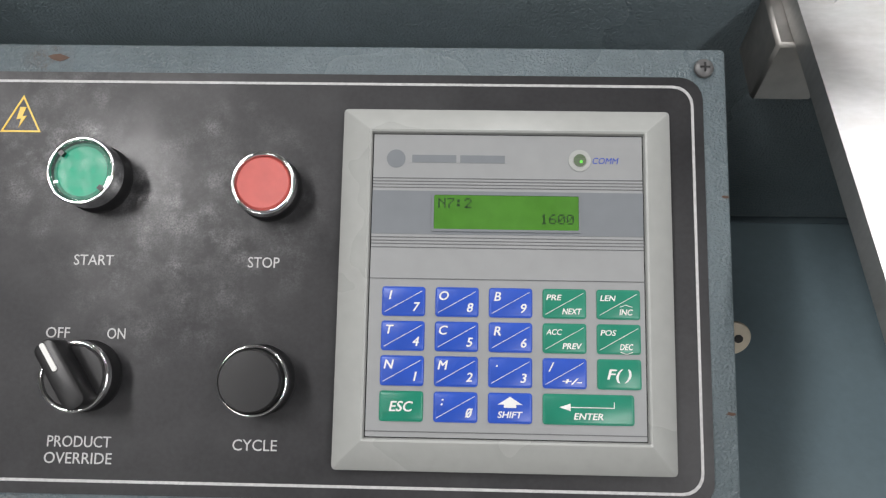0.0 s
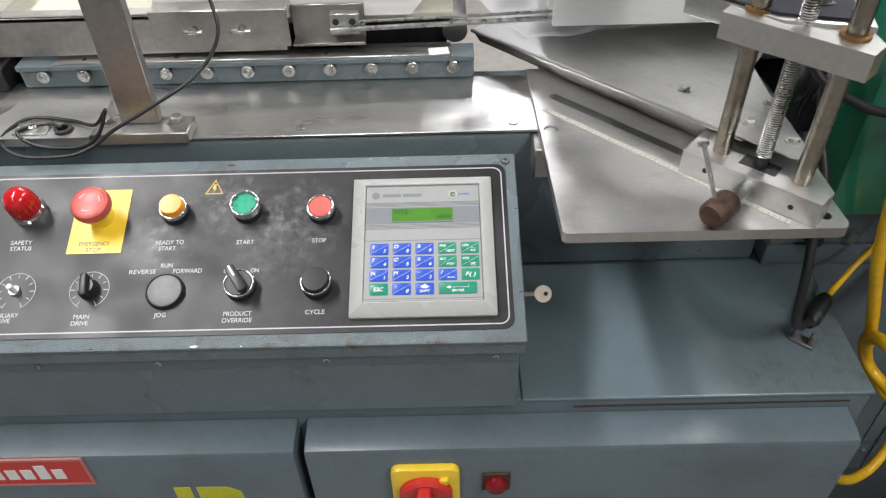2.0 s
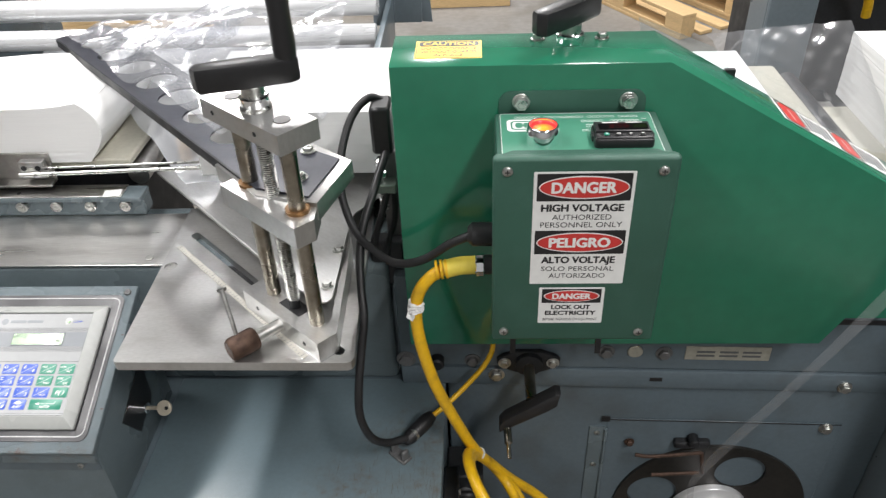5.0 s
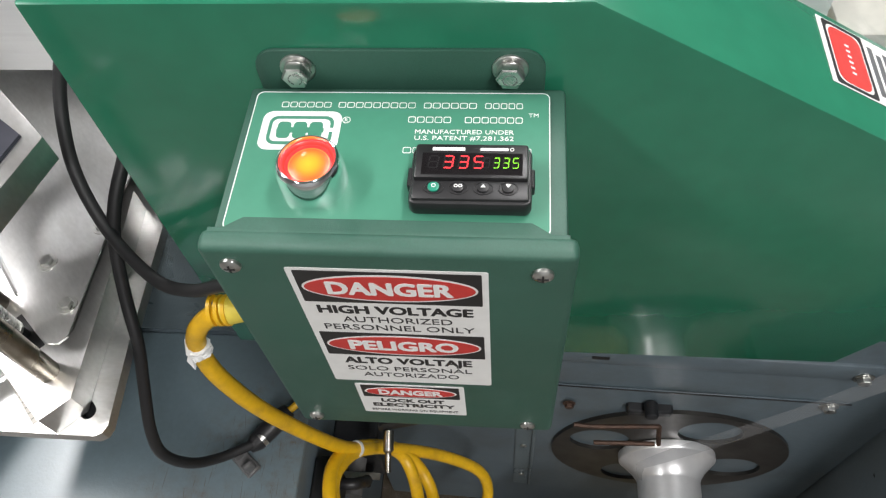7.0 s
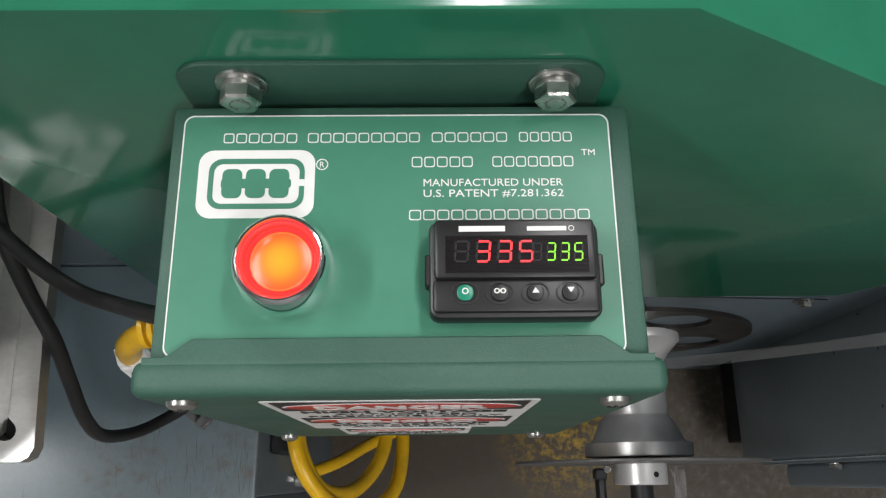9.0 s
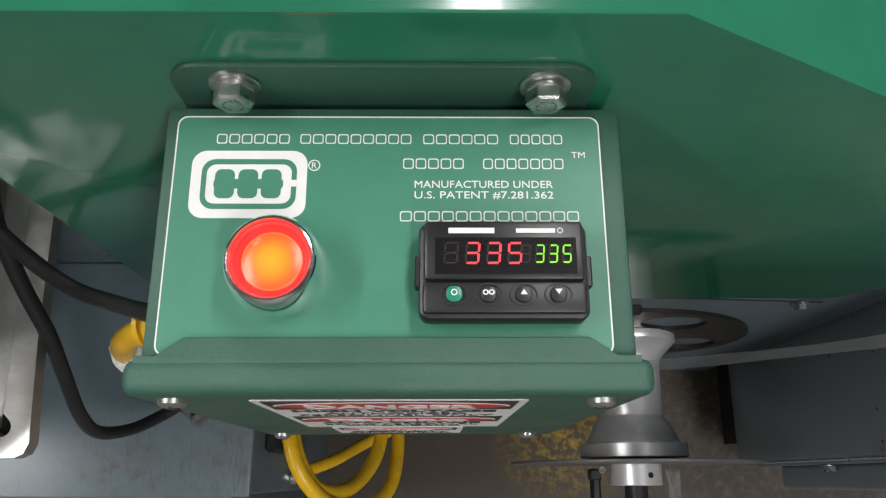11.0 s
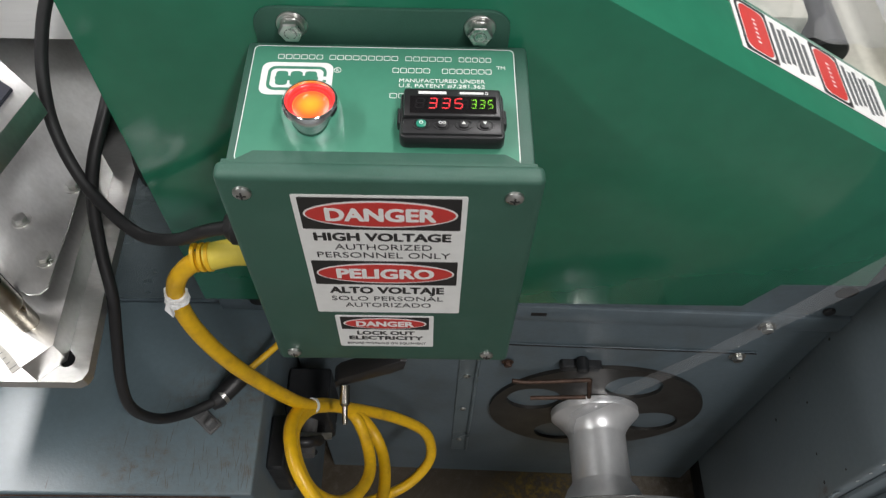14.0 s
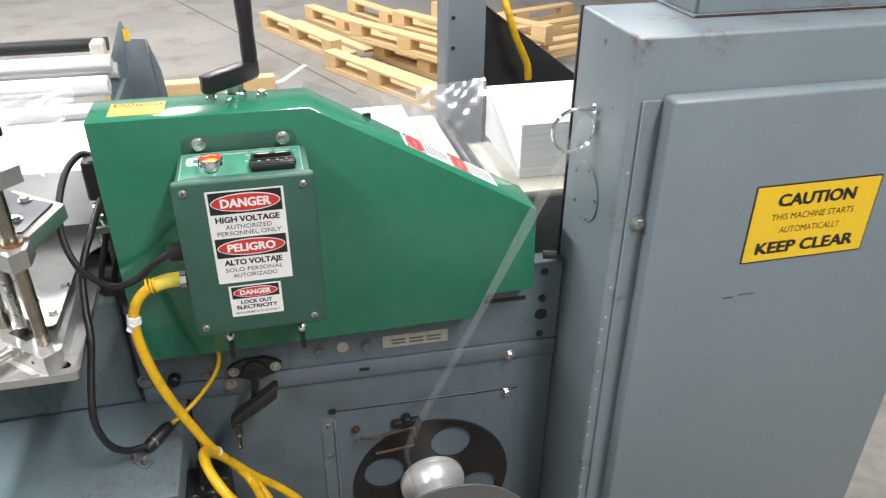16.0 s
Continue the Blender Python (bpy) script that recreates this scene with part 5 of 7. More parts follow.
part("hinge", moved(joined(Box(0.816, 0.843, 0.2655, 0.2675, 0.14, 0.6), moved(Cyl(0.003, 0.45, 10), Matrix.Translation((0.8435, 0.2645, 0.145)))), I3), BLUE, acc)
# Black strip and patch stand for the gap's shade; no groove is cut.
part("gap_shade_strip", moved(Box(0.848, 1.228, 0.2632, 0.2642, 0.6198, 0.6216), I3), BLACK, acc)
part("gap_shade_patch", moved(Box(0.834, 0.848, 0.263, 0.2647, 0.616, 0.628), I3), BLACK, acc)
for hz in (0.585, 0.5, 0.36, 0.2):
    screw(acc, Vector((0.829, 0.2655, hz)) - Vector((0.93, 0.3, 0)), (0, -1, 0), 0.005)
for bx, bz, r in ((1.204, 0.612, 0.008), (1.205, 0.715, 0.008), (0.827, 0.781, 0.009), (0.916, 0.78, 0.009), (0.655, 0.728, 0.009), (0.616, 0.757, 0.009), (0.509, 0.757, 0.011)):
    hexbolt(mf, Vector((bx, 0.264 if bz < 0.63 else (0.259 if bz < 0.742 else 0.262), bz)) - Vector((0.93, 0.3, 0)), (0, -1, 0), r, 0.007, ZINC if bz < 0.75 else DISCG)
part("plug", moved(Cyl(0.012, 0.003, 22, 0.001), I3 @ toward((0, -1, 0), (0.871, 0.262, 0.783))), IDPLATE, mf)
part("oil_hole", moved(Cyl(0.013, 0.001, 20), I3 @ toward((0, -1, 0), (1.266, 0.2615, 0.805))), BLACK, mf)
part("slot_hole", moved(Box(0.9, 0.92, 0.2585, 0.2592, 0.72, 0.728), I3), BLACK, mf)
part("rubber_plug", moved(Cyl(0.0115, 0.02, 20, 0.003), I3 @ toward((0, -1, 0), (0.56, 0.262, 0.76))), BLACK, mf)
idp = part("id_plate", moved(Box(0.948, 1.077, 0.2605, 0.262, 0.768, 0.796, 0.0004), I3), IDPLATE, mf, "worn metal rating plate")
for q in range(6):
    part("print_bar", moved(Box(0.965 + 0.035 * (q % 3), 0.993 + 0.035 * (q % 3), 0.2602, 0.2606, 0.775 + 0.008 * (q // 3), 0.779 + 0.008 * (q // 3)), I3), LINE, idp)
for bz in (0.905, 0.843, 0.758):
    part("dark_bolt", moved(Cyl(0.0075, 0.004, 18, 0.001), I3 @ toward((0, -1, 0), (1.266, 0.262, bz))), DARK, mf)
# Thin black strip on the rail face below the guard's nose.
part("rail_dark_strip", moved(Box(1.15, 1.232, 0.2612, 0.262, 0.8445, 0.854), I3), BLACK, mf)
# Solid dark block stands in for an open cavity behind the panel's edge.
part("dark_infill", moved(Box(0.5, 0.58, 0.3, 0.5, 0.15, 0.7), I3), DARK, mf)
part("stud", moved(Cyl(0.008, 0.025, 16), I3 @ toward((1, -0.2, 0), (1.25, 0.235, 0.96))), DARK, mf)
# junk in the gap beside the ledge
gap = thing("valve_block", "dark valve block and fittings in the gap beside the ledge", "valve", pose(0.61, 0.2, 0.45))
part("block", Box(-0.03, 0.03, 0.0, 0.065, 0.02, 0.13, 0.003), DARK, gap)
part("fitting", moved(Cyl(0.012, 0.05, 16), toward((0, -1, 0), (0.0, 0.0, 0.09))), DISCG, gap)
box_ = part("switch_box", Box(-0.031, -0.008, -0.1, -0.03, 0.1, 0.2, 0.003), DARK, gap, "black switch box on the cabinet's side")
for q in (0.12, 0.18):
    part("screw_head", moved(Cyl(0.005, 0.003, 14), toward((1, 0, 0), (-0.008, -0.065, q))), ZINC, box_)
part("elbow", Tube([(-0.008, -0.05, 0.15), (0.008, -0.05, 0.15), (0.016, -0.045, 0.14), (0.018, -0.03, 0.1), (0.01, 0.0, 0.06)], 0.0075, 10), RUBBER, gap)
part("lever", Box(-0.035, 0.035, -0.03, -0.022, 0.1, 0.106), ZINC, gap)
part("pipe", Tube([(-0.02, -0.01, 0.13), (-0.025, 0.0, 0.0), (-0.02, 0.02, -0.12)], 0.005, 8), DARK, gap)
# lower crank and bearing
bear = thing("flange_bearing", "dark two-bolt flange bearing", "bearing", pose(0.713, 0.284, 0.77, 90))
part("flange", Prism([(-0.05, -0.004), (-0.043, -0.012), (-0.02, -0.022), (0.02, -0.022), (0.043, -0.012), (0.05, -0.004), (0.05, 0.005), (0.043, 0.012), (0.02, 0.022), (-0.02, 0.022), (-0.043, 0.012), (-0.05, 0.005)], 0.01, 0.003), DARK, bear)
part("boss", Lathe([(0.022, 0.01), (0.021, 0.018), (0.015, 0.02)], 26), DARK, bear)
for q in (-0.038, 0.038):
    hexbolt(bear, (q, 0, 0.01), (0, 0, 1), 0.007, 0.006)
lc = thing("hand_crank", "black hand crank on a dark shaft below the guard", "crank", pose(0.713, 0.28, 0.77), "hand cranks")
part("shaft", moved(Cyl(0.0085, 0.082, 18), toward((0, -1, -0.05), (0, 0, 0))), ROD, lc)
A_, B_ = Vector((-0.04, -0.087, -0.042)), Vector((0.044, -0.085, 0.017))
dvec = (B_ - A_).normalized()
part("arm", moved(Prism([(-0.01, -0.011), (0.075, -0.014), (0.094, -0.012), (0.099, 0.009), (0.09, 0.015), (0.0, 0.012), (-0.01, 0.005)], 0.024, 0.004), Matrix.Translation(A_ + Vector((0, 0.012, 0))) @ Matrix(((dvec.x, 0, -0.0, 0), (0, 0, -1, 0), (dvec.z, 1, 0, 0), (0, 0, 0, 1)))), BLACK, lc)
part("grip_pin", moved(Lathe([(0.0062, 0), (0.0062, 0.022), (0.0036, 0.025), (0.003, 0.046)], 16), toward((0.05, -1, -0.35), A_ + Vector((0.004, -0.012, -0.006)))), ROD, lc)
# perforated disc, winder spool
pd = thing("perforated_disc", "dark steel disc with four large round holes", "disc", pose(1.052, 0.2795, 0.396, 90, 0, -1.6))
part("disc", Sheet(oval(0, 0, 0.172, 0.172, 64), [oval(0.112 * math.cos(a), 0.112 * math.sin(a), 0.044, 0.044, 28) for a in [radians(68 + 90 * k) for k in range(4)]], 0.006), DISCM, pd)
sp = thing("winder_spool", "polished aluminium film winder spool with a thin end disc", "spool", pose(1.052, 0.2735, 0.396, 90))
SPOOLM = mat("film_covered_aluminium", (0.8, 0.8, 0.8), 0.33, 0.58, var=0.05, scale=6, rough_var=0.04)
part("spool", Lathe([(0.0702, 0.0), (0.071, 0.0008), (0.071, 0.011), (0.0702, 0.0122), (0.0695, 0.0124), (0.054, 0.0285), (0.0475, 0.038), (0.0455, 0.044), (0.0455, 0.0445), (0.0455, 0.117), (0.0455, 0.1175), (0.048, 0.121), (0.054, 0.1285), (0.0655, 0.1535), (0.067, 0.1545), (0.0745, 0.156), (0.0755, 0.157), (0.0755, 0.174), (0.0745, 0.175)], 56), SPOOLM, sp)
part("winder_disc", moved(Cyl(0.1755, 0.004, 72, 0.0008), Matrix.Translation((0, 0, 0.18))), DISCG, sp, "thin grey winder disc")
hubp = part("hub", moved(Lathe([(0.0365, 0), (0.037, 0.0005), (0.037, 0.0275), (0.036, 0.0285), (0.02, 0.029)], 40), Matrix.Translation((0, 0, 0.184))), SPOOLM, sp)
part("set_screw", moved(Cyl(0.004, 0.001, 14), toward((0.35, 1, 0), (0.0125, 0.0345, 0.199))), BLACK, hubp)
part("hub_nut", moved(Lathe([(0.016, 0), (0.016, 0.03), (0.012, 0.034)], 18), Matrix.Translation((0, 0, 0.213))), DARK, sp)
latch = part("handle", joined(Box(-0.071, -0.053, 0.012, 0.03, 0.19, 0.206, 0.003), Box(-0.069, -0.055, 0.014, 0.028, 0.2, 0.262, 0.004)), BLACK, sp, "black latch handle")
part("screw_head", moved(Cyl(0.005, 0.004, 16, 0.001), toward((0, 1, 0), (-0.054, 0.03, 0.191))), CHROME, latch)
tail = bmesh.new()
rows_ = [[tail.verts.new((0.034 + 0.022 * u + 0.02 * v + 0.003 * math.sin(9 * u + 4 * v), 0.024 - 0.05 * v + 0.004 * math.sin(7 * v + 5 * u), 0.19 + 0.075 * v + 0.006 * math.sin(11 * u))) for u in (k / 6 for k in range(7))] for v in (k / 8 for k in range(9))]
for ra, rb in zip(rows_, rows_[1:]):
    for k in range(6):
        tail.faces.new((ra[k], ra[k + 1], rb[k + 1], rb[k]))
part("film_tail", tail, STRIP, sp, "crumpled end of clear film")
lv = thing("latch_lever", "rusty latch levers above the perforated disc", "lever", pose(0.998, 0.28, 0.572))
part("bracket", joined(Box(-0.03, 0.03, -0.012, 0.004, -0.004, 0.012, 0.003), moved(Cyl(0.009, 0.022, 18, 0.002), toward((0, -1, 0), (0.0, 0.0, 0.018)))), DARK, lv)
part("lever", joined(Tube([(0.01, -0.03, 0.01), (-0.07, -0.03, 0.0), (-0.1, -0.03, 0.004)], 0.0033, 8), Tube([(0.01, -0.04, -0.03), (-0.07, -0.04, -0.036)], 0.0033, 8, curved=False), Tube([(0.01, -0.03, 0.01), (0.015, -0.04, -0.03)], 0.0033, 8, curved=False)), RUST, lv)
hexbolt(lv, (-0.105, 0.0, 0.002), (0, -1, 0), 0.006, 0.006, RUST)

# ---- green guard ----
guard = thing("machine_guard", "glossy green enamelled sheet-metal machine guard with a sloping nose", "machine guard", pose(0.88, 0.27, 0.843))
I4 = Matrix.Translation((-0.88, -0.27, -0.843))
prof = [(0.534, 0.857), (1.122, 0.857), (1.146, 0.905), (1.236, 0.905), (1.23, 1.072), (0.852, 1.287), (0.534, 1.287)]
part("shell", moved(moved(Prism(prof, 0.0998, 0.0022), XZ), I4 @ Matrix.Translation((0, 0.3235, 0))), GREEN, guard)
cl = part("caution_label", moved(Box(0.562, 0.6405, 0.246, 0.301, 1.287, 1.2874), I4), YEL_S, guard, "yellow caution sticker")
part("label_border", moved(Ring(rrect(0.5635, 0.639, 0.2475, 0.2995, 0.002), rrect(0.5642, 0.6383, 0.2482, 0.2988, 0.002), 0.0002), I4 @ Matrix.Translation((0, 0, 1.2874))), BLACK, cl)
part("label_head", moved(Prism(rrect(0.566, 0.637, 0.2835, 0.2975, 0.004), 0.0002), I4 @ Matrix.Translation((0, 0, 1.2874))), BLACK, cl)
lettering(cl, "CAUTION", 0.6015 - 0.88, 0.2905 - 0.27, 1.2877 - 0.843, 0.0095, YEL_S, 0.062, 0.02)
for body_, y_, w_ in (("DO NOT OPERATE", 0.2765, 0.065), ("WITHOUT GUARDS", 0.266, 0.066), ("IN PLACE", 0.2555, 0.034)):
    lettering(cl, body_, 0.6015 - 0.88, y_ - 0.27, 1.2874 - 0.843, 0.0068, BLACK, w_, 0.01)
# label on the sloping nose
sl_a = math.degrees(math.atan2(1.287 - 1.072, 1.23 - 0.852))
nose = I4 @ Matrix.Translation((1.006, 0.286, 1.287 - (1.006 - 0.852) * (1.287 - 1.072) / (1.23 - 0.852))) @ pose(0, 0, 0.0004, 0, sl_a, 0)
nl = part("danger_label", moved(Box(0, 0.185, -0.03, 0.03, 0, 0.0004), nose), WHITE, guard, "white, red and black danger sticker")
for x0 in (0.008, 0.098):
    part("label_rim", moved(Ring(rrect(x0 - 0.004, x0 + 0.033, -0.029, 0.029, 0.002), rrect(x0 - 0.0014, x0 + 0.0304, -0.0264, 0.0264, 0.006), 0.0003), nose @ Matrix.Translation((0, 0, 0.0004))), BLACK, nl)
    part("label_head", moved(Prism(rrect(x0, x0 + 0.029, -0.025, 0.025, 0.0075), 0.0003), nose @ Matrix.Translation((0, 0, 0.0004))), RED_P, nl)
    for q in range(6):
        part("head_bar", moved(Box(x0 + 0.013, x0 + 0.0165, -0.0142 + 0.005 * q, -0.0126 + 0.005 * q, 0.0007, 0.0009), nose), WHITE, nl)
    for q in range(6):
        part("label_bar", moved(Box(x0 + 0.037 + 0.0075 * q, x0 + 0.0415 + 0.0075 * q, -0.022 + 0.003 * (q % 3), 0.023 - 0.004 * (q % 2), 0.0004, 0.0007), nose), LINE, nl)
part("edge_notch", moved(Box(0.945, 0.958, 0.317, 0.324, 1.222, 1.236), I4), BLACK, guard)
# latch studs under the guard
for gx in (0.684, 0.807):
    st_ = part("latch_stud", moved(Lathe([(0.0085, 0), (0.009, 0.003), (0.006, 0.008), (0.003, 0.01)], 18), I4 @ toward((0, -1, 0), (gx, 0.2237, 0.888))), CHROME, guard)
    part("latch_strap", moved(Box(gx - 0.004, gx + 0.004, 0.2207, 0.2236, 0.842, 0.878), I4), DARK, st_)
# mounting bracket of the box
bk = part("bracket", moved(moved(Prism(rrect(0.66, 0.8285, 1.205, 1.256, 0.014), 0.0026, 0.0006), XZ), I4 @ Matrix.Translation((0, 0.2236, 0))), GREEN_D, guard)
for bx in (0.6855, 0.8085):
    at_ = Vector((bx, 0.2209, 1.2432)) - Vector((0.88, 0.27, 0.843))
    part("washer", moved(Lathe([(0.0104, 0), (0.0104, 0.0013), (0.0099, 0.0017), (0.006, 0.0017)], 30), toward((0, -1, 0), at_)), ZINC, bk)
    part("spring_washer", moved(Lathe([(0.0074, 0.0017), (0.0077, 0.0021), (0.0077, 0.0036), (0.0073, 0.004)], 26), toward((0, -1, 0), at_)), ZINC, bk)
    head = Lathe([(0.0082, 0.004), (0.0083, 0.0044), (0.0083, 0.0088), (0.0074, 0.0097), (0.0062, 0.0098)], 6)
    bolt = part("bolt", moved(head, toward((0, -1, 0), at_)), ZINC, bk)
    stamp = [moved(Box(-0.0009, 0.0009, 0.0036, 0.0042, 0.0098, 0.01), pose(0, 0, 0, 0, 0, 36 * q)) for q in range(-4, 5)]
    part("head_stamp", moved(joined(*stamp), toward((0, -1, 0), at_)), DISCG, bolt)
# crank on the guard
for bx in (0.708, 0.785):
    hexbolt(guard, Vector((bx, 0.3, 1.287)) - Vector((0.88, 0.27, 0.843)), (0, 0, 1), 0.006, 0.006)
crank("hand_crank", "black plastic hand crank on top of the green guard", pose(0.746, 0.293, 1.309, 0, 0, 46), l0=-0.058, l1=0.05)
web("clear_shield", "tinted acrylic shield behind the green guard", [(0.84, 0.325, 1.268), (0.98, 0.325, 1.202), (0.975, 0.47, 1.206), (0.86, 0.46, 1.256)], 2, 2, 0.0, 4, ACRYL)

# ---- control box ----
cb = thing("control_box", "dark green steel control box with warning stickers", "control box", pose(0.745, 0.16, 0.98))
I5 = Matrix.Translation((-0.745, -0.16, -0.98))
part("body", moved(Box(0.655, 0.8405, 0.1125, 0.2175, 0.988, 1.231, 0.003, 2), I5), GREEN_D, cb)
lidp = part("cover", moved(Box(0.6505, 0.8455, 0.0998, 0.1135, 0.981, 1.236, 0.0045, 3), I5), GREEN_D, cb, "dark green textured cover")
part("cover_tab", moved(Prism([(0.654, 0.109), (0.841, 0.109), (0.841, 0.1145), (0.832, 0.1145), (0.822, 0.1212), (0.672, 0.1212), (0.662, 0.1145), (0.654, 0.1145)], 0.004, 0.001), I5 @ Matrix.Translation((0, 0, 1.231))), GREEN_D, lidp)
for sx, sz in ((0.666, 1.2215), (0.828, 1.2205), (0.665, 0.997), (0.827, 0.996)):
    screw(lidp, Vector((sx, 0.0998, sz)) - Vector((0.745, 0.16, 0.98)), (0, -1, 0), 0.0058)
TZ = 1.2275 - 0.98
fpl = part("faceplate", moved(Prism(rrect(0.6605, 0.8315, 0.1178, 0.2157, 0.004), 0.0012), I5 @ Matrix.Translation((0, 0, 1.2275))), GREEN_T, cb, "lighter green printed faceplate")
fpl.matrix_local = Matrix.Translation((0, -0.0033, 0.0035))
Z1 = TZ + 0.0012
part("border_line", moved(Ring(rrect(0.6607, 0.8313, 0.118, 0.2155, 0.004), rrect(0.6612, 0.8308, 0.1185, 0.215, 0.0036), 0.0002), I5 @ Matrix.Translation((0, 0, 1.2287))), WHITE, fpl)


def flat(*bms):
    return moved(joined(*bms), I5 @ Matrix.Translation((0, 0, 1.2287)))


logo = part("maker_mark", flat(Prism(rrect(0.668, 0.7138, 0.1717, 0.2002, 0.0058), 0.0002)), WHITE, fpl, "white rounded maker's mark as plain shapes")
ring_o, ring_i = rrect(0.6722, 0.7098, 0.1754, 0.1965, 0.0052), rrect(0.6742, 0.7078, 0.1776, 0.1943, 0.0036)
mark = [Ring(ring_o, ring_i, 0.0002)]
mark += [Prism(rrect(0.6772, 0.7046, 0.184, 0.188, 0.0012, 3), 0.0002)] + [Prism(rrect(0.6815 + 0.0092 * k - 0.0039, 0.6815 + 0.0092 * k + 0.0039, 0.1799, 0.1921, 0.0024, 4), 0.00024) for k in range(3)]
part("mark_ring", moved(flat(*mark), Matrix.Translation((0, 0, 0.0002))), GREEN_T, logo)
part("ring_gap", moved(flat(Prism(rrect(0.7076, 0.71, 0.1848, 0.1876, 0.0003), 0.0003)), Matrix.Translation((0, 0, 0.0002))), WHITE, logo)


def frame_bar(x0, x1, yc, h, t=0.0005):
    return Ring(rrect(x0, x1, yc - h / 2, yc + h / 2, 0.0008, 2), rrect(x0 + t, x1 - t, yc - h / 2 + t, yc + h / 2 - t, 0.0006, 2), 0.0002)


def letter_bars(x0, x1, yc, h, n):
    w = (x1 - x0) / n
    return [frame_bar(x0 + w * k + 0.0004, x0 + w * (k + 1) - 0.0004, yc, h, 0.0004) for k in range(n)]


for x0, x1, yc, h, n in ((0.6765, 0.7065, 0.2055, 0.0042, 6), (0.710, 0.7555, 0.2055, 0.0042, 9), (0.7595, 0.7905, 0.2055, 0.0042, 6), (0.7945, 0.8165, 0.2055, 0.0042, 5), (0.7505, 0.8215, 0.1725, 0.0042, 13),
                         (0.7515, 0.7765, 0.1948, 0.0044, 5), (0.7835, 0.8165, 0.1948, 0.0044, 7)):
    for bar in letter_bars(x0, x1, yc, h, n):
        part("name_bar", flat(bar), WHITE, fpl, flat=True)
lettering(fpl, "MANUFACTURED UNDER", 0.784 - 0.745, 0.186 - 0.16, Z1, 0.003, WHITE, 0.055, 0.01)
lettering(fpl, "U.S. PATENT #7.281.362", 0.784 - 0.745, 0.1815 - 0.16, Z1, 0.003, WHITE, 0.055, 0.005)
lettering(fpl, "TM", 0.8222 - 0.745, 0.1987 - 0.16, Z1, 0.0026, WHITE, 0.0055, 0.01)
regm = part("registered_mark", flat(moved(Ring(oval(0, 0, 0.0024, 0.0024, 20), oval(0, 0, 0.002, 0.002, 20), 0.0002), Matrix.Translation((0.7165, 0.194, 0)))), WHITE, fpl)
lettering(regm, "R", 0.7165 - 0.745, 0.194 - 0.16, Z1, 0.0024, WHITE, None, 0.01)


def danger_sticker(parent, x0, x1, z0, z1, y, rows):
    """White sticker with black heads, red ovals and lettering; rows: (kind, words, z, height, width)."""
    S = Matrix.Translation((-0.745, y - 0.16, -0.98)) @ XZ
    st = part("sticker", moved(Prism(rrect(x0, x1, z0, z1, 0.0015), 0.0004), S), WHITE, parent, "white danger sticker with red and black heads")
    for kind, words, z, h, w in rows:
        if kind == "head":
            hd = part("head", moved(Prism(rrect(x0 + 0.0035, x1 - 0.0035, z - h / 2, z + h / 2, 0.001), 0.0002), S @ Matrix.Translation((0, 0, 0.0004))), BLACK, st)
            cx = (x0 + x1) / 2
            part("rim", moved(Prism(oval(cx, z, (x1 - x0) / 2 - 0.0055, h * 0.42, 40), 0.0002), S @ Matrix.Translation((0, 0, 0.0006))), WHITE, hd)
            part("oval", moved(Prism(oval(cx, z, (x1 - x0) / 2 - 0.0068, h * 0.375, 40), 0.0002), S @ Matrix.Translation((0, 0, 0.0008))), RED_P, hd)
            t_ = lettering(hd, words, 0, 0, 0, h * 0.38, WHITE, w, 0.045)
            t_.matrix_local = S @ Matrix.Translation((cx, z, 0.001))
        else:
            t_ = lettering(st, words, 0, 0, 0, h, BLACK, w, 0.045 if kind == "bold" else 0.0)
            t_.matrix_local = S @ Matrix.Translation(((x0 + x1) / 2, z, 0.0004))
    return st


danger_sticker(lidp, 0.6938, 0.8005, 1.071, 1.2205, 0.0998, [("head", "DANGER", 1.2012, 0.034, 0.069), ("bold", "HIGH VOLTAGE", 1.1755, 0.0088, 0.089), ("thin", "AUTHORIZED", 1.1635, 0.0068, 0.064), ("thin", "PERSONNEL ONLY", 1.1535, 0.0068, 0.089),
                                                       ("head", "PELIGRO", 1.1298, 0.032, 0.068), ("bold", "ALTO VOLTAJE", 1.1055, 0.0088, 0.083), ("thin", "SOLO PERSONAL", 1.093, 0.0064, 0.082), ("thin", "AUTORIZADO", 1.083, 0.0064, 0.064)])
danger_sticker(lidp, 0.7055, 0.7815, 1.0105, 1.065, 0.0998, [("head", "DANGER", 1.0525, 0.021, 0.045), ("bold", "LOCK OUT", 1.0355, 0.006, 0.046), ("bold", "ELECTRICITY", 1.0265, 0.006, 0.06), ("thin", "BEFORE WORKING ON EQUIPMENT", 1.0165, 0.0035, 0.064)])
# lit push button
lb = thing("lit_push_button", "chrome-ringed push button glowing orange and red", "push button", pose(0.7052, 0.1468, 1.2322))
part("bezel", Ring3([(0.0146, 0), (0.0186, 0), (0.0186, 0.006), (0.0185, 0.009), (0.0182, 0.012), (0.0177, 0.0148), (0.017, 0.0173), (0.0163, 0.0189), (0.0156, 0.0195), (0.015, 0.0193), (0.0147, 0.018)], 56), CHROME, lb)
bl, nt_, pb = nodes_of("glowing_lens")
tc_, gr_, rp_ = nt_.nodes.new("ShaderNodeTexCoord"), nt_.nodes.new("ShaderNodeVectorMath"), nt_.nodes.new("ShaderNodeValToRGB")
gr_.operation = "LENGTH"
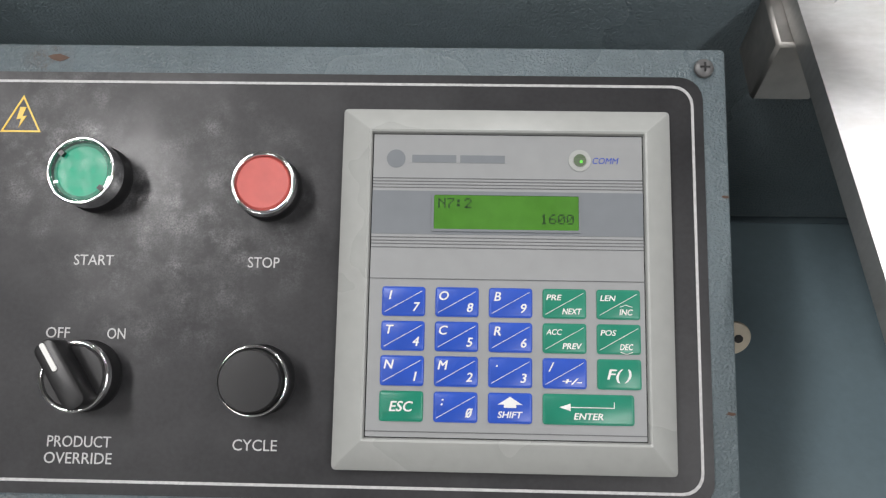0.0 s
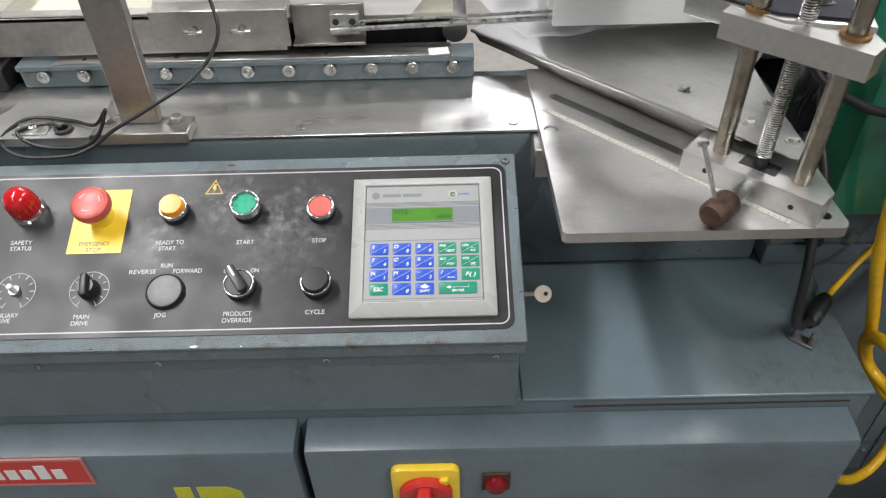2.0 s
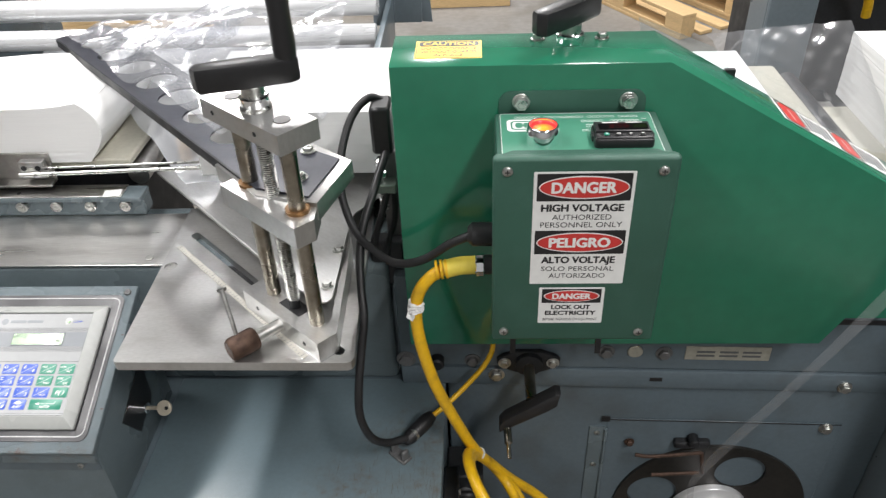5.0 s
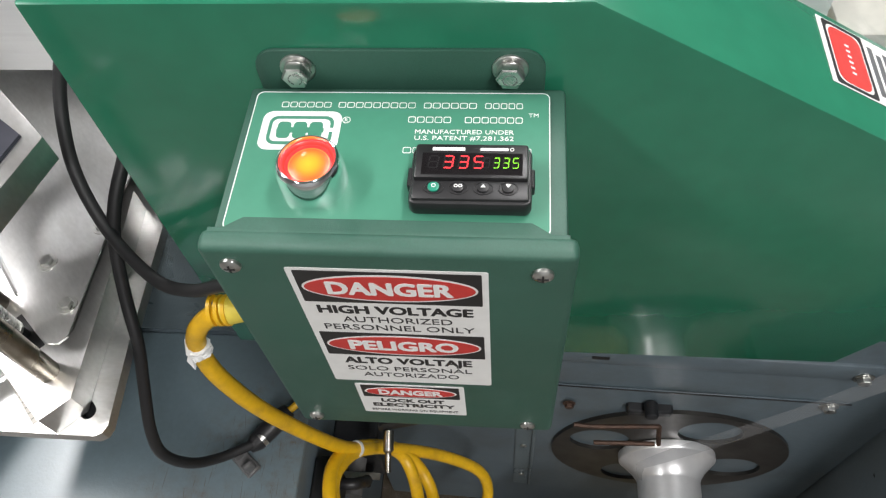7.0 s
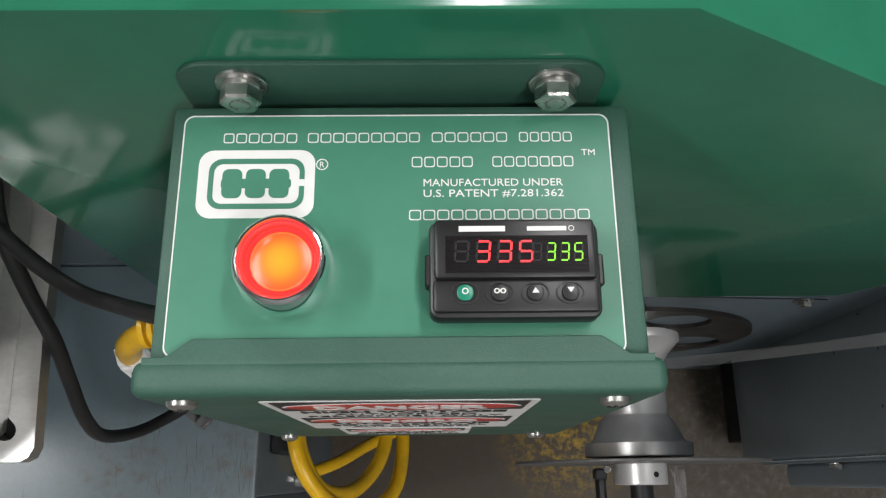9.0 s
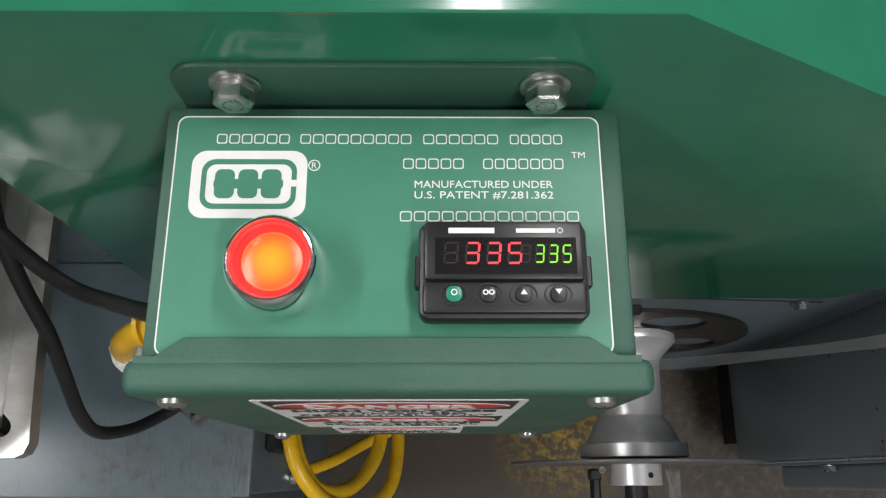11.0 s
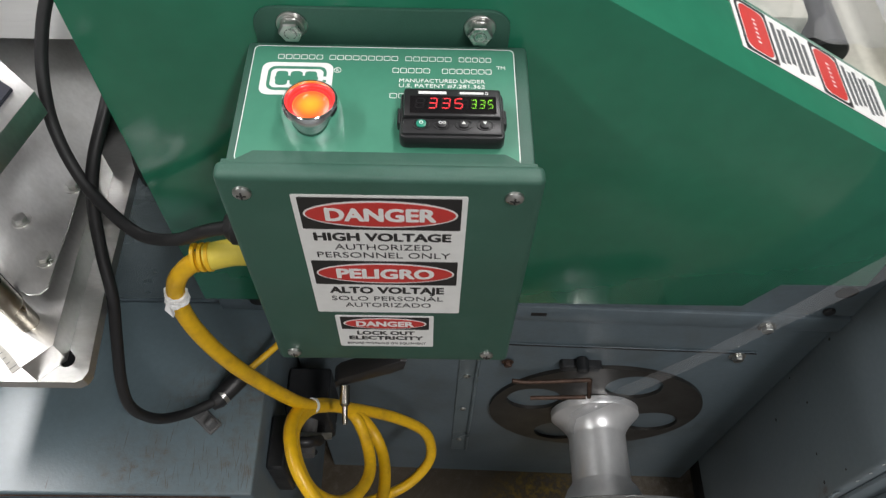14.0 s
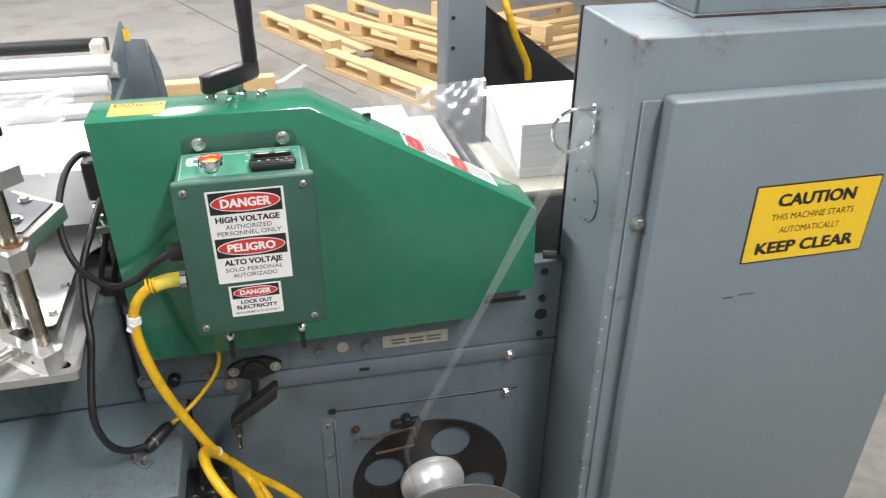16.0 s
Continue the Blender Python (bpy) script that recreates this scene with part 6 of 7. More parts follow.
nt_.links.new(tc_.outputs["Object"], gr_.inputs[0])
mr_ = nt_.nodes.new("ShaderNodeMapRange")
mr_.inputs["From Max"].default_value = 0.0152
nt_.links.new(gr_.outputs["Value"], mr_.inputs["Value"]), nt_.links.new(mr_.outputs["Result"], rp_.inputs["Fac"])
rp_.color_ramp.elements[0].color, rp_.color_ramp.elements[1].color = (1.0, 0.66, 0.03, 1), (0.9, 0.03, 0.05, 1)
for pos_, col_ in ((0.3, (1.0, 0.5, 0.02, 1)), (0.55, (1.0, 0.24, 0.02, 1)), (0.69, (1.0, 0.13, 0.025, 1)), (0.72, (1.0, 0.34, 0.06, 1)), (0.75, (0.85, 0.02, 0.03, 1)), (0.83, (1.0, 0.04, 0.06, 1)), (0.86, (0.7, 0.012, 0.025, 1)), (0.92, (1.0, 0.06, 0.08, 1))):
    e_ = rp_.color_ramp.elements.new(pos_)
    e_.color = col_
nt_.links.new(rp_.outputs["Color"], pb.inputs["Emission Color"])
pb.inputs["Emission Strength"].default_value, pb.inputs["Base Color"].default_value, pb.inputs["Roughness"].default_value = 1.0, (0.3, 0.03, 0.01, 1), 0.3
lens = part("lens", Lathe([(0.0145, -0.008), (0.0145, 0.0002), (0.0141, 0.0005), (0.0136, 0.0001), (0.0128, -0.0014), (0.0124, -0.0012), (0.0119, -0.0026), (0.0112, -0.0021), (0.006, -0.0014), (0.001, -0.0012)], 56), bl, lb, "glowing orange lens with a red rim")
lens.matrix_local = Matrix.Translation((0, 0, 0.0165))
# temperature controller
tcn = thing("temperature_controller", "black panel-mount temperature controller with red and green digits", "temperature controller", pose(0.79, 0.1445, 1.2322))
part("case", Prism(rrect(-0.0315, 0.0315, -0.0185, 0.019, 0.004), 0.0105, 0.0022), BLACK, tcn)
step = part("bezel", joined(Box(-0.0295, 0.0295, -0.0045, 0.0182, 0.008, 0.0142, 0.0016, 2), Box(-0.03, 0.03, -0.0165, -0.0042, 0.0085, 0.0122, 0.0016, 2)), BLACK, tcn)
for sx in (-0.0318, 0.0318):
    part("side_clip", Box(sx - 0.0012, sx + 0.0012, -0.006, 0.006, 0.002, 0.009, 0.0006), BLACK, tcn)
win = part("window", Box(-0.0255, 0.0265, -0.0025, 0.0115, 0.0142, 0.01435), mat("smoked_window", (0.014, 0.012, 0.013), 0.4, spec=0.15), tcn)
SEG = {"0": "abcdef", "3": "abgcd", "5": "afgcd", "8": "abcdefg"}


def seven(x, y, w, h, s, z, lit, tilt=0.09):
    hw, hh, t = w / 2, h / 2, w * 0.17
    bars = {"a": (0, hh, 1), "g": (0, 0, 1), "d": (0, -hh, 1), "b": (hw, hh / 2, 0), "c": (hw, -hh / 2, 0), "f": (-hw, hh / 2, 0), "e": (-hw, -hh / 2, 0)}
    out = []
    for q in lit:
        cx, cy, hor = bars[q]
        bx, by = (hw * 0.82, t / 2) if hor else (t / 2, hh * 0.41)
        out.append(Prism([(x + cx + px + tilt * (cy + py), y + cy + py) for px, py in ((-bx, -by), (bx, -by), (bx, by), (-bx, by))], 0.0002))
    return [moved(b, Matrix.Translation((0, 0, z))) for b in out]


ghost, red_, grn_ = [], [], []
for k, ch in enumerate(" 335"):
    dx = -0.0195 + 0.0078 * k
    ghost += seven(dx, 0.0055, 0.0046, 0.0076, ch, 0.01435, [c for c in "abcdefg" if c not in SEG.get(ch, "")])
    red_ += seven(dx, 0.0055, 0.0046, 0.0076, ch, 0.01435, SEG.get(ch, ""))
for k, ch in enumerate(" 335"):
    dx = 0.0092 + 0.005 * k - 0.0012
    ghost += seven(dx, 0.0052, 0.0028, 0.0064, ch, 0.01435, [c for c in "abcdefg" if c not in SEG.get(ch, "")])
    grn_ += seven(dx, 0.0052, 0.0028, 0.0064, ch, 0.01435, SEG.get(ch, ""))
tagged(part("unlit_segment", joined(*ghost), LED_OFF, win), kind="stuff")
part("red_digits", joined(*red_), LED_R, win, "glowing red digits 335")
part("green_digits", joined(*grn_), LED_G, win, "glowing green digits 335")
for bar in (Box(-0.0205, -0.0035, 0.0131, 0.0152, 0, 0.0002), Box(0.0045, 0.019, 0.0133, 0.015, 0, 0.0002)):
    part("maker_bar", moved(bar, Matrix.Translation((0, 0, 0.0142))), WHITE, step)
part("maker_ring", moved(Ring(oval(0, 0, 0.0011, 0.0011, 14), oval(0, 0, 0.0008, 0.0008, 14), 0.0002), Matrix.Translation((0.0208, 0.0142, 0.0142))), WHITE, step)
# Added slats block the digits' light at low angles; no real louvre here.
bm = bmesh.new()
for q in range(29):
    y = -0.0024 + 0.00048 * q
    bm.faces.new([bm.verts.new(p) for p in ((-0.0254, y, 0.0146), (0.0264, y, 0.0146), (0.0264, y, 0.01486), (-0.0254, y, 0.01486))])
part("added_louvre", bm, BLACK, win, "added fine black slats that hide the digits from low angles")
for k, bx in enumerate((-0.0185, -0.006, 0.0068, 0.0195)):
    kb = part("button", moved(Prism(rrect(bx - 0.003, bx + 0.003, -0.0125, -0.0065, 0.0026), 0.0012, 0.0005), Matrix.Translation((0, 0, 0.0122))), KEYG if k == 0 else BLACK, tcn)
    part("button_ring", moved(Ring(oval(bx, -0.0095, 0.0052, 0.0042, 24), oval(bx, -0.0095, 0.0046, 0.0036, 24), 0.0005), Matrix.Translation((0, 0, 0.0121))), BLACK, kb)
    mk = {0: [Ring(oval(bx, -0.009, 0.0012, 0.0012, 14), oval(bx, -0.009, 0.0008, 0.0008, 14), 0.0002)], 1: [Ring(oval(bx + q, -0.009, 0.0011, 0.001, 14), oval(bx + q, -0.009, 0.0006, 0.0006, 14), 0.0002) for q in (-0.0011, 0.0011)],
          2: [Prism([(bx - 0.0013, -0.0098), (bx + 0.0013, -0.0098), (bx, -0.0078)], 0.0002)], 3: [Prism([(bx - 0.0013, -0.0078), (bx, -0.0098), (bx + 0.0013, -0.0078)], 0.0002)]}[k]
    part("symbol", moved(joined(*mk), Matrix.Translation((0, 0, 0.0134))), WHITE, kb)

# ---- cables ----
yc = thing("yellow_cable", "thick yellow power cable coiled and tied below the box", "cable", pose(0.62, 0.16, 0.75))
pts = [(0.652, 0.167, 1.048), (0.62, 0.166, 1.048), (0.588, 0.162, 1.043), (0.564, 0.1575, 1.022), (0.5535, 0.154, 0.988), (0.557, 0.15, 0.932), (0.5745, 0.152, 0.845), (0.6, 0.16, 0.74), (0.622, 0.172, 0.675), (0.655, 0.2, 0.598), (0.684, 0.19, 0.552), (0.704, 0.158, 0.535),
       (0.71, 0.11, 0.548), (0.703, 0.062, 0.585), (0.68, 0.04, 0.635), (0.648, 0.045, 0.69), (0.62, 0.08, 0.722), (0.607, 0.128, 0.718), (0.613, 0.165, 0.688), (0.64, 0.193, 0.625), (0.664, 0.196, 0.58), (0.682, 0.167, 0.566), (0.691, 0.125, 0.57),
       (0.682, 0.086, 0.604), (0.66, 0.06, 0.652), (0.634, 0.062, 0.698), (0.616, 0.094, 0.716), (0.61, 0.133, 0.71), (0.626, 0.176, 0.662), (0.67, 0.205, 0.575), (0.725, 0.217, 0.505), (0.765, 0.215, 0.445), (0.772, 0.195, 0.385), (0.742, 0.168, 0.348),
       (0.7, 0.145, 0.347), (0.655, 0.12, 0.388), (0.617, 0.095, 0.439), (0.584, 0.077, 0.47)]
off = Vector((0.62, 0.16, 0.75))
part("cord", Tube([Vector(p) - off + Vector((0.011 * min(1, max(0, (0.95 - p[2]) / 0.25)), 0, 0)) if p[0] > 0.59 else Vector(p) - off for p in pts], 0.0082, 12), YEL_C, yc)
part("sleeve", Tube([Vector(p) - off for p in ((0.632, 0.1665, 1.048), (0.612, 0.1655, 1.0475), (0.592, 0.1625, 1.044))], 0.0118, 14), mat("pale_yellow_connector", (0.75, 0.6, 0.08), 0.45, var=0.1), yc)
for q in range(3):
    part("sleeve_rib", moved(Ring3([(0.009, 0), (0.0125, 0), (0.0125, 0.003), (0.009, 0.003)], 20), toward((-1, -0.1, -0.1), Vector((0.596 - 0.006 * q, 0.163, 1.0448 - 0.0008 * q)) - off)), YEL_C, yc)
part("gland", moved(Cyl(0.0125, 0.014, 20), toward((-1, 0, 0), Vector((0.6535, 0.167, 1.048)) - off)), BLACK, yc)
part("gland_nut", moved(Cyl(0.0145, 0.011, 8, 0.0012), toward((-1, 0, 0), Vector((0.642, 0.167, 1.048)) - off)), CHROME, yc)
rng = random.Random(8)
tape = Tube([Vector(p) - off for p in ((0.5555, 0.155, 0.998), (0.554, 0.1545, 0.993), (0.5535, 0.154, 0.988), (0.5537, 0.1536, 0.983))], 0.0098, 14, 4)
for v in tape.verts:
    v.co += Vector((rng.uniform(-1, 1), rng.uniform(-1, 1), rng.uniform(-1, 1))) * 0.0017
part("tape", tape, PAPER, yc, "crumpled white tape round the cable", True)
scrap = Prism([(-0.006, -0.004), (0.005, -0.006), (0.008, 0.002), (0.002, 0.006), (-0.007, 0.004)], 0.0005)
for v in scrap.verts:
    v.co.z += 0.25 * v.co.x + 40 * v.co.x * v.co.y
part("tape", moved(scrap, Matrix.Translation(Vector((0.547, 0.146, 0.981)) - off) @ pose(0, 0, 0, 60, 0, -30)), PAPER, yc, "torn white tape end", True)
part("cable_tie", moved(Ring3([(0.0086, 0), (0.0102, 0), (0.0102, 0.004), (0.0086, 0.004)], 18), toward((0.42, 0.4, -0.8), Vector((0.6325, 0.1716, 0.6765)) - off)), WHITE, yc)
part("end_fitting", moved(Cyl(0.0105, 0.012, 16, 0.001), toward((1, 0, 0), Vector((0.578, 0.074, 0.474)) - off)), ZINC, yc)
bc = thing("black_cable", "black rubber cable hanging from the sealing head to the ledge", "cable", pose(0.5, 0.2, 0.75))
off = Vector((0.5, 0.2, 0.75))
part("cord", Tube([Vector(p) - off for p in ((0.51, 0.325, 1.125), (0.495, 0.28, 1.09), (0.483, 0.25, 1.062), (0.4765, 0.228, 1.032), (0.477, 0.198, 0.99), (0.481, 0.172, 0.955), (0.476, 0.15, 0.915), (0.471, 0.122, 0.866), (0.471, 0.111, 0.826), (0.481, 0.117, 0.778), (0.5, 0.134, 0.746), (0.528, 0.155, 0.732))], 0.0058, 10), RUBBER, bc)
part("plug", moved(Lathe([(0.006, 0), (0.011, 0.01), (0.012, 0.05), (0.008, 0.06)], 18), toward((0.62, 0.72, 0.12), Vector((0.523, 0.15, 0.728)) - off)), BLACK, bc)
clipm = Matrix.Translation(Vector((0.516, 0.139, 0.7085)) - off) @ pose(0, 0, 0, 0, 0, 49)
part("clip", moved(joined(Box(-0.006, 0.006, -0.014, -0.0075, 0, 0.022, 0.002), Box(-0.006, 0.006, 0.0075, 0.014, 0, 0.026, 0.002), Box(-0.009, 0.009, -0.017, 0.017, 0.0, 0.005, 0.0015)), clipm), DISCG, bc, "grey cable clip")
part("cable_tie", moved(Ring3([(0.0085, -0.002), (0.0105, -0.002), (0.0105, 0.003), (0.0085, 0.003)], 16), toward((0.62, 0.72, 0.0), Vector((0.535, 0.162, 0.731)) - off)), ZINC, bc)
yt = thing("thin_yellow_cable", "thin yellow cable from the black plug to the machine rail", "cable", pose(0.6, 0.23, 0.76))
off = Vector((0.6, 0.23, 0.76))
part("cord", Tube([Vector(p) - off for p in ((0.558, 0.19, 0.735), (0.585, 0.215, 0.74), (0.615, 0.238, 0.757), (0.642, 0.252, 0.785), (0.655, 0.258, 0.815), (0.655, 0.262, 0.85))], 0.0042, 10), YEL_C, yt)
pc = thing("plug_cable", "black plug and cable on the side of the control box", "cable", pose(0.6, 0.16, 1.08))
off = Vector((0.6, 0.16, 1.08))
part("plug", moved(Lathe([(0.013, 0), (0.0145, 0.006), (0.0145, 0.03), (0.009, 0.036)], 20), toward((-1, 0, 0), Vector((0.658, 0.155, 1.103)) - off)), BLACK, pc)
part("cord", Tube([Vector(p) - off for p in ((0.63, 0.155, 1.103), (0.6, 0.163, 1.083), (0.566, 0.176, 1.05), (0.53, 0.19, 1.033), (0.5, 0.21, 1.037), (0.473, 0.235, 1.049), (0.457, 0.258, 1.075), (0.45, 0.28, 1.1), (0.452, 0.308, 1.135), (0.466, 0.336, 1.172), (0.49, 0.35, 1.192), (0.512, 0.355, 1.182))], 0.0055, 10), RUBBER, pc)
sh = thing("sealing_head", "dark sealing head with hose fittings beside the green guard", "machine part", pose(0.505, 0.34, 1.1))
part("body", Box(-0.014, 0.014, -0.02, 0.025, 0.02, 0.09, 0.004), BLACK, sh)
part("bracket", Box(-0.005, 0.03, -0.01, 0.02, -0.16, 0.02, 0.002), DISCG, sh)
part("fitting", moved(Lathe([(0.006, 0), (0.009, 0.002), (0.009, 0.009), (0.0055, 0.011), (0.0055, 0.017), (0.0085, 0.019), (0.0085, 0.026), (0.005, 0.029)], 14), Matrix.Translation((-0.004, -0.02, -0.012))), CHROME, sh)
part("clamp", joined(Box(-0.018, 0.016, -0.034, -0.008, -0.034, -0.02, 0.002), moved(Cyl(0.005, 0.006, 6), Matrix.Translation((-0.008, -0.024, -0.02)))), mat("grey_green_casting", (0.16, 0.2, 0.17), 0.4, 0.5, var=0.2, scale=40), sh)
part("spring", Tube([(-0.004 + 0.005 * math.cos(a), -0.02 + 0.005 * math.sin(a), -0.036 - 0.0008 * a) for a in [0.6 * q for q in range(64)]], 0.0012, 6, curved=False), ZINC, sh)
part("hose", Tube([(0.004, -0.028, -0.03), (-0.008, -0.034, -0.07), (-0.022, -0.03, -0.12), (-0.025, -0.02, -0.19)], 0.005, 8), RUBBER, sh)
part("hose", Tube([(0.012, -0.02, -0.03), (0.01, -0.03, -0.08), (-0.004, -0.03, -0.13), (0.0, -0.02, -0.19)], 0.0045, 8), RUBBER, sh)
part("solenoid", Box(-0.03, 0.02, -0.03, 0.0, -0.2, -0.12, 0.004), DARK, sh)

ob_ = thing("outlet_conveyor", "cream belt outlet conveyor under the wrapped stack", "conveyor", pose(1.4, 0.5, 0.9))
part("belt", Box(-0.21, 0.3, -0.13, 0.13, 0.115, 0.134, 0.006, 2), BELT, ob_)
part("frame", Box(-0.19, 0.3, -0.12, 0.12, -0.3, 0.114), ALU_D, ob_)
tagged(part("outlet_roller", moved(Cyl(0.02, 0.27, 24, 0.002), toward((0, 1, 0), (1.172, 0.4, 1.06))), BLACK), "black rubber roller beside the cream outlet bar", "machine part")
tagged(part("outlet_bar", Box(1.078, 1.142, 0.41, 0.66, 1.07, 1.098, 0.006, 2), BELT), "cream plastic outlet bar under the film", "machine part")

# ---- tall cabinet ----
tcab = thing("tall_cabinet", "tall blue-grey painted steel cabinet with a bolted door", "cabinet", pose(1.664, 0.353, 0.008))
I6 = Matrix.Translation((-1.65, -0.35, 0))
part("body", moved(Box(1.3, 1.965, 0.092, 0.3, 0.1, 1.392, 0.006, 3), I6), BLUE_L, tcab)
part("top_box", moved(Box(1.44, 1.9, 0.187, 0.292, 1.393, 1.75, 0.004), I6), BLUE_L, tcab)
part("rust_edge", moved(Box(1.434, 1.906, 0.1772, 0.1782, 1.3925, 1.3962), I6), RUST, tcab)
part("top_flange", moved(Box(1.432, 1.908, 0.178, 0.298, 1.3925, 1.396, 0.001), I6), BLUE_L, tcab)
part("back_seal", moved(Box(1.2985, 1.305, 0.3005, 0.306, 0.9, 1.392, 0.001), I6), BLACK, tcab)
part("plinth", moved(Box(1.32, 1.945, 0.13, 0.3, -0.008, 0.1), I6), DARK, tcab)
dr = part("door", moved(joined(Box(1.318, 1.955, 0.086, 0.0915, 0.14, 1.298, 0.001), Box(1.348, 1.937, 0.05, 0.087, 0.16, 1.3085, 0.007, 3)), I6), BLUE_L, tcab, "pan-shaped steel door")
hexbolt(dr, Vector((1.338, 0.085, 1.095)) - Vector((1.65, 0.35, 0)), (0, -1, 0), 0.0095, 0.008)
hexbolt(dr, Vector((1.338, 0.085, 0.35)) - Vector((1.65, 0.35, 0)), (0, -1, 0), 0.0095, 0.008)
part("scratch", moved(joined(Box(1.5, 1.52, 0.0495, 0.05, 0.945, 0.947), Box(1.53, 1.56, 0.0495, 0.05, 0.948, 0.9495)), I6), RUST, dr)
wear = random.Random(7)
for k in range(16):
    part("paint_chip", moved(Prism([((0.0008 + 0.0022 * wear.random()) * math.cos(a), (0.001 + 0.003 * wear.random()) * math.sin(a)) for a in (2 * math.pi * q / 7 for q in range(7))], 0.0004), I6 @ toward((0, -1, 0), (1.301 + abs(wear.gauss(0, 0.004)), 0.0918, 0.35 + 0.85 * wear.random()))), CHIP, tcab)
for k in range(14):
    part("paint_chip", moved(Prism([((0.0008 + 0.0025 * wear.random()) * math.cos(a), (0.001 + 0.002 * wear.random()) * math.sin(a)) for a in (2 * math.pi * q / 7 for q in range(7))], 0.0004), I6 @ toward((-1, 0, 0), (1.2999, 0.1 + 0.18 * wear.random(), 0.45 + 0.85 * wear.random()))), CHIP_D, tcab)
weld = bmesh.new()
for k in range(70):
    bead = Lathe([(0.0012, 0.0), (0.0022 + 0.0012 * wear.random(), 0.0012), (0.001, 0.0026)], 8)
    bead.transform(I6 @ Matrix.Translation((1.3035 + 0.001 * wear.gauss(0, 1), 0.0922, 0.2 + 0.0055 * k + 0.002 * wear.random())) @ Matrix.Rotation(math.pi / 2, 4, "X"))
    spare = bpy.data.meshes.new("spare")
    bead.to_mesh(spare)
    weld.from_mesh(spare)
    bead.free()
    bpy.data.meshes.remove(spare)
part("weld_bead", weld, BLUE_L, tcab, "rough painted weld along the edge")
part("knockout", moved(Cyl(0.006, 0.001, 18), I6 @ toward((-1, 0, 0), (1.3002, 0.2, 1.358))), BLUE_D, tcab)
pv = part("pivot_plate", moved(Cyl(0.053, 0.003, 36), I6 @ toward((-1, 0, 0), (1.3002, 0.21, 1.095))), BLUE_L, tcab)
for q in range(5):
    a = radians(72 * q + 30)
    screw(pv, Vector((1.297, 0.21 + 0.047 * math.cos(a), 1.095 + 0.047 * math.sin(a))) - Vector((1.65, 0.35, 0)), (-1, 0, 0), 0.004)
ring = thing("pull_ring", "steel pull ring on a pin in the cabinet's side", "pull ring", pose(1.314, 0.203, 1.258))
part("pin", joined(moved(Cyl(0.0085, 0.006, 16), toward((-1, 0, 0))), moved(Cyl(0.004, 0.034, 16), toward((-1, 0, 0)))), CHROME, ring)
part("ring", Tube([(-0.041 + 0.037 * math.cos(a), 0.004 * a / 6 - 0.012, -0.033 + 0.037 * math.sin(a)) for a in [math.pi / 3 + 4 * math.pi * q / 48 for q in range(49)]], 0.0021, 8, 2), CHROME, ring)
cs = thing("caution_sign", "yellow metal caution sign with black lettering on the cabinet door", "sign", pose(1.648, 0.053, 1.092, 90))
part("plate", Prism(rrect(-0.1165, 0.1165, -0.0715, 0.0715, 0.001), 0.0012), BLACK, cs)
part("face", moved(Prism(rrect(-0.114, 0.114, -0.069, 0.069, 0.001), 0.0006), Matrix.Translation((0, 0, 0.0012))), YEL_S, cs)
for body_, y_, h_, w_, b_ in (("CAUTION", 0.043, 0.021, 0.145, 0.05), ("THIS MACHINE STARTS", 0.0125, 0.0115, 0.155, 0.012), ("AUTOMATICALLY", -0.0125, 0.0115, 0.115, 0.012), ("KEEP CLEAR", -0.045, 0.021, 0.188, 0.05)):
    lettering(cs, body_, 0, y_, 0.0018, h_, BLACK, w_, b_)

# ---- roller conveyor behind ----
ROLLM = mat("film_covered_roller", (0.72, 0.73, 0.74), 0.3, 0.35, var=0.08, scale=8, stretch=(0.3, 4, 4))
rc = thing("roller_stand", "film roll stand with bright steel rollers", "roller stand", pose(0.0, 1.05, 0))
for ry, rz, rr in ((-0.06, 1.045, 0.022), (0.0, 1.09, 0.024), (0.09, 1.12, 0.02), (0.16, 1.08, 0.022), (-0.14, 1.0, 0.016)):
    part("roller", moved(Cyl(rr, 0.86, 28, 0.002), toward((1, 0, 0), (-0.44, ry, rz))), ROLLM, rc)
part("side_frame", moved(moved(Prism([(-0.18, 0.97), (0.15, 0.95), (0.15, 1.06), (-0.18, 1.05)], 0.012, 0.001), Matrix(((0, 0, 1, 0.425), (1, 0, 0, 0), (0, 1, 0, 0), (0, 0, 0, 1)))), Matrix()), BLUE_D, rc)
part("side_frame", moved(Prism([(-0.18, 0.85), (0.26, 0.85), (0.28, 1.15), (0.1, 1.18), (-0.18, 1.06)], 0.012, 0.001), Matrix(((0, 0, 1, -0.46), (1, 0, 0, 0), (0, 1, 0, 0), (0, 0, 0, 1)))), BLUE_D, rc)
def upright_plate(pts, y, t):
    return moved(Prism(pts, t, 0.001), pose(0, y + t, 0, 90))


part("end_plate", upright_plate([(0.385, 0.985), (0.436, 0.985), (0.447, 1.15), (0.458, 1.165), (0.45, 1.205), (0.444, 1.205), (0.405, 1.11), (0.386, 1.07)], 0.158, 0.006), BLUE_L, rc)
part("end_cover", joined(upright_plate([(0.43, 0.98), (0.5, 0.98), (0.502, 1.02), (0.494, 1.15), (0.442, 1.152)], 0.19, 0.008), upright_plate([(0.501, 0.98), (0.526, 0.978), (0.52, 1.06), (0.496, 1.149)], 0.196, 0.008)), BLUE_L, rc)
part("dark_roller", moved(Cyl(0.018, 0.7, 24), toward((1, 0, 0), (-0.3, 0.2, 1.14))), BLACK, rc)
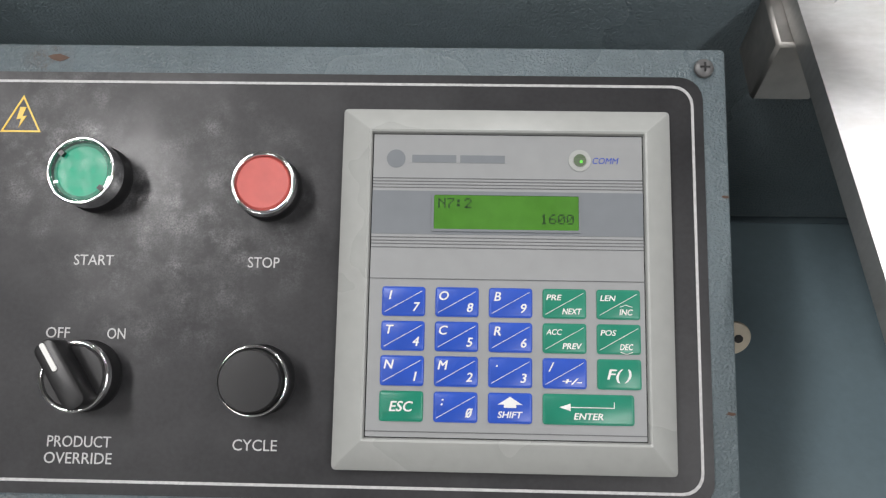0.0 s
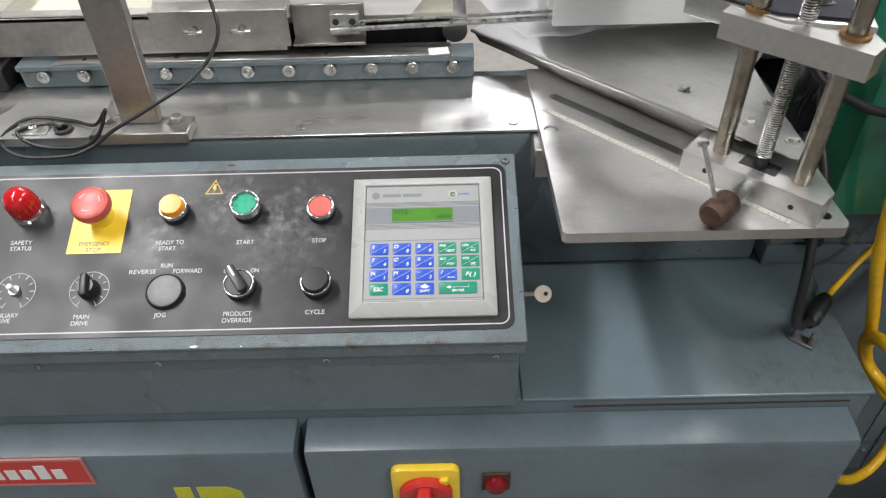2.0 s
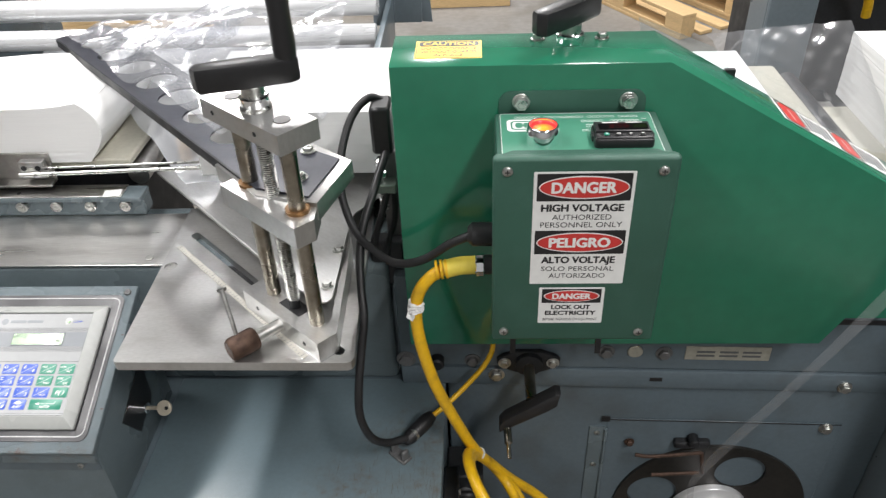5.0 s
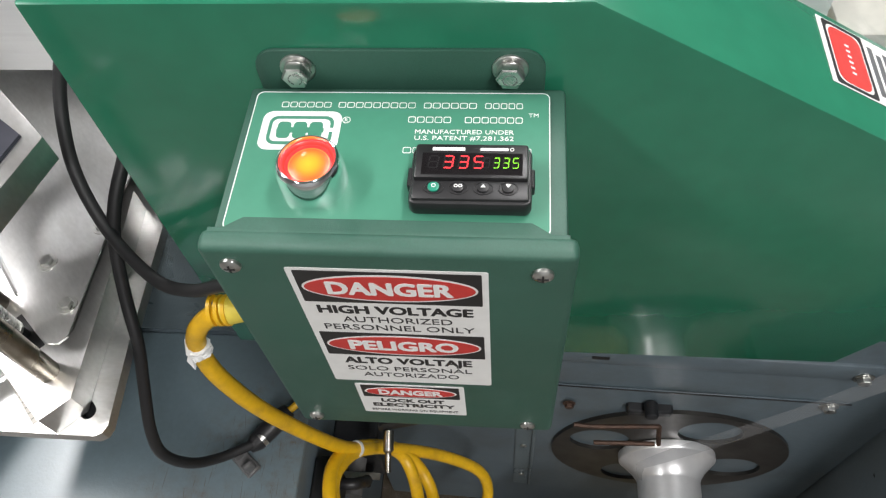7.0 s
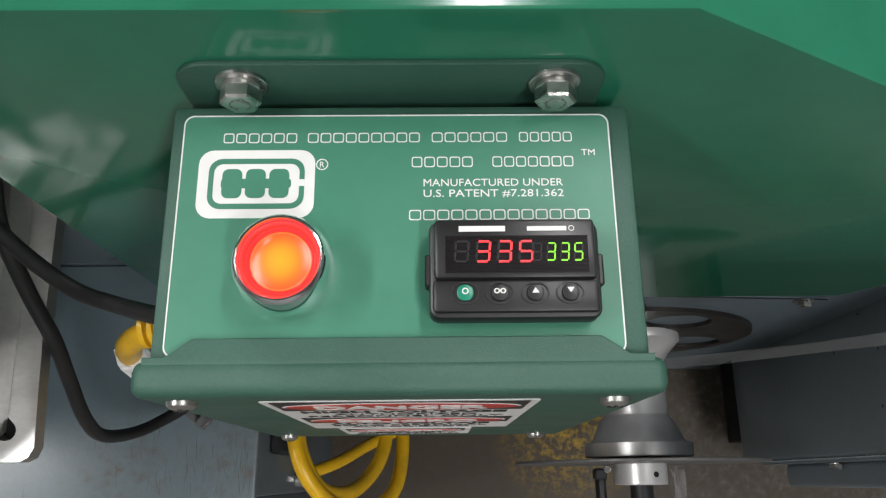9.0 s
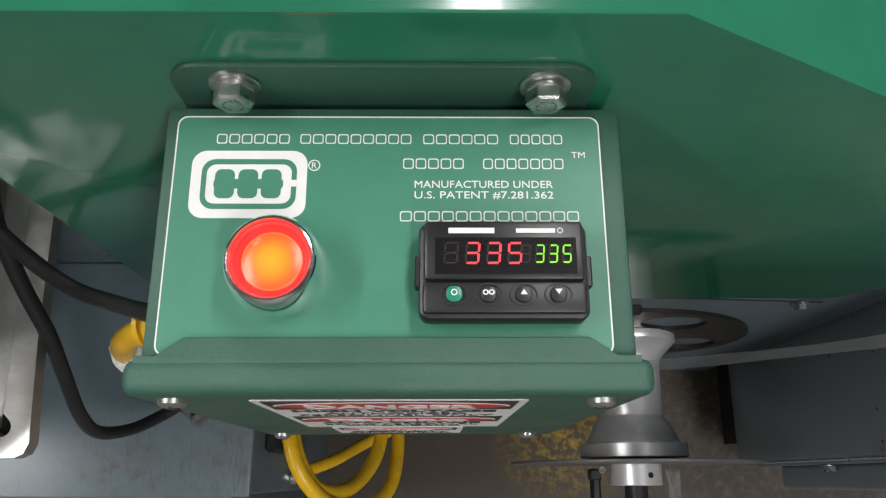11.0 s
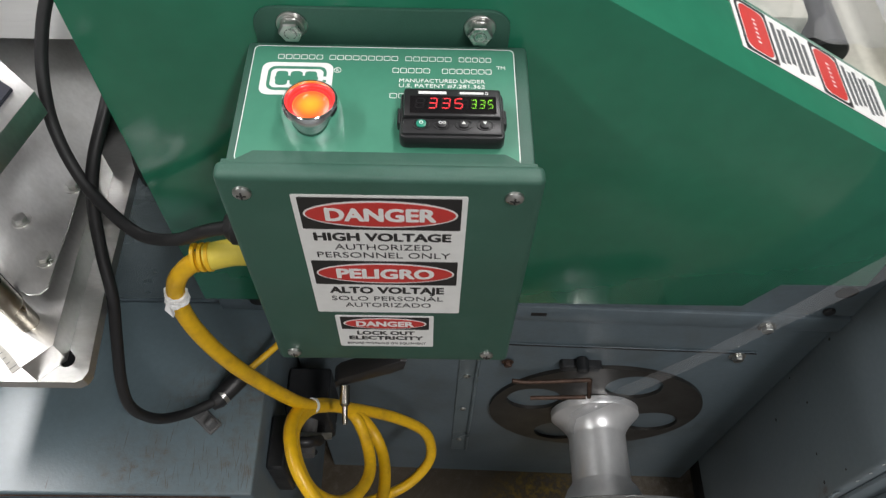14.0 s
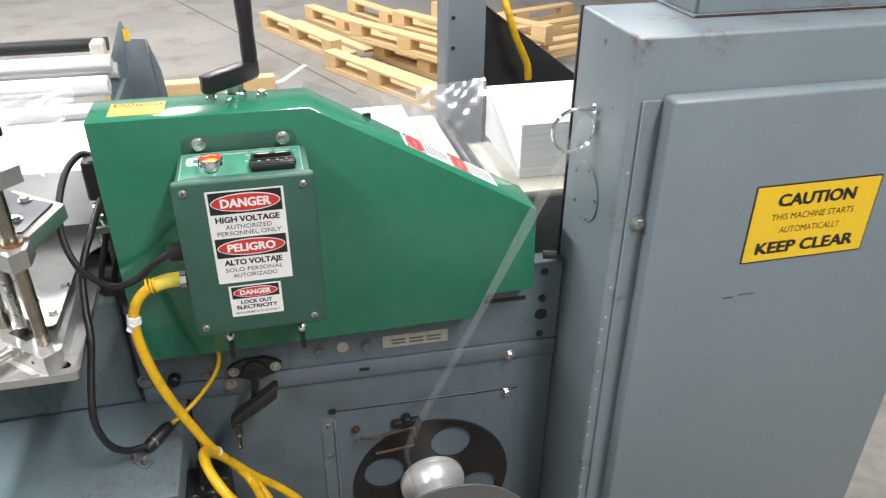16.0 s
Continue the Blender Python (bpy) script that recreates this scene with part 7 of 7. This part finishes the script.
part("end_cap", Box(0.372, 0.404, 0.1, 0.15, 1.1, 1.168, 0.004), BELT, rc)
part("sticker", Box(0.449, 0.464, 0.1555, 0.157, 1.155, 1.185), YEL_S, rc)
part("tie_bar", moved(Cyl(0.007, 0.35, 14), toward((1, 0, 0), (0.42, -0.14, 1.01))), STEEL, rc)
for lx in (-0.45, 0.43):
    part("leg", Box(lx - 0.02, lx + 0.02, -0.02, 0.05, 0, 0.97), BLUE_D, rc)
part("film_roll", moved(Cyl(0.1, 0.8, 40, 0.004), toward((1, 0, 0), (-0.41, 0.12, 0.88))), mat("film_roll_plastic", (0.45, 0.46, 0.48), 0.25, var=0.1), rc)
gp = thing("grey_column", "blue-grey machine column behind the film", "machine column", pose(1.384, 1.15, 0))
part("column", joined(Box(-0.107, 0.0, -0.06, -0.05, 0, 1.7, 0.003), Box(-0.107, -0.097, -0.05, 0.06, 0, 1.7, 0.003)), BLUE_L, gp)
for q in (1.12, 1.2):
    hexbolt(gp, (-0.09, -0.06, q), (0, -1, 0), 0.006, 0.003, DARK, False)
part("beam", Box(0.0, 1.2, -0.04, 0.05, 1.3, 1.38, 0.003), BLUE_D, gp)
part("hose", Tube([(0.185, 0.09, 0.97), (0.176, 0.085, 1.02), (0.135, 0.075, 1.1), (0.11, 0.08, 1.17), (0.105, 0.13, 1.22)], 0.011, 10), YEL_C, gp, "yellow air hose")
part("dark_machine", moved(Prism([(0.0, 0.0), (0.0, 1.26), (0.066, 1.177), (0.36, 0.958), (0.9, 0.55), (0.9, 0.0)], 0.35, 0.004), pose(0, 0.5, 0, 90)), DARK, gp)


# ---- pallets and boxes on the floor ----


def pallet(x, y, turn, z=0.0, label="pale pine shipping pallet lying on the concrete floor"):
    p = thing("pallet", label, "pallet", pose(x, y, z, 0, 0, turn), "pallets")
    for k in range(7):
        part("deck_board", Box(-0.6, 0.6, -0.5 + 0.152 * k, -0.41 + 0.152 * k, 0.12, 0.14, 0.002), WOOD, p)
    for k in range(3):
        for q in range(3):
            part("block", Box(-0.6 + 0.53 * q, -0.46 + 0.53 * q, -0.5 + 0.45 * k, -0.4 + 0.45 * k, 0.02, 0.1, 0.002), WOOD, p)
        part("runner", Box(-0.6, 0.6, -0.5 + 0.45 * k, -0.4 + 0.45 * k, 0.1, 0.12, 0.002), WOOD, p)
        part("runner", Box(-0.6, 0.6, -0.5 + 0.45 * k, -0.4 + 0.45 * k, 0.0, 0.02, 0.002), WOOD, p)
    return p


first = pallet(-1.25, 2.55, 8)
for k in range(1, 5):
    copy_thing(first, pose(-1.25 + 0.02 * k, 2.55, 0.142 * k, 0, 0, 8 + k))
for px, py, pz, turn in ((1.95, 4.4, 0.14, -62), (1.5, 5.7, 0.14, -65), (2.2, 4.75, 0.282, -57), (3.2, 5.2, 0.14, 20)):
    copy_thing(first, pose(px, py, pz, 180, 0, turn))
plank = tagged(part("plank", Box(-0.5, 0.6, -0.05, 0.05, 0, 0.09, 0.003), WOOD), "loose timber bearer on the floor", "timber")
plank.matrix_world = pose(0.25, 4.32, 0, 0, 0, 2)


def carton(x, y, z, w, d, h, turn, label):
    c = thing("cardboard_box", label, "cardboard box", pose(x, y, z, 0, 0, turn), "cartons")
    part("body", Box(-w / 2, w / 2, -d / 2, d / 2, 0, h, 0.004), CARD, c)
    part("tape", Box(-w / 2 - 0.0005, w / 2 + 0.0005, -0.025, 0.025, h - 0.06, h + 0.001), mat("brown_tape", (0.4, 0.28, 0.14), 0.3), c)
    return c


carton(-1.5, 2.45, 0.72, 0.5, 0.4, 0.32, 12, "brown cardboard box on the stacked pallets")
carton(-0.85, 2.45, 0.72, 0.45, 0.35, 0.25, -6, "brown cardboard box beside another on pallets")
mk = tagged(part("floor_mark", joined(Box(0, 0.3, 0, 0.05, 0, 0.0006), moved(Box(0, 0.42, 0, 0.04, 0, 0.0007), pose(0.28, 0, 0, 0, 0, 28))), mat("worn_floor_paint", (0.5, 0.47, 0.4), 0.6, var=0.2)), "worn cream paint mark on the floor", "floor marking", kind="structure")
mk.matrix_world = pose(0.68, 4.3, 0.001, 0, 0, 34)
bgm = thing("background_machine", "dark packaging machine standing further back", "machine", pose(-1.8, 1.35, 0))
part("frame", Box(-0.5, 0.25, -0.05, 0.4, 0, 0.95, 0.01), DARK, bgm)
part("bar", Box(-0.6, 0.2, -0.12, -0.06, 0.95, 1.02, 0.004), BLUE_D, bgm)
joint_line = tagged(part("floor_joint", Box(-2.6, 2.6, -0.006, 0.006, 0, 0.0008), mat("dark_floor_joint", (0.06, 0.055, 0.05), 0.7, var=0.2)), "dark sawn joint in the concrete floor", "floor joint", kind="structure")
joint_line.matrix_world = pose(0.36, 6.48, 0.0005, 0, 0, -67)
